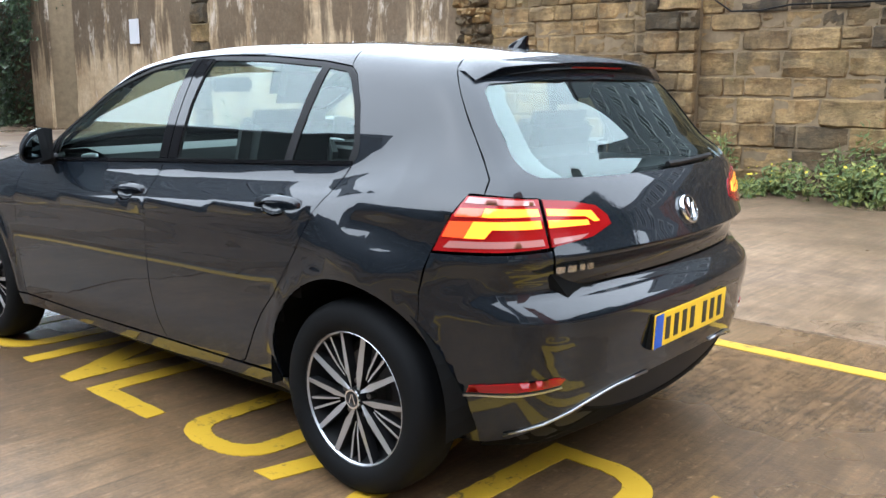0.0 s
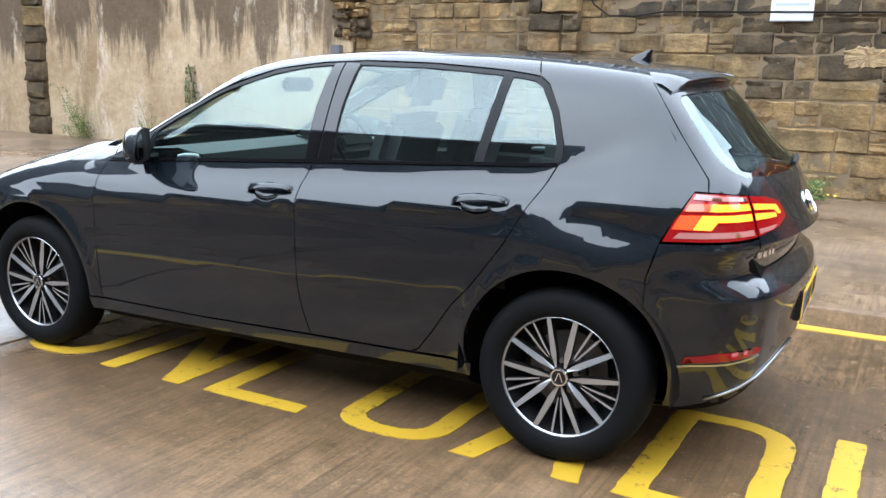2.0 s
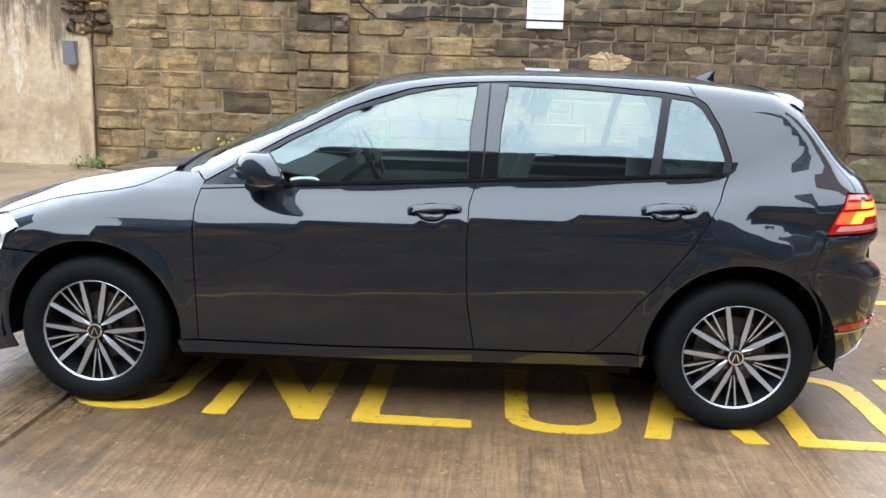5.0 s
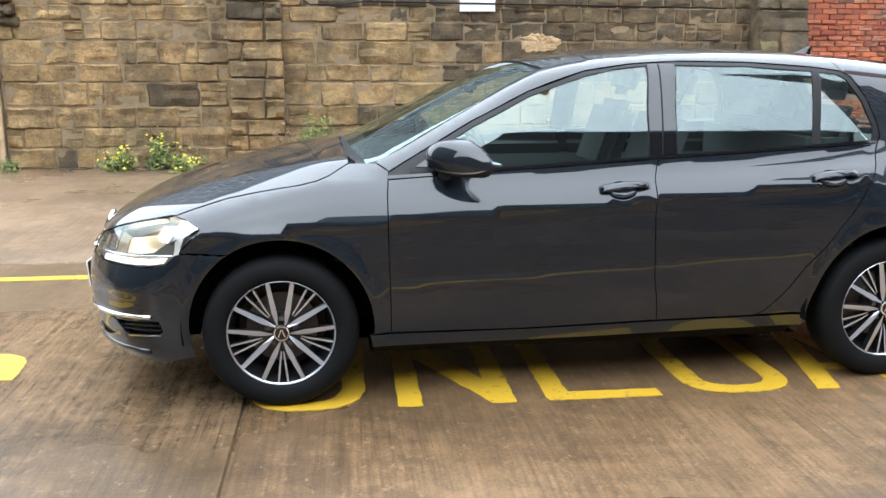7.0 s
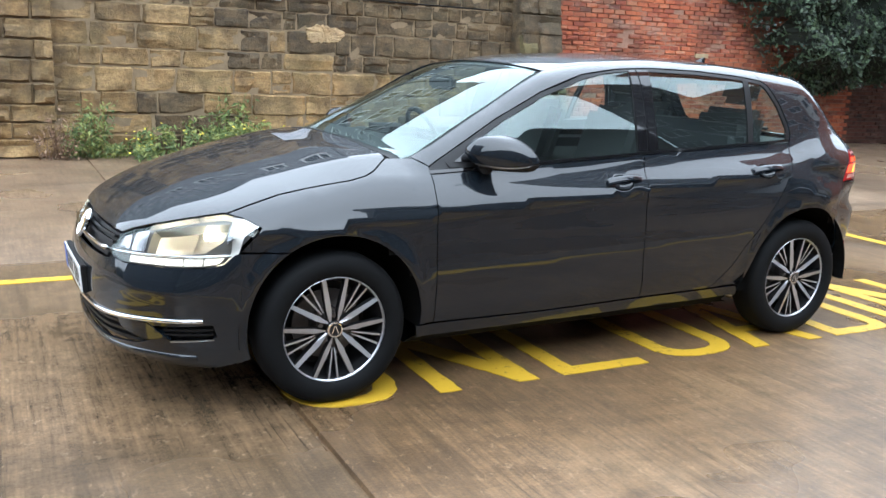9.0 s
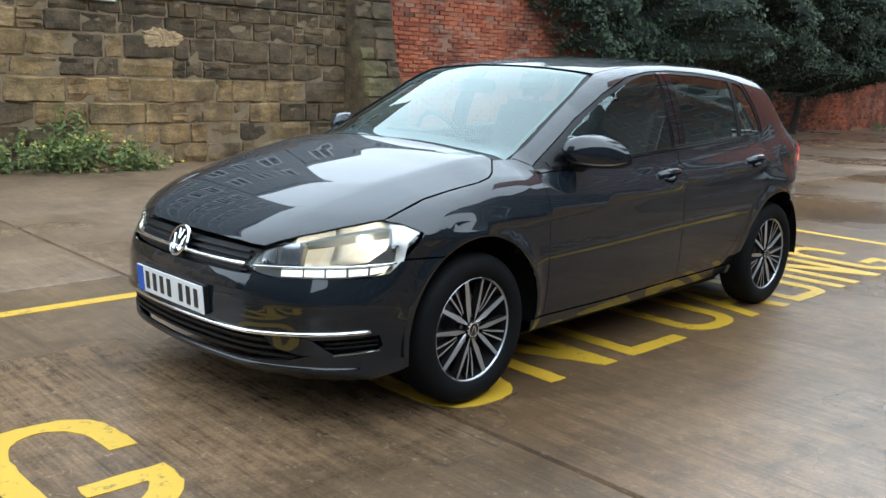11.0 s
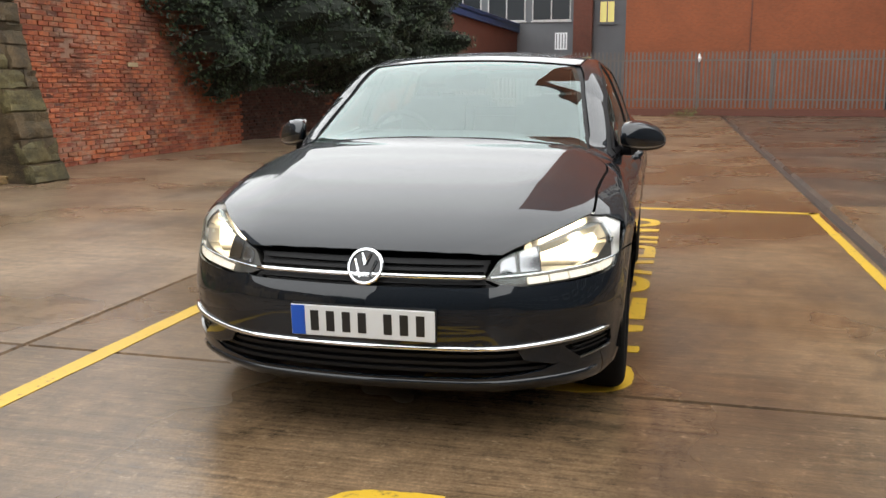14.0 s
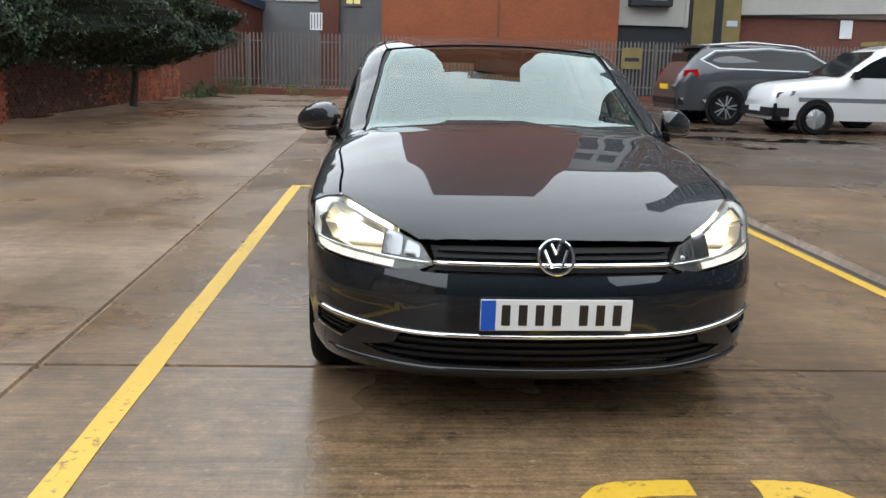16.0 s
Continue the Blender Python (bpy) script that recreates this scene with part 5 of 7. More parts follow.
MORTAR, BRICK_MORTAR = mortar("stone_mortar", (0.225, 0.165, 0.098)), mortar("brick_mortar", (0.29, 0.165, 0.115))
RENDERED = render_coat()
IVY = leafage("dark_ivy_leaf", (0.009, 0.019, 0.010), (0.021, 0.040, 0.017), (0.050, 0.080, 0.033), 0.5)
WEED = leafage("weed_leaf", (0.05, 0.085, 0.02), (0.11, 0.15, 0.035), (0.24, 0.25, 0.06), 0.55)
DARK_WEED = leafage("dark_weed_leaf", (0.025, 0.045, 0.014), (0.05, 0.08, 0.025), (0.10, 0.13, 0.045), 0.6)
DRY_WEED = leafage("dry_weed_leaf", (0.10, 0.055, 0.03), (0.19, 0.11, 0.06), (0.30, 0.20, 0.13), 0.7)
FLOWER = material("yellow_flower", (0.55, 0.45, 0.03), 0.6)
BARK = plain_rough("dark_bark", (0.035, 0.027, 0.02), 0.9, 0, 9.0, 0.6)
GALV = plain_rough("weathered_galvanised_steel", (0.17, 0.155, 0.145), 0.55, 0.35, 2.0, 0.3)
ORANGE = coursed("orange_brickwork", (0.27, 0.070, 0.023), (0.22, 0.08, 0.04))
DARK_BRICK = coursed("dark_brickwork", (0.15, 0.048, 0.03), (0.12, 0.06, 0.045))
WHITE_WALL = plain_rough("white_painted_wall", (0.39, 0.38, 0.35), 0.75, 0, 0.8, 0.22)
GREY_WALL = plain_rough("grey_cladding", (0.13, 0.14, 0.15), 0.6, 0, 0.7, 0.2)
NAVY = plain_rough("navy_paint", (0.010, 0.013, 0.018), 0.6)
BLUE = plain_rough("blue_fascia", (0.012, 0.05, 0.17), 0.45)
OCHRE = plain_rough("ochre_panel", (0.20, 0.155, 0.055), 0.6, 0, 1.5, 0.35)
PANE = material("dark_window_pane", (0.02, 0.024, 0.028), 0.25, spec=0.3)
LIT_PANE = material("lit_window", (0.5, 0.45, 0.15), 0.4, 0, 0, 0.03, (1.0, 0.85, 0.3), 0.7)
NOTICE = plain_rough("white_notice", (0.72, 0.73, 0.75), 0.5, 0, 3.0, 0.05)
PALE_INK = material("pale_print", (0.45, 0.52, 0.62), 0.6)
METER = plain_rough("grey_meter_box", (0.14, 0.14, 0.15), 0.5)
FRAME_WHITE = plain_rough("white_frame", (0.5, 0.5, 0.49), 0.5)

# ---- ground: one sheet, with its joints and the drain as real hollows ----
JOINT_X, SLAB_EDGE, DRAIN = -4.8, 4.71, 0.075


def lines(lo, hi, step, specials):
    out = set(np.round(np.arange(lo, hi + 1e-6, step), 3))
    for at, half in specials:
        out = {v for v in out if abs(v - at) > half * 2.2}
        out |= {round(at - half * 1.6, 4), round(at - half, 4), at, round(at + half, 4), round(at + half * 1.6, 4)}
    return sorted(out)


gx = [-300, -150, -80, -50] + lines(-34, 34, 0.8, [(JOINT_X, 0.010), (1.62, 0.007), (8.1, 0.009), (-11.3, 0.009)]) + [50, 80, 150, 300]
gy = [-300, -150, -80, -45, -30, -22] + lines(-16, 12, 0.6, [(SLAB_EDGE, 0.011), (DRAIN, 0.06), (-5.0, 0.009)]) + [18, 30, 60, 150, 300]
gm = bmesh.new()
grid = []
for x in gx:
    col = []
    for y in gy:
        skew = 0.020 * max(-12, min(x, 14)) * math.exp(-((y - SLAB_EDGE) / 1.1) ** 2)
        z = 0.0
        for at, deep in ((JOINT_X, 0.016), (8.1, 0.012), (-11.3, 0.012)):
            z -= deep if abs(x - at) < 0.012 else 0
        if abs(x - 1.62) < 0.008:
            z -= 0.010
        if abs(y - SLAB_EDGE) < 0.013:
            z -= 0.014
        if abs(y - DRAIN) < 0.062:
            z -= 0.055 if abs(y - DRAIN) < 0.01 else 0.040
        if abs(y + 5.0) < 0.010:
            z -= 0.012
        col.append(gm.verts.new((x, y + skew, z)))
    grid.append(col)
for a, b in zip(grid, grid[1:]):
    for k in range(len(gy) - 1):
        f = gm.faces.new((a[k], b[k], b[k + 1], a[k + 1]))
        f.material_index = 4 if DRAIN - 0.062 < gy[k] < DRAIN + 0.055 else 1 if gy[k] < DRAIN - 0.05 and a[0].co.x > 1.61 else 2 if gy[k] >= SLAB_EDGE - 0.01 else 3 if a[0].co.x < JOINT_X - 0.004 and gy[k] > -0.5 else 0
ground = mesh_object("ground", gm, (CONCRETE, OLD_CONCRETE, PALE_CONCRETE, DAMP_CONCRETE, SILT))
tagged(ground, "wet stained brown concrete car park with slab joints and a drain", "ground", kind="structure")


# ---- yellow markings: bay lines and one-metre capitals ----
def marking(name, outline, holes=(), label="worn yellow paint on wet concrete", m=None, group=""):
    ob = mesh_object(name, slab(outline, 0.0004, 0.0035, holes), YELLOW)
    if m is not None:
        ob.matrix_world = m
    return tagged(ob, label, "road marking", group)


def ragged(loop, amount=0.004, step=0.05):
    """Uneven, hand-painted edges."""
    out = []
    for (x0, y0), (x1, y1) in zip(loop, [*loop[1:], loop[0]]):
        n = max(1, int(math.hypot(x1 - x0, y1 - y0) / step))
        for k in range(n):
            x, y = x0 + (x1 - x0) * k / n, y0 + (y1 - y0) * k / n
            out.append((x + random.uniform(-amount, amount), y + random.uniform(-amount, amount)))
    return out


def eased(loop, turns=2):
    """Softens the shallow corners of a bend and keeps the square ones."""
    for _ in range(turns):
        out = []
        for k, b in enumerate(loop):
            a, c = Vector(loop[k - 1]), Vector(loop[(k + 1) % len(loop)])
            b = Vector(b)
            u, v = b - a, c - b
            if abs(u.angle_signed(v)) < radians(58) and min(u.length, v.length) < 0.2:
                cut = min(0.25, 0.04 / max(u.length, 0.001)), min(0.25, 0.04 / max(v.length, 0.001))
                out += [tuple(b - u * cut[0]), tuple(b + v * cut[1])]
            else:
                out.append(tuple(b))
        loop = out
    return loop


def strip(x0, y0, x1, y1, w):
    d = math.hypot(x1 - x0, y1 - y0)
    nx, ny = -(y1 - y0) / d * w / 2, (x1 - x0) / d * w / 2
    return [(x0 + nx, y0 + ny), (x0 - nx, y0 - ny), (x1 - nx, y1 - ny), (x1 + nx, y1 + ny)]


marking("bay_line", ragged(strip(-8.2, 4.11, 0.96, 4.205, 0.10), 0.003, 0.2), label="yellow line along the far side of the bay")
marking("bay_line", ragged(strip(0.89, 0.21, 0.91, 4.155, 0.10), 0.003, 0.2), label="yellow line across the end of the bay")
marking("bay_line", ragged(strip(-7.5, 0.20, 0.95, 0.27, 0.08), 0.003, 0.2), label="yellow line along the near side of the bay")

S = 0.10                                               # stroke of the capitals
W = 0.49


def ring_of(x0, y0, x1, y1, r):
    return rounded([(x0, y0), (x1, y0), (x1, y1), (x0, y1)], r, 7)


CAPITALS = {
    "U": ([(0, 1), (0, 0.22), (0.03, 0.11), (0.10, 0.03), (0.19, 0), (0.30, 0), (0.39, 0.03), (0.46, 0.11), (W, 0.22), (W, 1), (W - S, 1), (W - S, 0.24), (0.36, 0.14), (0.29, 0.095), (0.20, 0.095), (0.13, 0.14), (S, 0.24), (S, 1)], []),
    "N": ([(0, 0), (S, 0), (S, 0.68), (W - S, 0), (W, 0), (W, 1), (W - S, 1), (W - S, 0.32), (S, 1), (0, 1)], []),
    "L": ([(0, 0), (W, 0), (W, S * 0.95), (S, S * 0.95), (S, 1), (0, 1)], []),
    "O": (ring_of(0, 0, W, 1, 0.24), [ring_of(S, 0.095, W - S, 0.905, 0.16)]),
    "A": ([(0, 0), (S, 0), (0.155, 0.26), (W - 0.155, 0.26), (W - S, 0), (W, 0), (0.295, 1), (0.195, 1)], [[(0.175, 0.35), (W - 0.175, 0.35), (0.245, 0.78)]]),
    "D": ([(0, 0), (0.36, 0), (0.45, 0.03), (W, 0.13), (W, 0.80), (0.43, 0.93), (0.30, 1), (0, 1)], [[(S, 0.095), (0.37, 0.095), (W - S, 0.14), (W - S, 0.78), (0.35, 0.87), (0.27, 0.905), (S, 0.905)]]),
    "I": ([(0, 0), (S, 0), (S, 1), (0, 1)], []),
}


def capital_g():
    return [(W, 0.57), (W - S, 0.57), (W - S, 0.72), (0.36, 0.83), (0.29, 0.90), (0.20, 0.90), (0.13, 0.83), (S, 0.73), (S, 0.27), (0.13, 0.17), (0.20, 0.10), (0.29, 0.10), (0.36, 0.16), (W - S, 0.22), (W - S, 0.24), (0.195, 0.24), (0.195, 0.34), (W, 0.34),
            (W, 0.20), (0.46, 0.10), (0.39, 0.03), (0.30, 0), (0.19, 0), (0.09, 0.04), (0.02, 0.13), (0, 0.25), (0, 0.75), (0.03, 0.88), (0.10, 0.97), (0.19, 1), (0.31, 1), (0.41, 0.96), (0.47, 0.88), (W, 0.75)]


CAPITALS["G"] = (capital_g(), [])
for letter, x in (("N", -6.96), ("G", -6.35), ("U", -4.80), ("N", -4.178), ("L", -3.556), ("O", -2.932), ("A", -2.372), ("D", -1.768), ("I", -1.155), ("N", -0.93), ("G", -0.32)):
    outline, holes = CAPITALS[letter]
    ob = marking("painted_letter", ragged(eased(outline)), [ragged(eased(h)) for h in holes], "large worn yellow capital %s painted on the bay" % letter, pose(x, 1.69, 0) @ Matrix.Diagonal((1, 0.885, 1, 1)), "lettering on the bay")


# ---- shallow puddles on the far slabs ----
WATER = material("puddle_water", (0.018, 0.014, 0.010), 0.04, spec=0.5)


def puddle(x, y, rx, ry, seed):
    bm = bmesh.new()
    loop = []
    for k in range(44):
        a = k * math.tau / 44
        q = 1 + 0.45 * noise.fractal(Vector((math.cos(a) * 1.3, math.sin(a) * 1.3, seed)), 0.7, 2.0, 4)
        loop.append(bm.verts.new((x + rx * q * math.cos(a), y + ry * q * math.sin(a), 0.004)))
    bm.faces.new(loop)
    ob = mesh_object("water", bm, WATER)
    return tagged(ob, "shallow dark puddle on the wet concrete", "puddle", kind="structure")


for x, y, rx, ry, seed in ((9.0, -3.2, 0.45, 0.9, 3), (8.6, -5.0, 0.5, 1.1, 9), (11.3, -3.9, 0.6, 0.8, 5), (6.8, -3.1, 0.22, 0.35, 7), (12.9, -2.2, 0.4, 0.5, 13)):
    puddle(x, y, rx, ry, seed)

# ---- old walls along the far side ----
def rough_block(bevel=0.09, wobble=0.035, seed=0):
    """A unit block, x and z from 0 to 1, whose eroded face stands at y = 0 with worn, uneven edges."""
    r = random.Random(seed)
    bm = bmesh.new()
    us, vs = (0.0, bevel * 0.8, 0.3, 0.5, 0.7, 1 - bevel * 0.8, 1.0), (0.0, bevel * 1.5, 0.36, 0.66, 1 - bevel * 1.5, 1.0)
    net = []
    for i, u in enumerate(us):
        row = []
        for k, v in enumerate(vs):
            rim = i in (0, len(us) - 1) or k in (0, len(vs) - 1)
            layer = 0.30 * noise.noise(Vector((seed * 3.7, v * 5.5, u * 1.2)))
            lump = 0.34 * noise.fractal(Vector((u * 2.6 + seed * 7.1, v * 2.2, seed)), 0.8, 2.0, 3)
            y = 0.34 + r.uniform(-0.12, 0.10) if rim else layer + lump + r.uniform(-0.05, 0.05)
            du, dv = r.uniform(-wobble, wobble) * (0.4 if rim else 0.8), r.uniform(-wobble, wobble) * (0.55 if rim else 1.0)
            if rim and i in (0, len(us) - 1) and k in (0, len(vs) - 1):
                du, dv = (0.5 - u) * r.uniform(0.02, 0.10), (0.5 - v) * r.uniform(0.02, 0.16)
            row.append(bm.verts.new((u + du, max(y, -0.35), v + dv)))
        net.append(row)
    for a, b in zip(net, net[1:]):
        for k in range(len(vs) - 1):
            bm.faces.new((a[k], b[k], b[k + 1], a[k + 1]))
    edge = [row[0] for row in net] + net[-1][1:] + [row[-1] for row in net[-2::-1]] + net[0][-2:0:-1]
    rear = [bm.verts.new((v.co.x, 1.0, v.co.z)) for v in edge]
    for k in range(len(edge)):
        n = (k + 1) % len(edge)
        bm.faces.new((edge[k], rear[k], rear[n], edge[n]))
    bmesh.ops.recalc_face_normals(bm, faces=bm.faces[:])
    me = bpy.data.meshes.new("block")
    bm.to_mesh(me)
    bm.free()
    me.shade_smooth()
    me.set_sharp_from_angle(angle=radians(48))
    return me


def variants(mat, count, bevel=0.09, wobble=0.035, seed=0):
    out = []
    for k in range(count):
        me = rough_block(bevel, wobble, seed + k)
        me.materials.append(mat)
        out.append(me)
    return out


def lay(name, me, parent, x, y, z, sx, depth, sz):
    ob = new(name, me)
    ob.parent = parent
    ob.location, ob.scale = (x, y, z), (sx, depth, sz)
    return ob


def backing(name, lo, hi, mat, label):
    return tagged(mesh_object(name, boxed(lo, hi), mat), label, "wall", kind="structure")


rs = random.Random(11)
GOLD, SOOTY, MOSSY = variants(STONE, 28, 0.05, 0.042, 1), variants(STONE_BLACK, 10, 0.05, 0.042, 50), variants(STONE_MOSS, 8, 0.05, 0.04, 80)
WALL_TOP = 3.3
stone_wall = backing("wall_stone", (-8.66, 10.324, 0), (1.25, 10.75, WALL_TOP), MORTAR, "weathered golden sandstone wall in rough courses")


def rough_patch(x, z, rx, rz):
    """A lobed, uneven flake of stone standing slightly proud of the wall."""
    bm = bmesh.new()
    count = 40
    rings = []
    for k, (r, y) in enumerate(((0.30, 10.292), (0.62, 10.288), (0.88, 10.293), (1.0, 10.33))):
        rings.append([])
        for n in range(count):
            a = n * math.tau / count
            q = r * (0.86 + 0.16 * math.cos(2 * a) + 0.34 * noise.fractal(Vector((math.cos(a) * 1.9, math.sin(a) * 1.9, 5)), 0.8, 2.0, 3))
            rings[k].append(bm.verts.new((x + rx * q * math.cos(a), y + 0.016 * noise.noise(Vector((n * 0.7, k * 1.3, 2))), z + rz * q * math.sin(a))))
    bm.faces.new(rings[0])
    for p, q in zip(rings, rings[1:]):
        for n in range(count):
            o = (n + 1) % count
            bm.faces.new((p[n], q[n], q[o], p[o]))
    bmesh.ops.recalc_face_normals(bm, faces=bm.faces[:])
    return bm


def courses(rnd, top, lo=0.17, hi=0.27):
    z = 0.0
    while z < top - 0.05:
        h = min(rnd.uniform(lo, hi), top - z)
        yield z, h
        z += h


def stone_courses(rnd):
    """Deep courses at the foot of the wall, shallower ones above."""
    z = 0.0
    while z < WALL_TOP - 0.05:
        h = min(rnd.uniform(0.22, 0.32) if z < 1.5 else rnd.uniform(0.17, 0.25), WALL_TOP - z)
        yield z, h
        z += h


def sooted(x, z):
    """Smoke-blackened reaches of the wall, in drifts and not stone by stone."""
    drift = noise.fractal(Vector((x * 0.45, 3.0, z * 1.5)), 0.9, 2.0, 3)
    return drift + 0.16 * math.exp(-((x + 1.5) / 2.6) ** 2) + 0.74 * math.exp(-((x + 1.0) / 2.8) ** 2 - ((z - 1.75) / 0.65) ** 2) + 0.85 * math.exp(-((x - 1.3) / 1.5) ** 2) + 0.25 * (z > 2.3) + (0.40 * math.exp(-((x + 0.2) / 2.2) ** 2) if z > 1.1 else 0.0) > 0.56


def stone_at(x, z, w, h, parent, face, deep):
    me = rs.choice(SOOTY if sooted(x + w / 2, z + h / 2) else GOLD)
    lay("stone", me, parent, x + 0.004, face + rs.uniform(-0.020, 0.008), z + 0.004, w - 0.008, deep, h - 0.008)


for z, h in stone_courses(rs):
    x = -8.64
    while x < 1.2:
        w = rs.choice((rs.uniform(0.18, 0.34), rs.uniform(0.34, 0.56), rs.uniform(0.44, 0.74))) * (1.0 if z < 1.6 else 0.85)
        w = min(w, 1.24 - x)
        if 1.24 - (x + w) < 0.12:
            w = 1.24 - x
        if not (-5.78 < x and x + w < -5.12):
            if h > 0.21 and w < 0.40 and rs.random() < 0.30:      # two thin stones make up one course
                k = rs.uniform(0.4, 0.6)
                stone_at(x, z, w, h * k, stone_wall, 10.315, 0.07)
                stone_at(x, z + h * k, w, h * (1 - k), stone_wall, 10.315, 0.07)
            else:
                d = rs.uniform(-0.012, 0.012)
                stone_at(x, z + min(0.0, d), w, h + abs(d) * 0.6, stone_wall, 10.315, 0.075)
        x += w
part("pale_patch", rough_patch(-1.70, 1.60, 0.31, 0.17), PALE_STONE, stone_wall, "pale patch where the stone face has broken away")

pier = backing("wall_pier", (-5.77, 10.14, 0), (-5.13, 10.5, WALL_TOP), MORTAR, "sandstone pier with blackened upper blocks")
turn = 0
for z, h in courses(rs, WALL_TOP, 0.19, 0.27):
    cuts = [-5.80, rs.choice((-5.60, -5.33)) + rs.uniform(-0.03, 0.03), -5.10] if rs.random() < 0.75 else [-5.80, -5.10]
    for a, b in zip(cuts, cuts[1:]):
        me = rs.choice(SOOTY if z > 1.75 and rs.random() < 0.8 else GOLD)
        lay("stone", me, pier, a + 0.006, 10.095 + rs.uniform(-0.012, 0.012), z + 0.006, b - a - 0.012, 0.10, h - 0.012)

buttress = backing("wall_buttress", (1.27, 10.2, 0), (1.85, 10.7, WALL_TOP), MORTAR, "leaning sandstone buttress, black above and mossy below")
for z, h in courses(rs, WALL_TOP, 0.24, 0.36):
    out = 0.66 * max(0.0, 1 - z / 2.6) ** 1.25
    lean = math.atan2(out - 0.66 * max(0.0, 1 - (z + h) / 2.6) ** 1.25, h)
    mid = rs.choice((1.48, 1.62)) + rs.uniform(-0.04, 0.04)
    for a, b in (((1.20, mid), (mid, 1.90)) if rs.random() < 0.6 else ((1.20, 1.90),)):
        me = rs.choice(MOSSY + SOOTY[:3] if b > 1.7 and z < 1.7 else SOOTY + MOSSY[:3] + GOLD[:1] if z < 2.0 else SOOTY)
        st = lay("stone", me, buttress, a + 0.004, 10.10 - out + rs.uniform(-0.012, 0.012), z + 0.004, b - a - 0.008, 0.11, (h - 0.004) / math.cos(lean))
        st.rotation_euler = (-lean, 0, 0)
    part("core", boxed((1.215, 10.185 - out, z), (1.885, 10.4, z + h)), STONE_BLACK, buttress)
rubble_rnd = random.Random(77)
for k in range(9):
    x, w = rubble_rnd.uniform(0.35, 1.15), rubble_rnd.uniform(0.07, 0.20)
    stone = new("fallen_stone", rs.choice(GOLD[:6] + SOOTY[:3]))
    stone.matrix_world = pose(x, 10.05 - rubble_rnd.uniform(0.0, 0.32), 0, 0, 0, rubble_rnd.uniform(-30, 30)) @ Matrix.Diagonal((w * 1.4, w, w * 0.62, 1))
    tagged(stone, "broken piece of sandstone lying at the foot of the wall", "stone", "fallen stones by the buttress")

# rendered stretch
plaster = bmesh.new()
px, pz = np.linspace(-21.2, -8.66, 90), np.linspace(0, 3.3, 26)
face = [[plaster.verts.new((x, 10.285 + 0.035 * noise.fractal(Vector((x * 0.9, 0, z * 0.9)), 0.8, 2.0, 4) + 0.012 * noise.noise(Vector((x * 6, 3, z * 6))), z)) for z in pz] for x in px]
for a, b in zip(face, face[1:]):
    for k in range(len(pz) - 1):
        plaster.faces.new((a[k], b[k], b[k + 1], a[k + 1]))
rear = {}
for col, x in ((face[0], px[0]), (face[-1], px[-1])):
    low = [plaster.verts.new((x, 10.75, z)) for z in pz]
    for k in range(len(pz) - 1):
        plaster.faces.new((col[k], col[k + 1], low[k + 1], low[k]) if x < -15 else (col[k + 1], col[k], low[k], low[k + 1]))
    rear[x] = low
plaster.faces.new((face[0][-1], *[c[-1] for c in face[1:]], rear[px[-1]][-1], rear[px[0]][-1]))
render_wall = tagged(mesh_object("wall_render", plaster, RENDERED, 40), "beige cement-rendered wall, streaked and stained brown", "wall", kind="structure")
part("render_strip", boxed((-8.86, 10.22, 0), (-8.66, 10.33, 1.75), 0.012), RENDERED, render_wall)
for z, h in courses(rs, 3.2, 0.24, 0.40):
    lay("stone", rs.choice(SOOTY + GOLD[:4]), render_wall, -16.05 + rs.uniform(-0.03, 0.03), 10.20 + rs.uniform(-0.01, 0.01), z + 0.003, 0.52 + rs.uniform(-0.04, 0.04), 0.14, h - 0.004)
# broken stones above the render
broken = backing("wall_broken_edge", (-8.95, 10.30, 1.78), (-8.45, 10.5, 3.2), MORTAR, "broken edge of the stone wall beside the render")
for z, h in courses(rs, 1.35, 0.08, 0.15):
    x = -9.06 + rs.uniform(0.0, 0.16)
    while x < -8.55:
        w = rs.uniform(0.10, 0.26)
        st = lay("stone", rs.choice(SOOTY + GOLD[:8]), broken, x, 10.20 + rs.uniform(-0.03, 0.06), 1.8 + z, w, 0.17, h - 0.01)
        st.rotation_euler = (0, rs.uniform(-0.18, 0.18), 0)
        x += w + rs.uniform(0.0, 0.02)

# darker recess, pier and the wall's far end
# the recessed wall has a blotched, near-black colour
backing("wall_recess", (-22.5, 11.5, 0), (-21.2, 11.8, 3.3), plain_rough("near_black_wall", (0.020, 0.019, 0.013), 0.9, 0, 4.0, 0.6), "dark recessed wall between piers")
end_pier = backing("wall_end_pier", (-23.5, 10.3, 0), (-22.5, 11.0, 3.3), MORTAR, "pale sandstone gate pier")
part("render_coat", boxed((-23.53, 10.22, 0), (-22.47, 10.32, 3.3), 0.03), RENDERED, end_pier)
backing("wall_far_end", (-60, 10.6, 0), (-23.5, 11.0, 3.3), STONE_BLACK, "dark stone wall behind ivy")

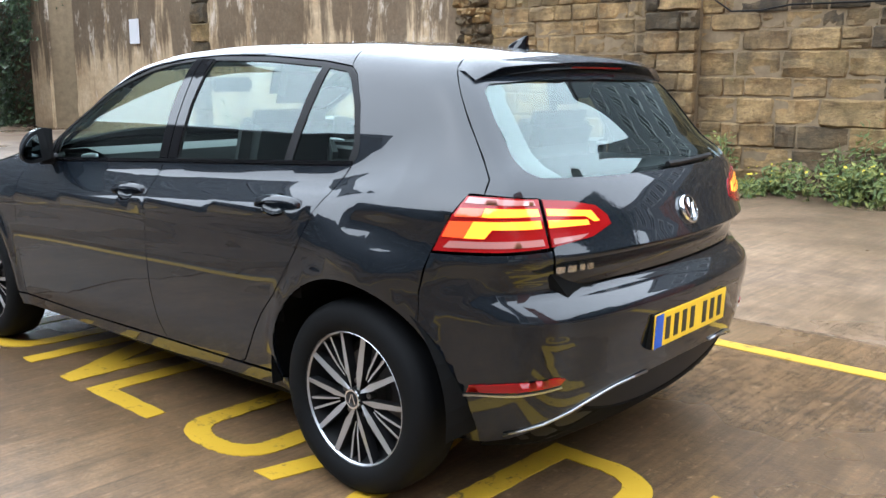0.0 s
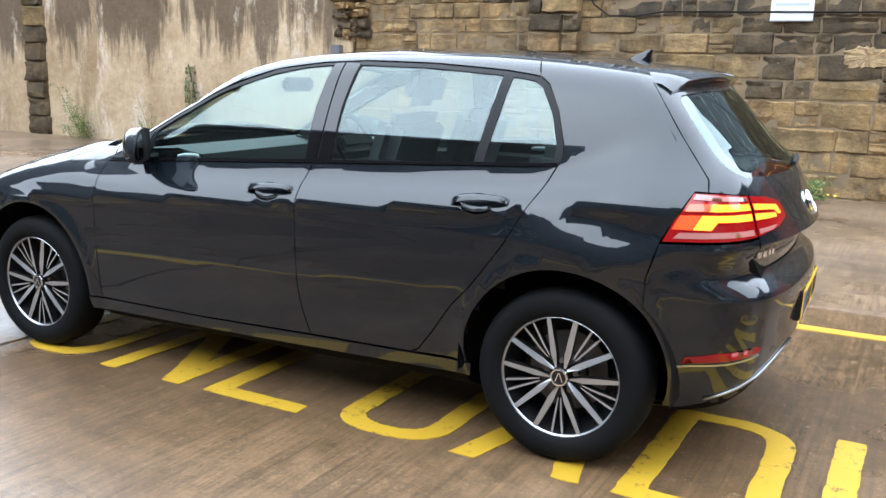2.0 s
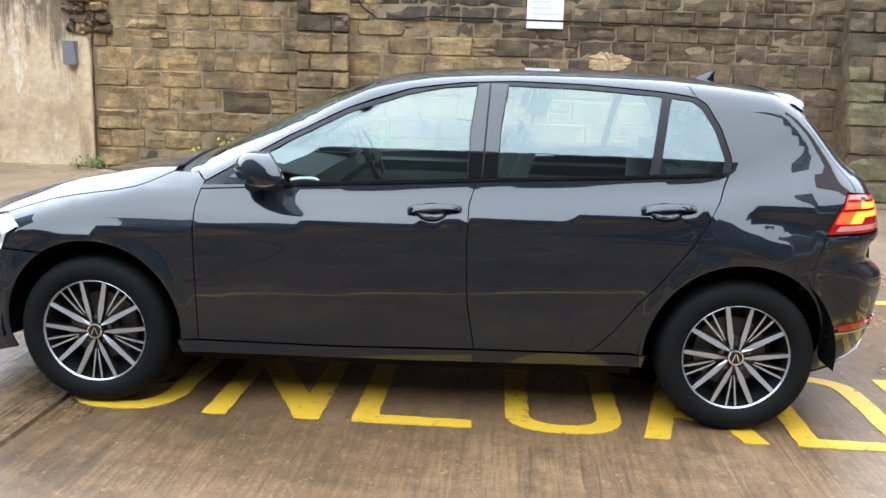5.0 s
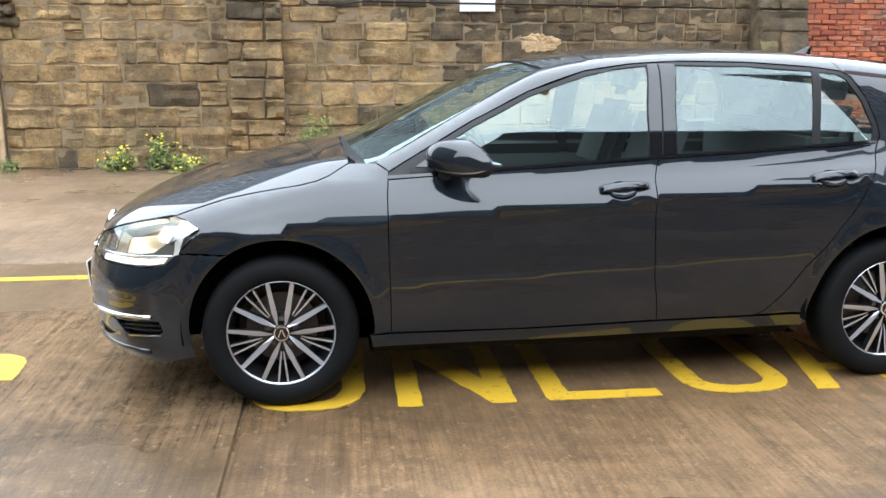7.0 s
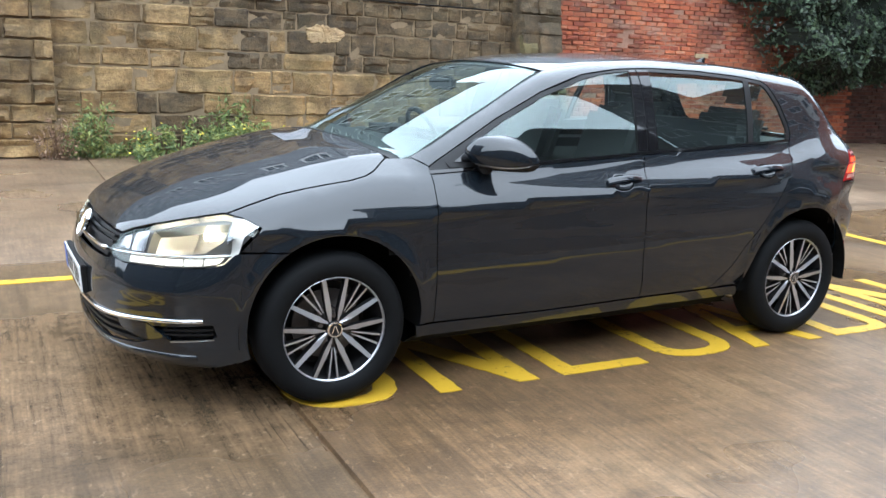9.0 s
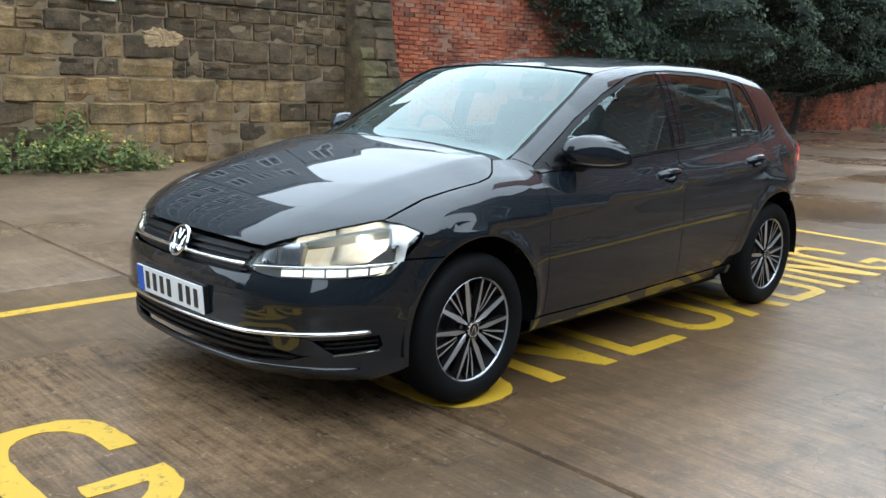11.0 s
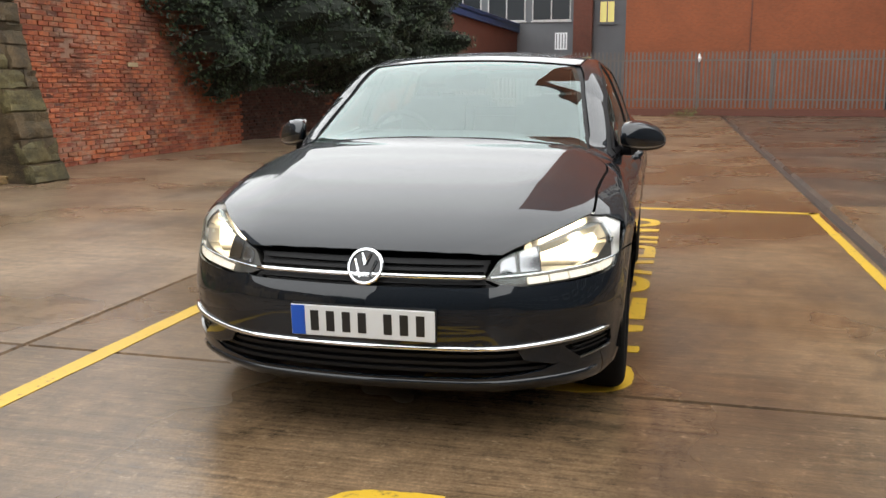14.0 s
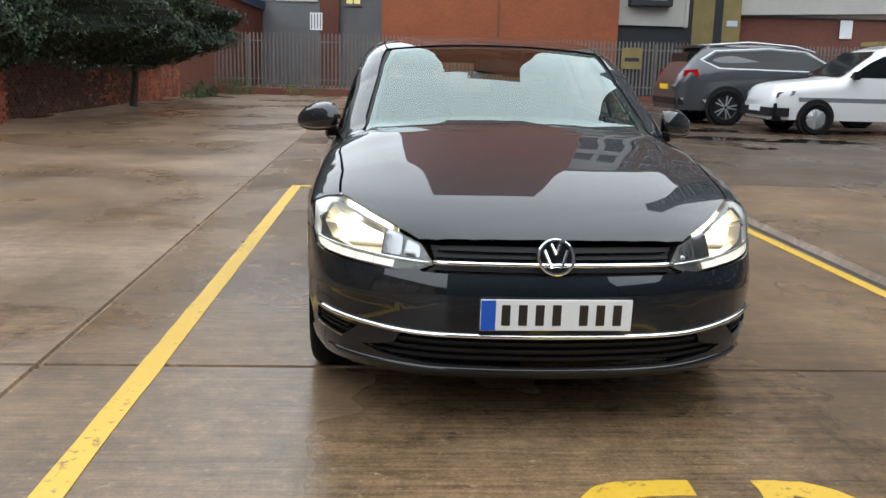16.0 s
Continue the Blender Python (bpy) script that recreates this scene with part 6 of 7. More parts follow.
# ---- red brick wall ----
STEP_X = 9.05
BRICKS = variants(BRICK, 10, 0.05, 0.035, 200)
brick_wall = backing("wall_brick", (1.86, 10.665, 0), (STEP_X, 11.45, 3.6), BRICK_MORTAR, "old red brick wall, patched and worn")
# mortar darkened too, for the shade under the ivy
set_back = backing("wall_brick_set_back", (STEP_X, 11.085, 0), (24.4, 11.45, 3.6), mortar("shaded_mortar", (0.085, 0.055, 0.042)), "brick wall set back under overhanging ivy, shade put into its dark colour")
rb = random.Random(5)
far = ([], []), ([], [])
made = 0
row = 0
z = 0.0
while z < 3.55:
    x = 1.88 - (0.1125 if row % 2 else 0)
    while x < 24.35:
        x0, x1 = max(x, 1.88), min(x + 0.215, 24.38)
        near = x1 < 5.2 and 0.30 < z < 1.95
        worn = rb.random() < 0.012
        hole = worn or math.hypot(x0 + 0.1 - 3.60, (z - 1.78) * 0.8) < 0.13
        if x1 - x0 > 0.04 and not hole:
            y = 10.650 + rb.uniform(-0.012, 0.008) + 0.012 * noise.noise(Vector((x * 1.3, z * 2.0, 4)))
            if near and made < 300:
                lay("brick", rb.choice(BRICKS), brick_wall, x0, y, z + 0.004, x1 - x0, 0.03, 0.068)
                made += 1
            else:
                # bricks coloured for the ivy's shade, thinning out from x = 14.5 to 19.5
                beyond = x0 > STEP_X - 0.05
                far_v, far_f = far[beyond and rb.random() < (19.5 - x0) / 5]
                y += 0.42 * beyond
                n = len(far_v)
                g = 0.005
                far_v += [(x0 + g, y, z + g), (x1 - g, y, z + g), (x1 - g, y, z + 0.069 - g), (x0 + g, y, z + 0.069 - g), (x0, y + 0.03, z), (x1, y + 0.03, z), (x1, y + 0.03, z + 0.069), (x0, y + 0.03, z + 0.069)]
                far_f += [(n, n + 1, n + 2, n + 3), (n, n + 4, n + 5, n + 1), (n + 1, n + 5, n + 6, n + 2), (n + 2, n + 6, n + 7, n + 3), (n + 3, n + 7, n + 4, n)]
        x += 0.225
    z += 0.075
    row += 1
for (vs, fs), mat, parent in zip(far, (BRICK, SHADED_BRICK), (brick_wall, set_back)):
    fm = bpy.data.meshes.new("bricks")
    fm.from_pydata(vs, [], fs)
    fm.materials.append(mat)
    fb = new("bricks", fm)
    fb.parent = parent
    fb["kind"] = "stuff"
part("pale_brick", boxed((5.13, 10.63, 1.545), (5.42, 10.67, 1.615), 0.004), plain_rough("pale_brick", (0.36, 0.28, 0.17), 0.8), brick_wall)

# ---- things on the walls ----
notice = thing("wall_notice", "white notice board fixed to the stone wall", "sign", pose(-2.80, 10.27, 2.02))
part("board", boxed((0, -0.012, 0), (0.47, 0.012, 0.66), 0.004), NOTICE, notice)
for k in range(6):
    part("print_bar", boxed((0.05, -0.0145, 0.16 + 0.075 * k), (0.42 - 0.06 * (k % 3), -0.0115, 0.19 + 0.075 * k)), PALE_INK, notice)
part("lower_frame", boxed((-0.005, -0.018, -0.012), (0.475, 0.014, 0.004), 0.003), FRAME_WHITE, notice)
far_notice = thing("wall_notice", "small white notice on the rendered wall", "sign", pose(-18.46, 10.22, 2.0))
part("board", boxed((0, -0.012, 0), (0.38, 0.012, 0.52), 0.004), NOTICE, far_notice)
meter = thing("meter_box", "small grey metal box on the rendered wall", "box", pose(-9.01, 10.24, 1.37))
part("case", boxed((0, -0.09, 0), (0.19, 0.03, 0.32), 0.01), METER, meter)
part("lid", boxed((0.012, -0.1, 0.20), (0.178, -0.088, 0.31), 0.006), METER, meter)
cable = [(-5.10 + 0.35 * k, 10.255, 2.14 - 0.06 * math.sin(math.pi * min(1, k / 3)) - 0.004 * k) for k in range(18)]
tagged(mesh_object("wall_cable", tube([(-5.12, 10.24, 2.75), (-5.06, 10.25, 2.40), (-4.95, 10.25, 2.22), *cable[1:]], 0.011, 6), BLACK_TRIM, 60), "black cable running along the stone wall", "cable")

# ---- plants ----
def leaves(name, spots, size, mat, parent, spread=0.5, seed=0, ratio=0.62):
    """Many small folded leaves at the places given (point, way out)."""
    r = random.Random(seed)
    verts, faces = [], []
    for p, out in spots:
        s = size * r.uniform(0.6, 1.4)
        n = (Vector(out) + Vector((r.uniform(-1, 1), r.uniform(-1, 1), r.uniform(-1, 1))) * spread).normalized()
        u = n.orthogonal().normalized()
        u.rotate(Matrix.Rotation(r.uniform(0, 6.28), 3, n))
        v = n.cross(u)
        p = Vector(p)
        k = len(verts)
        verts += [p - u * s * 0.5, p + v * s * ratio * 0.5 + n * s * 0.06, p + u * s * 0.6 - n * s * 0.10, p - v * s * ratio * 0.5 + n * s * 0.06]
        faces += [(k, k + 1, k + 2), (k, k + 2, k + 3)]
    me = bpy.data.meshes.new(name)
    me.from_pydata([tuple(v) for v in verts], [], faces)
    me.materials.append(mat)
    ob = new(name, me)
    ob.parent = parent
    return ob


def mass(lo, hi, count, thick, shape, seed):
    """Places for leaves in the outer layer of an uneven hanging mass; shape(x, z) is how far it stands out from the wall."""
    r = random.Random(seed)
    out = []
    while len(out) < count:
        x, z = r.uniform(lo[0], hi[0]), r.uniform(lo[2], hi[2])
        d = shape(x, z)
        if d <= 0.03:
            continue
        y = hi[1] - d + r.random() ** 2 * thick
        out.append(((x, y, z), (0.1 * r.uniform(-1, 1), -1.0, 0.45)))
    return out


def ivy_bulge(x, z):
    low = 1.00 + 0.26 * noise.noise(Vector((x * 0.6, 0, 3))) + 0.28 * noise.noise(Vector((x * 2.6, 5, 0))) + 0.25 * math.exp(-((x - 10.5) / 1.2) ** 2)
    low += 1.0 * max(0, 7.2 - x) + 0.22 * max(0, x - 17.5)
    d = min(1.0, max(0.0, (z - low) * 1.5))
    lump = 0.62 + 0.42 * noise.noise(Vector((x * 0.7, 1, z * 0.8))) + 0.30 * noise.noise(Vector((x * 2.1, 7, z * 2.1)))
    full = 0.35 + 1.15 * min(1.0, max(0.0, (x - 6.0) / 3.0)) * min(1.0, max(0.1, (22.5 - x) / 4.0))
    return d ** 0.6 * max(0.12, lump) * full * 2.1


ivy = thing("ivy", "large dark green ivy hanging over the brick wall", "ivy", pose(0, 0, 0))
# near-black sheet added behind the leaves, coloured as the shade inside the ivy
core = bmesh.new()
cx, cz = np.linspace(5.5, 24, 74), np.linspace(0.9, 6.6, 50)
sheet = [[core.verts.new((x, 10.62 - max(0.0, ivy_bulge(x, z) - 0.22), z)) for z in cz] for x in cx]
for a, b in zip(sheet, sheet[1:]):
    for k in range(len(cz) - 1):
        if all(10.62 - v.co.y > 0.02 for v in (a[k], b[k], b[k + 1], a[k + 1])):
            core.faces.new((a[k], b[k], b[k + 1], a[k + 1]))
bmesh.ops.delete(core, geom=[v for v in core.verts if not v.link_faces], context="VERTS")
part("shaded_core", core, plain_rough("ivy_core_shade", (0.008, 0.012, 0.007), 0.9), ivy)
leaves("foliage", mass((5.2, 0, 0.9), (24.5, 10.62, 6.6), 80000, 0.34, ivy_bulge, 3), 0.08, IVY, ivy, 0.75, 4)["kind"] = "stuff"


def far_bulge(x, z):
    lump = 0.6 + 0.5 * noise.noise(Vector((x * 0.8, 11, z * 0.8))) + 0.3 * noise.noise(Vector((x * 2.3, 17, z * 2.3)))
    edge = min(1.0, max(0.0, (-23.4 - x + 0.5 * noise.noise(Vector((1, 2, z * 1.4))) + (0.9 if z > 2.1 else 0)) * 1.4))
    return max(0.0, lump) * 0.9 * edge


climber = thing("ivy", "green ivy covering the far end of the stone wall", "ivy", pose(0, 0, 0))
leaves("foliage", mass((-33, 0, 0), (-22.5, 10.6, 4.2), 9000, 0.3, far_bulge, 6), 0.13, leafage("mid_green_ivy", (0.02, 0.045, 0.018), (0.045, 0.08, 0.03), (0.09, 0.13, 0.055)), climber, 0.7, 7)["kind"] = "stuff"


def bush(name, label, x0, x1, y, h, count, seed, flowers=0, depth=0.5, size=0.07, leaf=None):
    r = random.Random(seed)
    root = thing(name, label, "plant", pose((x0 + x1) / 2, y, 0))
    spots, tops, stems = [], [], []
    half = (x1 - x0) / 2
    for k in range(max(14, int(half * 26))):
        bx, by = r.uniform(-half, half), r.uniform(-depth * 0.5, depth * 0.5)
        tall = h * (1 - 0.65 * (abs(bx) / half) ** 2) * r.uniform(0.45, 1.05)
        lean = Vector((r.uniform(-0.35, 0.35), r.uniform(-0.4, 0.15), 1))
        tip = Vector((bx, by, 0)) + lean * tall
        stems.append((Vector((bx * 0.85, by * 0.8 + 0.05, 0)), tip))
        for j in range(max(6, count // max(14, int(half * 26)))):
            t = r.random() ** 0.7
            p = stems[-1][0].lerp(tip, t) + Vector((r.gauss(0, 0.06), r.gauss(0, 0.06), r.gauss(0, 0.03)))
            p.z = max(p.z, 0.015)
            spots.append((p, (p.x * 0.4, -0.7, 0.8)))
        tops.append(tip)
    leaves("foliage", spots, size, leaf or WEED, root, 0.9, seed + 1, 0.42)["kind"] = "stuff"
    st = bmesh.new()
    for a, b in stems:
        t = tube([a, a.lerp(b, 0.5) + Vector((0.01, 0, 0)), b], [0.006, 0.005, 0.003], 4)
        merge(st, t)
    part("stem_growth", st, leaf or WEED, root)["kind"] = "stuff"
    if flowers:
        leaves("blossom", [(r.choice(tops) + Vector((r.gauss(0, 0.07), r.gauss(0, 0.07), r.gauss(0, 0.05))), (0, -0.6, 1)) for _ in range(flowers)], 0.035, FLOWER, root, 0.8, seed + 2, 0.9)["kind"] = "stuff"
    return root


bush("weed_clump", "yellow-flowered green weeds at the foot of the stone wall", -7.42, -6.30, 10.02, 0.40, 700, 21, 150)
bush("weed_clump", "tall pale green weeds growing against the stone wall", -4.45, -1.95, 9.92, 0.50, 2300, 22, 60, 0.7)
bush("weed_clump", "tall thin green weed against the stone wall", -3.35, -2.85, 10.12, 0.95, 420, 23, 0, 0.2)
bush("weed_clump", "small green weeds beside the sandstone pier", -5.05, -4.72, 10.12, 0.45, 160, 24, 0, 0.2)
bush("weed_clump", "low weeds at the foot of the rendered wall", -12.6, -10.9, 10.15, 0.17, 420, 25, 0, 0.3, 0.05)
bush("weed_clump", "small weeds by the corner of the rendered wall", -8.95, -8.40, 10.15, 0.14, 160, 26, 0, 0.25, 0.05)
bush("weed_clump", "tall bushy weed against the rendered wall", -14.75, -14.30, 10.10, 1.0, 520, 31, 0, 0.25, 0.05)
bush("weed_clump", "thin weed against the rendered wall", -12.95, -12.70, 10.15, 0.75, 150, 32, 0, 0.12, 0.04)
bush("weed_clump", "tall dark green weed beside the sandstone pier", -4.95, -4.45, 10.02, 0.72, 520, 33, 0, 0.25, 0.06)
bush("weed_clump", "withered brown weed in front of the sandstone pier", -5.42, -4.98, 9.90, 0.60, 260, 34, 0, 0.15, 0.05, DRY_WEED)
bush("weed_clump", "weeds growing through the palisade fence", 27.2, 28.1, 7.0, 0.75, 400, 27, 0, 1.6)
bush("weed_clump", "weeds below the fence", 27.5, 28.05, 1.5, 0.35, 160, 28, 0, 1.0)


def vine_bulge(x, z):
    w = 0.20 + 0.10 * noise.noise(Vector((0, 4, z * 2.5)))
    w *= 1.1 - 0.9 * (z / 1.4) ** 3
    mid = -11.72 - 0.16 * z + 0.12 * noise.noise(Vector((9, 0, z * 1.7)))
    return 0.14 * max(0.0, 1 - ((x - mid) / w) ** 2) if z < 1.35 else 0.0


part("trunk", tube([(16.45, 10.42, 0), (16.5, 10.36, 0.6), (16.42, 10.30, 1.2), (16.6, 10.1, 2.0)], [0.11, 0.09, 0.08, 0.06], 8), BARK, ivy, "dark woody ivy stem", 60)
bush("weed_clump", "dark green weeds at the foot of the brick wall", 21.5, 25.5, 10.15, 0.55, 1100, 35, 0, 0.6, 0.09, DARK_WEED)
bush("weed_clump", "dark green weeds in the corner of the fence", 26.2, 27.9, 9.6, 0.75, 700, 36, 0, 1.2, 0.09, DARK_WEED)
vine = thing("climbing_plant", "green climbing plant on the rendered wall", "plant", pose(0, 0, 0))
leaves("foliage", mass((-12.5, 0, 0), (-11.1, 10.28, 1.4), 420, 0.1, vine_bulge, 8), 0.055, leafage("dull_green_leaf", (0.05, 0.06, 0.02), (0.10, 0.115, 0.035), (0.17, 0.17, 0.06)), vine, 0.8, 9)["kind"] = "stuff"
part("stem", tube([(-11.66, 10.22, 0), (-11.75, 10.22, 0.5), (-11.85, 10.23, 1.0), (-11.95, 10.23, 1.35)], 0.012, 5), BARK, vine)

# ---- palisade fence across the far end ----
fence = thing("palisade_fence", "weathered grey steel palisade fence on a low brick plinth", "fence", pose(28.3, 0, 0), kind="structure")
part("plinth", boxed((-0.12, -16, 0), (0.14, 10.9, 0.26), 0.01), DARK_BRICK, fence)
for z in (0.62, 2.12):
    part("rail", boxed((0.02, -16, z - 0.025), (0.07, 10.8, z + 0.025), 0.004), GALV, fence)
pale = bmesh.new()
prof = [(-0.034, 0.0), (-0.022, -0.018), (0.0, -0.010), (0.022, -0.018), (0.034, 0.0)]
low = [pale.verts.new((x, y, 0.30)) for y, x in prof]
high = [pale.verts.new((x, y, 2.36)) for y, x in prof]
tips = [pale.verts.new((x, y * 0.55, 2.46 - (0.05 if abs(y) < 0.005 else 0))) for y, x in prof]
for a, b in ((low, high), (high, tips)):
    for k in range(4):
        pale.faces.new((a[k], a[k + 1], b[k + 1], b[k]))
first = part("pale", pale, GALV, fence)
first.location = (0, -15.9, 0)
y = -15.9 + 0.155
while y < 10.75:
    o = new("pale", first.data)
    o.parent = fence
    o.location = (random.uniform(-0.006, 0.006), y, random.uniform(-0.012, 0.012))
    y += 0.155
for k in range(10):
    part("fence_post", boxed((0.07, -15.5 + 2.75 * k, 0), (0.14, -15.45 + 2.75 * k + 0.03, 2.35), 0.004), GALV, fence)
scrap = tagged(mesh_object("plastic_scrap", tube([(28.25, 1.02, 2.05), (28.24, 1.00, 2.20), (28.25, 1.03, 2.38)], [0.02, 0.07, 0.015], 6), NOTICE), "white plastic scrap caught on the fence", "litter")
fs = thing("fence_sign", "faded yellow sign on the fence", "sign", pose(28.2, -6.6, 1.35))
part("board", boxed((-0.01, 0, 0), (0.01, 0.85, 0.85), 0.004), OCHRE, fs)
part("print_bar", boxed((-0.014, 0.12, 0.30), (-0.009, 0.72, 0.45)), NAVY, fs)


# ---- buildings round about ----
def building(name, label, lo, hi, mat, openings=(), roof=0.35, roof_mat=None):
    """A block with a parapet; openings: (face, along, z, width, height, pane, frame) cut as framed windows set into the wall."""
    root = thing(name, label, "building", pose(0, 0, 0))
    part("wall", boxed(lo, hi), mat, root)
    part("roof", boxed((lo[0] - 0.15, lo[1] - 0.15, hi[2]), (hi[0] + 0.15, hi[1] + 0.15, hi[2] + roof), 0.02), roof_mat or GREY_WALL, root)
    for face, along, z, w, h, pane, frame in openings:
        if face in ("-x", "+x"):
            x = lo[0] if face == "-x" else hi[0]
            s = -1 if face == "-x" else 1
            a, b = sorted((x - s * 0.02, x + s * 0.05))
            win = part("window", ring_box((a, along, z), (b, along + w, z + h), 0, 0.07), frame, root)
            a, b = sorted((x - s * 0.01, x + s * 0.02))
            part("pane", boxed((a, along + 0.06, z + 0.06), (b, along + w - 0.06, z + h - 0.06)), pane, win)
            a, b = sorted((x, x + s * 0.12))
            part("sill", boxed((a, along - 0.06, z - 0.08), (b, along + w + 0.06, z)), frame, win)
        else:
            y = lo[1] if face == "-y" else hi[1]
            s = -1 if face == "-y" else 1
            a, b = sorted((y - s * 0.02, y + s * 0.05))
            win = part("window", ring_box((along, a, z), (along + w, b, z + h), 1, 0.07), frame, root)
            a, b = sorted((y - s * 0.01, y + s * 0.02))
            part("pane", boxed((along + 0.06, a, z + 0.06), (along + w - 0.06, b, z + h - 0.06)), pane, win)
            a, b = sorted((y, y + s * 0.12))
            part("sill", boxed((along - 0.06, a, z - 0.08), (along + w + 0.06, b, z)), frame, win)
    return root


def ring_box(lo, hi, axis, t):
    """A rectangular frame: four bars and one mullion."""
    bm = bmesh.new()
    u = 1 - axis
    for a0, a1, z0, z1 in ((lo[u], hi[u], lo[2], lo[2] + t), (lo[u], hi[u], hi[2] - t, hi[2]), (lo[u], lo[u] + t, lo[2] + t, hi[2] - t), (hi[u] - t, hi[u], lo[2] + t, hi[2] - t),
                           ((lo[u] + hi[u]) / 2 - t / 2, (lo[u] + hi[u]) / 2 + t / 2, lo[2] + t, hi[2] - t)):
        p, q = [0, 0, z0], [0, 0, z1]
        p[axis], q[axis] = lo[axis], hi[axis]
        p[u], q[u] = a0, a1
        box(bm, p, q)
    return bm


def rows_of(face, start, step, n, z0, dz, floors, w, h, frame=None, pane=None):
    return [(face, start + step * k, z0 + dz * j, w, h, pane or PANE, frame or FRAME_WHITE) for j in range(floors) for k in range(n)]


tower = building("tower_block", "tall orange-brown brick tower block with a blank end wall", (31.2, -6.25, 0), (45, 4.05, 45), ORANGE, rows_of("+x", -5, 2.6, 4, 2, 3, 2, 1.5, 1.4))
part("wall_joint", boxed((31.17, -1.03, 0), (31.21, -0.97, 45)), DARK_BRICK, tower)
white_house = building("apartment_building", "white-rendered apartment building with dark ground floor and bay windows", (31.6, -9.45, 3.25), (44, -6.28, 26), WHITE_WALL,
                       rows_of("-x", -9.0, 1.5, 2, 9.5, 3.0, 5, 1.1, 1.7, NAVY))
part("ground_floor", boxed((31.8, -9.45, 0), (44, -6.28, 3.25)), NAVY, white_house)
for z in (4.05, 7.1):
    bay = part("bay_window", boxed((31.0, -8.55, z), (31.7, -6.72, z + 2.3), 0.03), NAVY, white_house)
    part("pane", boxed((30.97, -8.25, z + 0.75), (31.02, -7.25, z + 2.1)), material("reflecting_pane", (0.25, 0.33, 0.33), 0.1), bay)
    part("lower_panel", boxed((30.97, -8.25, z + 0.25), (31.02, -7.25, z + 0.6)), WHITE_WALL, bay)
part("downpipe", tube([(31.5, -9.3, 3.2), (31.5, -9.3, 12)], 0.06, 8), WHITE_WALL, white_house)
hoarding = thing("hoarding", "ochre and black painted entrance panels", "hoarding", pose(33.2, -12.4, 0))
for y0, y1, mat in ((0.0, 0.85, OCHRE), (0.85, 1.25, NAVY), (1.25, 2.25, OCHRE), (2.25, 2.9, NAVY)):
    part("panel", boxed((0, y0, 0), (0.2, y1, 7.5), 0.01), mat, hoarding)
part("pale_label", boxed((-0.02, 0.15, 3.4), (0.0, 0.65, 3.65)), PALE_INK, hoarding)
low_block = building("low_building", "low brick building with a white sloping fascia", (34, -34, 0), (44, -12.5, 3.9), DARK_BRICK, (), 0.1)
fascia = bmesh.new()
q = [fascia.verts.new(v) for v in ((33.6, -12.5, 3.95), (33.6, -34, 4.6), (33.6, -34, 8.5), (33.6, -12.5, 8.5), (34.6, -12.5, 3.95), (34.6, -34, 4.6), (34.6, -34, 8.5), (34.6, -12.5, 8.5))]
for f in ((0, 1, 2, 3), (4, 7, 6, 5), (0, 4, 5, 1), (3, 2, 6, 7), (0, 3, 7, 4), (1, 5, 6, 2)):
    fascia.faces.new([q[k] for k in f])
part("fascia", fascia, WHITE_WALL, low_block)
poster = thing("wall_notice", "white notice on the low brick building", "sign", pose(33.93, -18.05, 3.0))
part("board", boxed((-0.02, 0, 0), (0.02, 0.6, 0.85), 0.005), NOTICE, poster)
workshop = building("workshop", "long dark brick workshop with a blue fascia", (25, 11.4, 0), (50, 17, 4.5), DARK_BRICK, (), 0.1)
part("blue_fascia", boxed((24.9, 11.25, 4.25), (50.1, 11.4, 4.75)), BLUE, workshop)
office = building("office_block", "grey office block with bands of windows, some of them lit", (46, 2.6, 0), (58, 19, 15), GREY_WALL,
                  rows_of("-x", 8.2, 2.7, 4, 4.9, 3.1, 3, 2.3, 1.5, FRAME_WHITE) + [("-x", 5.6, 4.7, 0.95, 1.3, LIT_PANE, GREY_WALL), ("-x", 5.7, 7.0, 1.1, 1.6, LIT_PANE, GREY_WALL)])
part("brick_pier", boxed((45.6, 6.9, 0), (46, 8.0, 15)), DARK_BRICK, office)
gate_sign = thing("yard_sign", "white striped sign behind the fence", "sign", pose(33, 6.75, 2.75))
part("board", boxed((0, 0, 0), (0.03, 0.55, 0.75)), NOTICE, gate_sign)
part("post", boxed((0.03, 0.25, -2.75), (0.08, 0.30, 0.5)), GALV, gate_sign)
for k in range(4):
    part("stripe", boxed((-0.005, 0.06 + 0.13 * k, 0.05), (0.0, 0.11 + 0.13 * k, 0.7)), GREY_WALL, gate_sign)
flats = building("apartment_building", "dark apartment building with a grid of windows beyond the wall", (-16, 24, 0), (2.0, 36, 18.4), GREY_WALL, rows_of("-y", -15, 1.55, 11, 4.0, 2.2, 6, 0.85, 1.15))
flats_link = building("apartment_building", "middle dark part of the flats beyond the wall", (2.2, 24.2, 0), (7.3, 36, 13.6), GREY_WALL, rows_of("-y", 2.6, 1.55, 3, 4.0, 2.2, 4, 0.85, 1.15))
flats_wing = building("apartment_building", "lower dark wing of the flats beyond the wall", (7.5, 24.4, 0), (24, 36, 10.6), GREY_WALL, rows_of("-y", 8.2, 1.6, 10, 3.6, 2.6, 3, 0.9, 1.5))
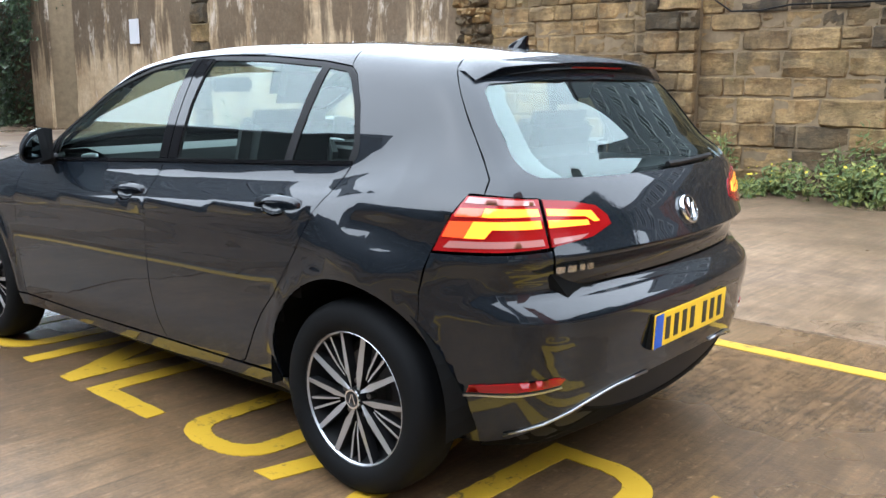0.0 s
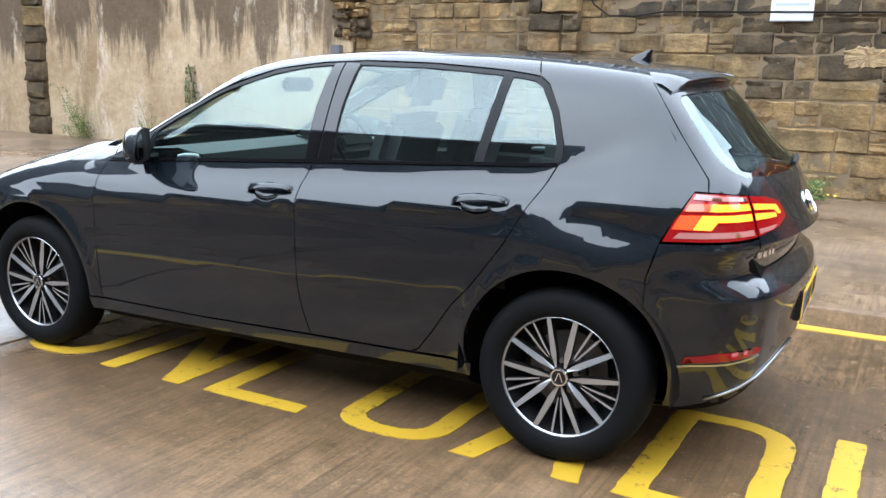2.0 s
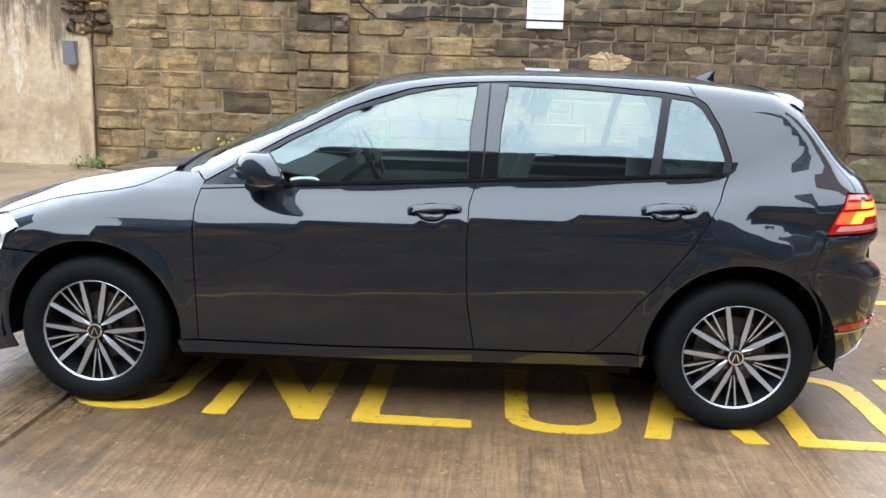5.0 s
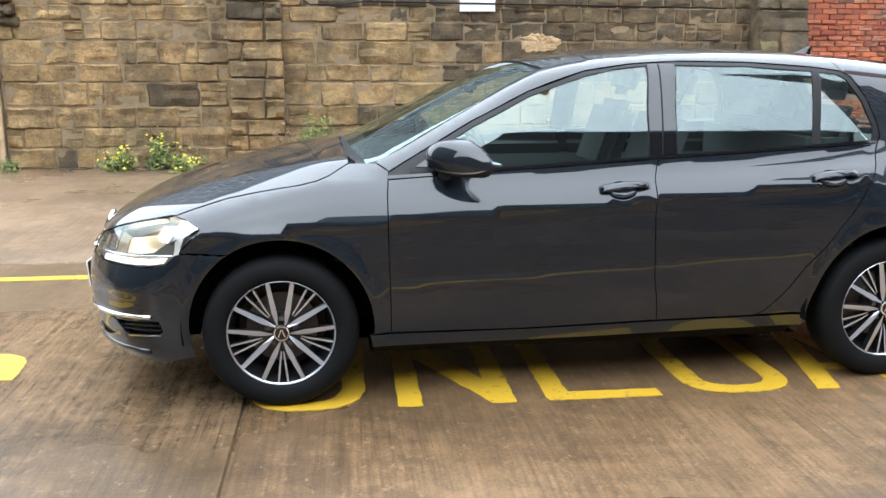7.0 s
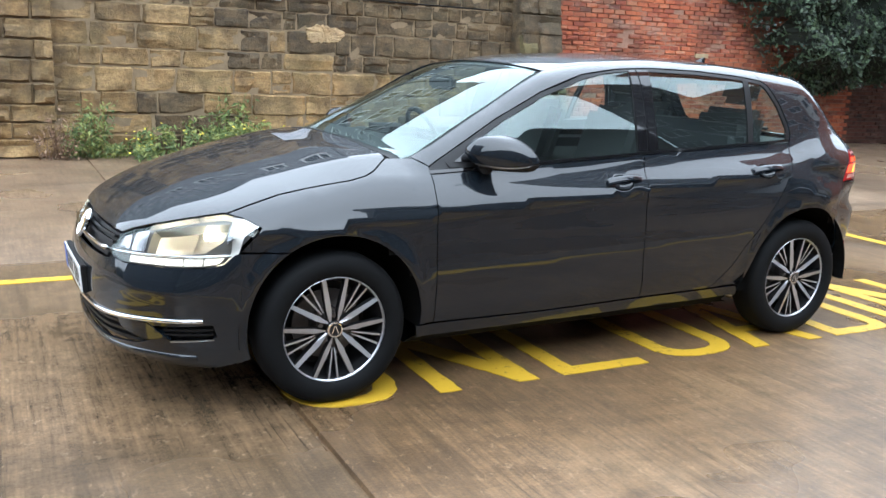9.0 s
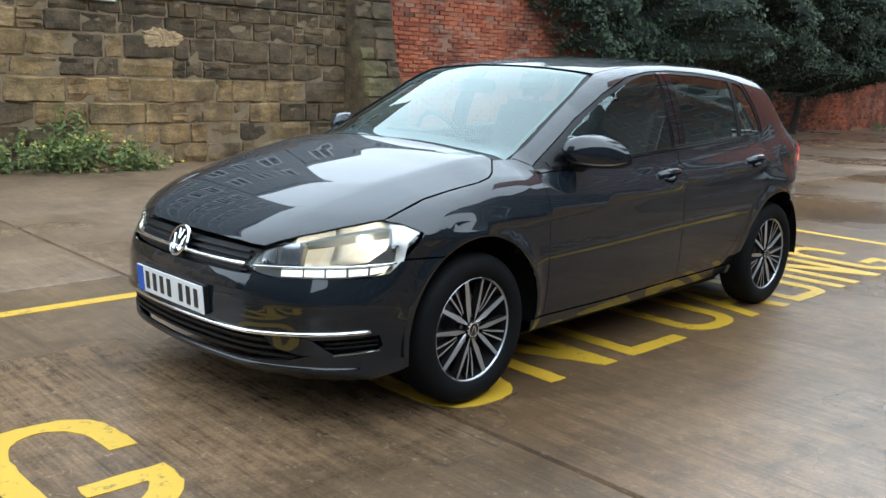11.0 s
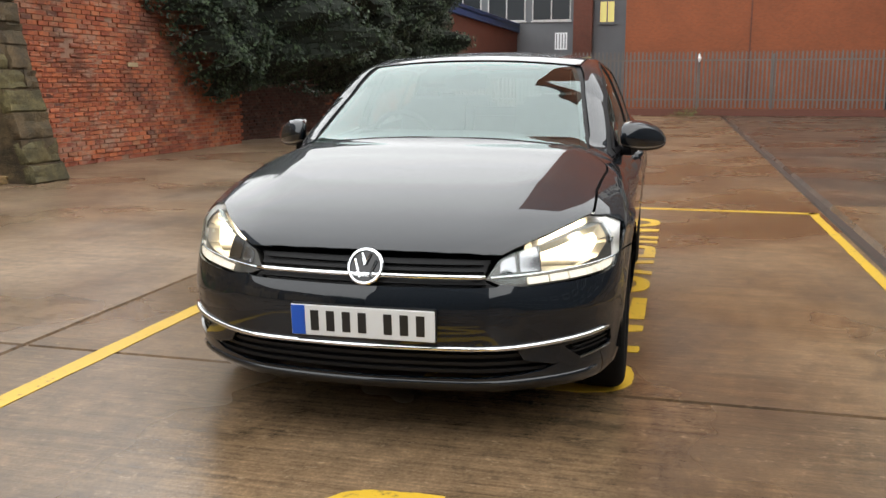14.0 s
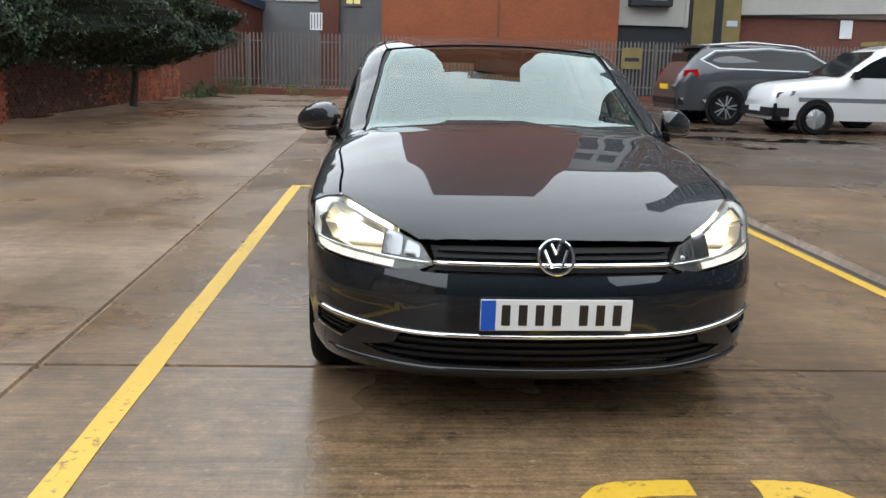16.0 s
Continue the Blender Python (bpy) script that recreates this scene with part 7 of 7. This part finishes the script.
south = building("apartment_building", "long dark building with rows of windows behind the car park", (-48, -26, 0), (17.0, -16.5, 12.6), plain_rough("dark_grey_brick", (0.030, 0.029, 0.030), 0.8), rows_of("+y", -46, 2.5, 25, 1.4, 2.7, 2, 1.4, 1.35))
tall = building("apartment_building", "tall dark apartment building with white-framed windows", (22, -21, 0), (27.8, -17.5, 46), plain_rough("blue_grey_cladding", (0.045, 0.05, 0.055), 0.7), rows_of("+y", 22.5, 2.6, 2, 1.6, 2.9, 14, 1.9, 1.5) + rows_of("-x", -20.4, 2.6, 1, 1.6, 2.9, 14, 1.6, 1.5))
slab_block = building("apartment_building", "tall brown apartment slab far behind the low building", (44.4, -40, 0), (56, -9.7, 36), plain_rough("brown_cladding", (0.11, 0.055, 0.035), 0.7), rows_of("-x", -38, 3.0, 9, 9.5, 3.0, 8, 1.8, 1.5))
corner_block = building("apartment_building", "dark apartment block at the end of the yard with window rows", (-37, -5.6, 0), (-21, 7.0, 15.0), plain_rough("slate_grey_brick", (0.05, 0.052, 0.056), 0.75), rows_of("+x", -5.2, 1.3, 9, 1.5, 2.0, 7, 0.8, 1.1, GREY_WALL))
west = building("apartment_building", "far block with window rows beyond the entrance", (-60, -16, 0), (-48, 8, 11), plain_rough("brown_grey_brick", (0.10, 0.08, 0.07), 0.8), rows_of("+x", -14.5, 2.6, 8, 1.8, 2.9, 3, 1.5, 1.5))


# ---- other parked vehicles ----
def lofted(stations):
    """A closed body from cross-sections; each a list of (y, z) down the left side from the middle of the top, at its x."""
    bm = bmesh.new()
    rings = []
    for x, sec in stations:
        left = [(y, z) for y, z in sec]
        loop = left + [(-y, z) for y, z in reversed(left) if abs(y) > 1e-6]
        rings.append([bm.verts.new((x, y, z)) for y, z in loop])
    n = len(rings[0])
    for a, b in zip(rings, rings[1:]):
        for k in range(n):
            bm.faces.new((a[k], a[(k + 1) % n], b[(k + 1) % n], b[k]))
    bm.faces.new(rings[0])
    bm.faces.new(rings[-1][::-1])
    bmesh.ops.recalc_face_normals(bm, faces=bm.faces[:])
    return bm


def vehicle(name, label, at, paint, top, half, axles, radius, belt_z, sill=0.28, tumble=0.16):
    """top: (x, z) outline over the roof from nose to tail. Returns the thing and its side-width function."""
    root = thing(name, label, "car", at)
    shape = curve(*top)

    def width(x, z):
        end = min(x - top[-1][0], top[0][0] - x)
        w = half - 0.16 * math.exp(-max(end, 0) / 0.18)
        return w - (max(0, z - belt_z) * tumble / 0.5) - 0.05 * max(0, (sill + 0.25 - z)) / 0.25

    st = []
    xs = np.linspace(top[0][0], top[-1][0], 46)
    for x in xs:
        zt = float(shape(x))
        sec = [(0.0, zt), (width(x, zt) * 0.55, zt - 0.004), (width(x, zt) * 0.88, zt - 0.03)]
        for t in (0.10, 0.25, 0.4, 0.55, 0.7, 0.85, 1.0):
            z = (zt - 0.07) * (1 - t) + sill * t
            sec.append((width(x, z), z))
        sec.append((0.0, sill))
        st.append((x, sec))
    body = part("body", lofted(st), paint, root, "", 50)
    for ax in axles:
        for s in (1, -1):
            arch = lathe([(0.001, 0.0), (radius + 0.055, 0.0), (radius + 0.055, -0.12)], 36)
            a = part("wheel_arch", arch, BLACK_TRIM, root)
            a.matrix_local = pose(ax, s * (width(ax, 0.6) + 0.006), radius + 0.02) @ Matrix.Diagonal((1, s, 1, 1))
            w = new("wheel")
            w.parent = root
            w.matrix_local = pose(ax, s * (half - 0.075), radius, 0, 17) @ Matrix.Diagonal((1, s, 1, 1))
            part("tyre", lathe([(radius * 0.66, 0.0), (radius * 0.70, 0.105), (radius * 0.93, 0.115), (radius, 0.08), (radius, -0.09)], 40), RUBBER, w, "", 40)
            part("rim", lathe([(radius * 0.68, 0.108), (radius * 0.62, 0.09), (radius * 0.60, 0.04), (0.001, 0.03)], 32), ALLOY_DARK, w, "", 40)
            for g in range(10):
                t = radians(36 * g + (7 if g % 2 else -7))
                part("spoke", boxed((0.03, 0.05, -0.014), (radius * 0.66, 0.10, 0.014), 0.004, Matrix.Rotation(t, 4, "Y")), ALLOY, w)
    return root, shape, width


def side_pane(name, root, outline, width, mat, s, lift=0.004, thick=0.006):
    bm = bmesh.new()
    v = [bm.verts.new((x, s * (width(x, z) + lift), z)) for x, z in outline]
    w = [bm.verts.new((x, s * (width(x, z) + lift - thick), z)) for x, z in outline]
    bm.faces.new(v)
    for k in range(len(v)):
        bm.faces.new((v[k], v[(k + 1) % len(v)], w[(k + 1) % len(v)], w[k]))
    bmesh.ops.recalc_face_normals(bm, faces=bm.faces[:])
    return part(name, bm, mat, root)


SUV_PAINT = material("mid_grey_car_paint", (0.050, 0.054, 0.061), 0.35, 0.5, 0.8)
DARK_GLASS = material("privacy_glass", (0.006, 0.008, 0.009), 0.05, 0, 0.0, spec=0.35)
suv, suv_top, suv_w = vehicle("car", "grey sport utility vehicle parked with its tail to the fence", pose(14.75, -8.29, 0, 0, 0, -90) @ Matrix.Diagonal((1.17, 1.17, 1.17, 1)), SUV_PAINT,
                              [(0.95, 0.75), (0.85, 0.95), (0.5, 1.06), (-0.25, 1.14), (-0.75, 1.42), (-1.15, 1.62), (-1.9, 1.70), (-2.8, 1.70), (-3.30, 1.66), (-3.58, 1.42), (-3.80, 1.12), (-3.90, 1.0), (-3.95, 0.85)], 0.985, (0.0, -2.90), 0.375, 1.10, 0.30)
for s in (1, -1):
    side_pane("side_glass", suv, [(-0.75, 1.16), (-3.05, 1.20), (-3.40, 1.34), (-3.15, 1.50), (-2.0, 1.585), (-1.25, 1.54), (-0.85, 1.33)], suv_w, DARK_GLASS, s)
    side_pane("window_trim", suv, [(-0.70, 1.135), (-3.10, 1.175), (-3.50, 1.36), (-3.20, 1.54), (-3.18, 1.525), (-3.45, 1.355), (-3.08, 1.195), (-0.70, 1.162)], suv_w, SOFT_CHROME, s, 0.012)
    side_pane("window_trim", suv, [(-3.22, 1.555), (-2.0, 1.628), (-1.2, 1.58), (-0.78, 1.34), (-0.80, 1.325), (-1.22, 1.562), (-2.0, 1.610), (-3.18, 1.538)], suv_w, SOFT_CHROME, s, 0.012)
    part("roof_rail", tube([(-0.95, s * 0.70, 1.56), (-1.4, s * 0.72, 1.67), (-2.4, s * 0.72, 1.735), (-3.25, s * 0.70, 1.665)], 0.022, 8), ALLOY, suv, "", 60)
    side_pane("tail_lamp", suv, [(-3.50, 1.02), (-3.84, 1.00), (-3.82, 1.13), (-3.55, 1.16)], suv_w, RED_LENS, s, 0.012)
    side_pane("sill_trim", suv, [(-0.5, 0.34), (-2.4, 0.34), (-2.4, 0.46), (-0.5, 0.46)], suv_w, BLACK_TRIM, s, 0.012)
    side_pane("bumper_trim", suv, [(-3.25, 0.46), (-3.86, 0.50), (-3.85, 0.56), (-3.25, 0.52)], suv_w, CHROME, s, 0.014)
    mir = part("door_mirror", boxed((-0.75, s * 0.98 - 0.0, 1.10), (-0.60, s * 0.98 + s * 0.18, 1.24), 0.03), SUV_PAINT, suv, "", 60)
part("rear_window", boxed((-3.66, -0.62, 1.20), (-3.44, 0.62, 1.50), 0.02, None), DARK_GLASS, suv)
part("roof_spoiler", boxed((-3.60, -0.64, 1.60), (-3.25, 0.64, 1.66), 0.02), SUV_PAINT, suv, "", 60)
part("rear_bumper", boxed((-3.97, -0.90, 0.34), (-3.70, 0.90, 0.62), 0.07), BLACK_TRIM, suv, "", 60)
part("number_plate", boxed((-3.985, -0.26, 0.72), (-3.94, 0.26, 0.83), 0.004), PLATE_YELLOW, suv)

VAN_PAINT = material("white_van_paint", (0.62, 0.63, 0.64), 0.35, 0, 0.8)
van, van_top, van_w = vehicle("van", "small white panel van parked beside the grey car", pose(11.7, -5.87, 0, 0, 0, 90) @ Matrix.Diagonal((1.17, 1.17, 1.17, 1)), VAN_PAINT,
                              [(0.78, 0.62), (0.72, 0.80), (0.55, 0.92), (0.1, 0.99), (-0.42, 1.05), (-0.85, 1.36), (-1.15, 1.55), (-1.5, 1.66), (-1.9, 1.78), (-3.1, 1.80), (-3.45, 1.74), (-3.55, 1.2), (-3.6, 0.6)], 0.83, (0.0, -2.6), 0.29, 1.02, 0.26, 0.12)
for s in (1, -1):
    side_pane("side_glass", van, [(-0.55, 1.06), (-1.52, 1.06), (-1.52, 1.44), (-1.22, 1.46), (-0.95, 1.33)], van_w, DARK_GLASS, s)
    side_pane("rubbing_strip", van, [(0.35, 0.60), (-2.2, 0.60), (-2.2, 0.68), (0.35, 0.68)], van_w, GREY_WALL, s, 0.012)
    side_pane("headlamp", van, [(0.74, 0.66), (0.45, 0.72), (0.42, 0.80), (0.72, 0.76)], van_w, SILVER, s, 0.012)
    part("door_mirror", boxed((-0.72, s * 0.82, 1.02), (-0.58, s * 1.0, 1.17), 0.03), BLACK_TRIM, van, "", 60)
    part("wheel_trim", lathe([(0.001, 0.0), (0.17, -0.004), (0.19, -0.02)], 28), ALLOY, van, "", 40).matrix_local = pose(0.0, s * 0.85, 0.29) @ Matrix.Diagonal((1, s, 1, 1))
part("front_bumper", boxed((0.42, -0.80, 0.24), (0.84, 0.80, 0.56), 0.08), BLACK_TRIM, van, "", 60)
part("number_plate", boxed((0.83, -0.26, 0.40), (0.855, 0.26, 0.51), 0.003), PLATE_WHITE, van)
glass_bm = bmesh.new()
g = [glass_bm.verts.new(v) for v in ((-0.45, -0.66, 1.075), (-0.45, 0.66, 1.075), (-1.12, 0.60, 1.53), (-1.12, -0.60, 1.53))]
glass_bm.faces.new(g)
wsn = part("windscreen", glass_bm, DARK_GLASS, van)
wsn.location = (0.012, 0, 0.014)
part("roof_beacon", boxed((-1.45, -0.35, 1.66), (-1.28, 0.35, 1.74), 0.02), OCHRE, van, "", 60)
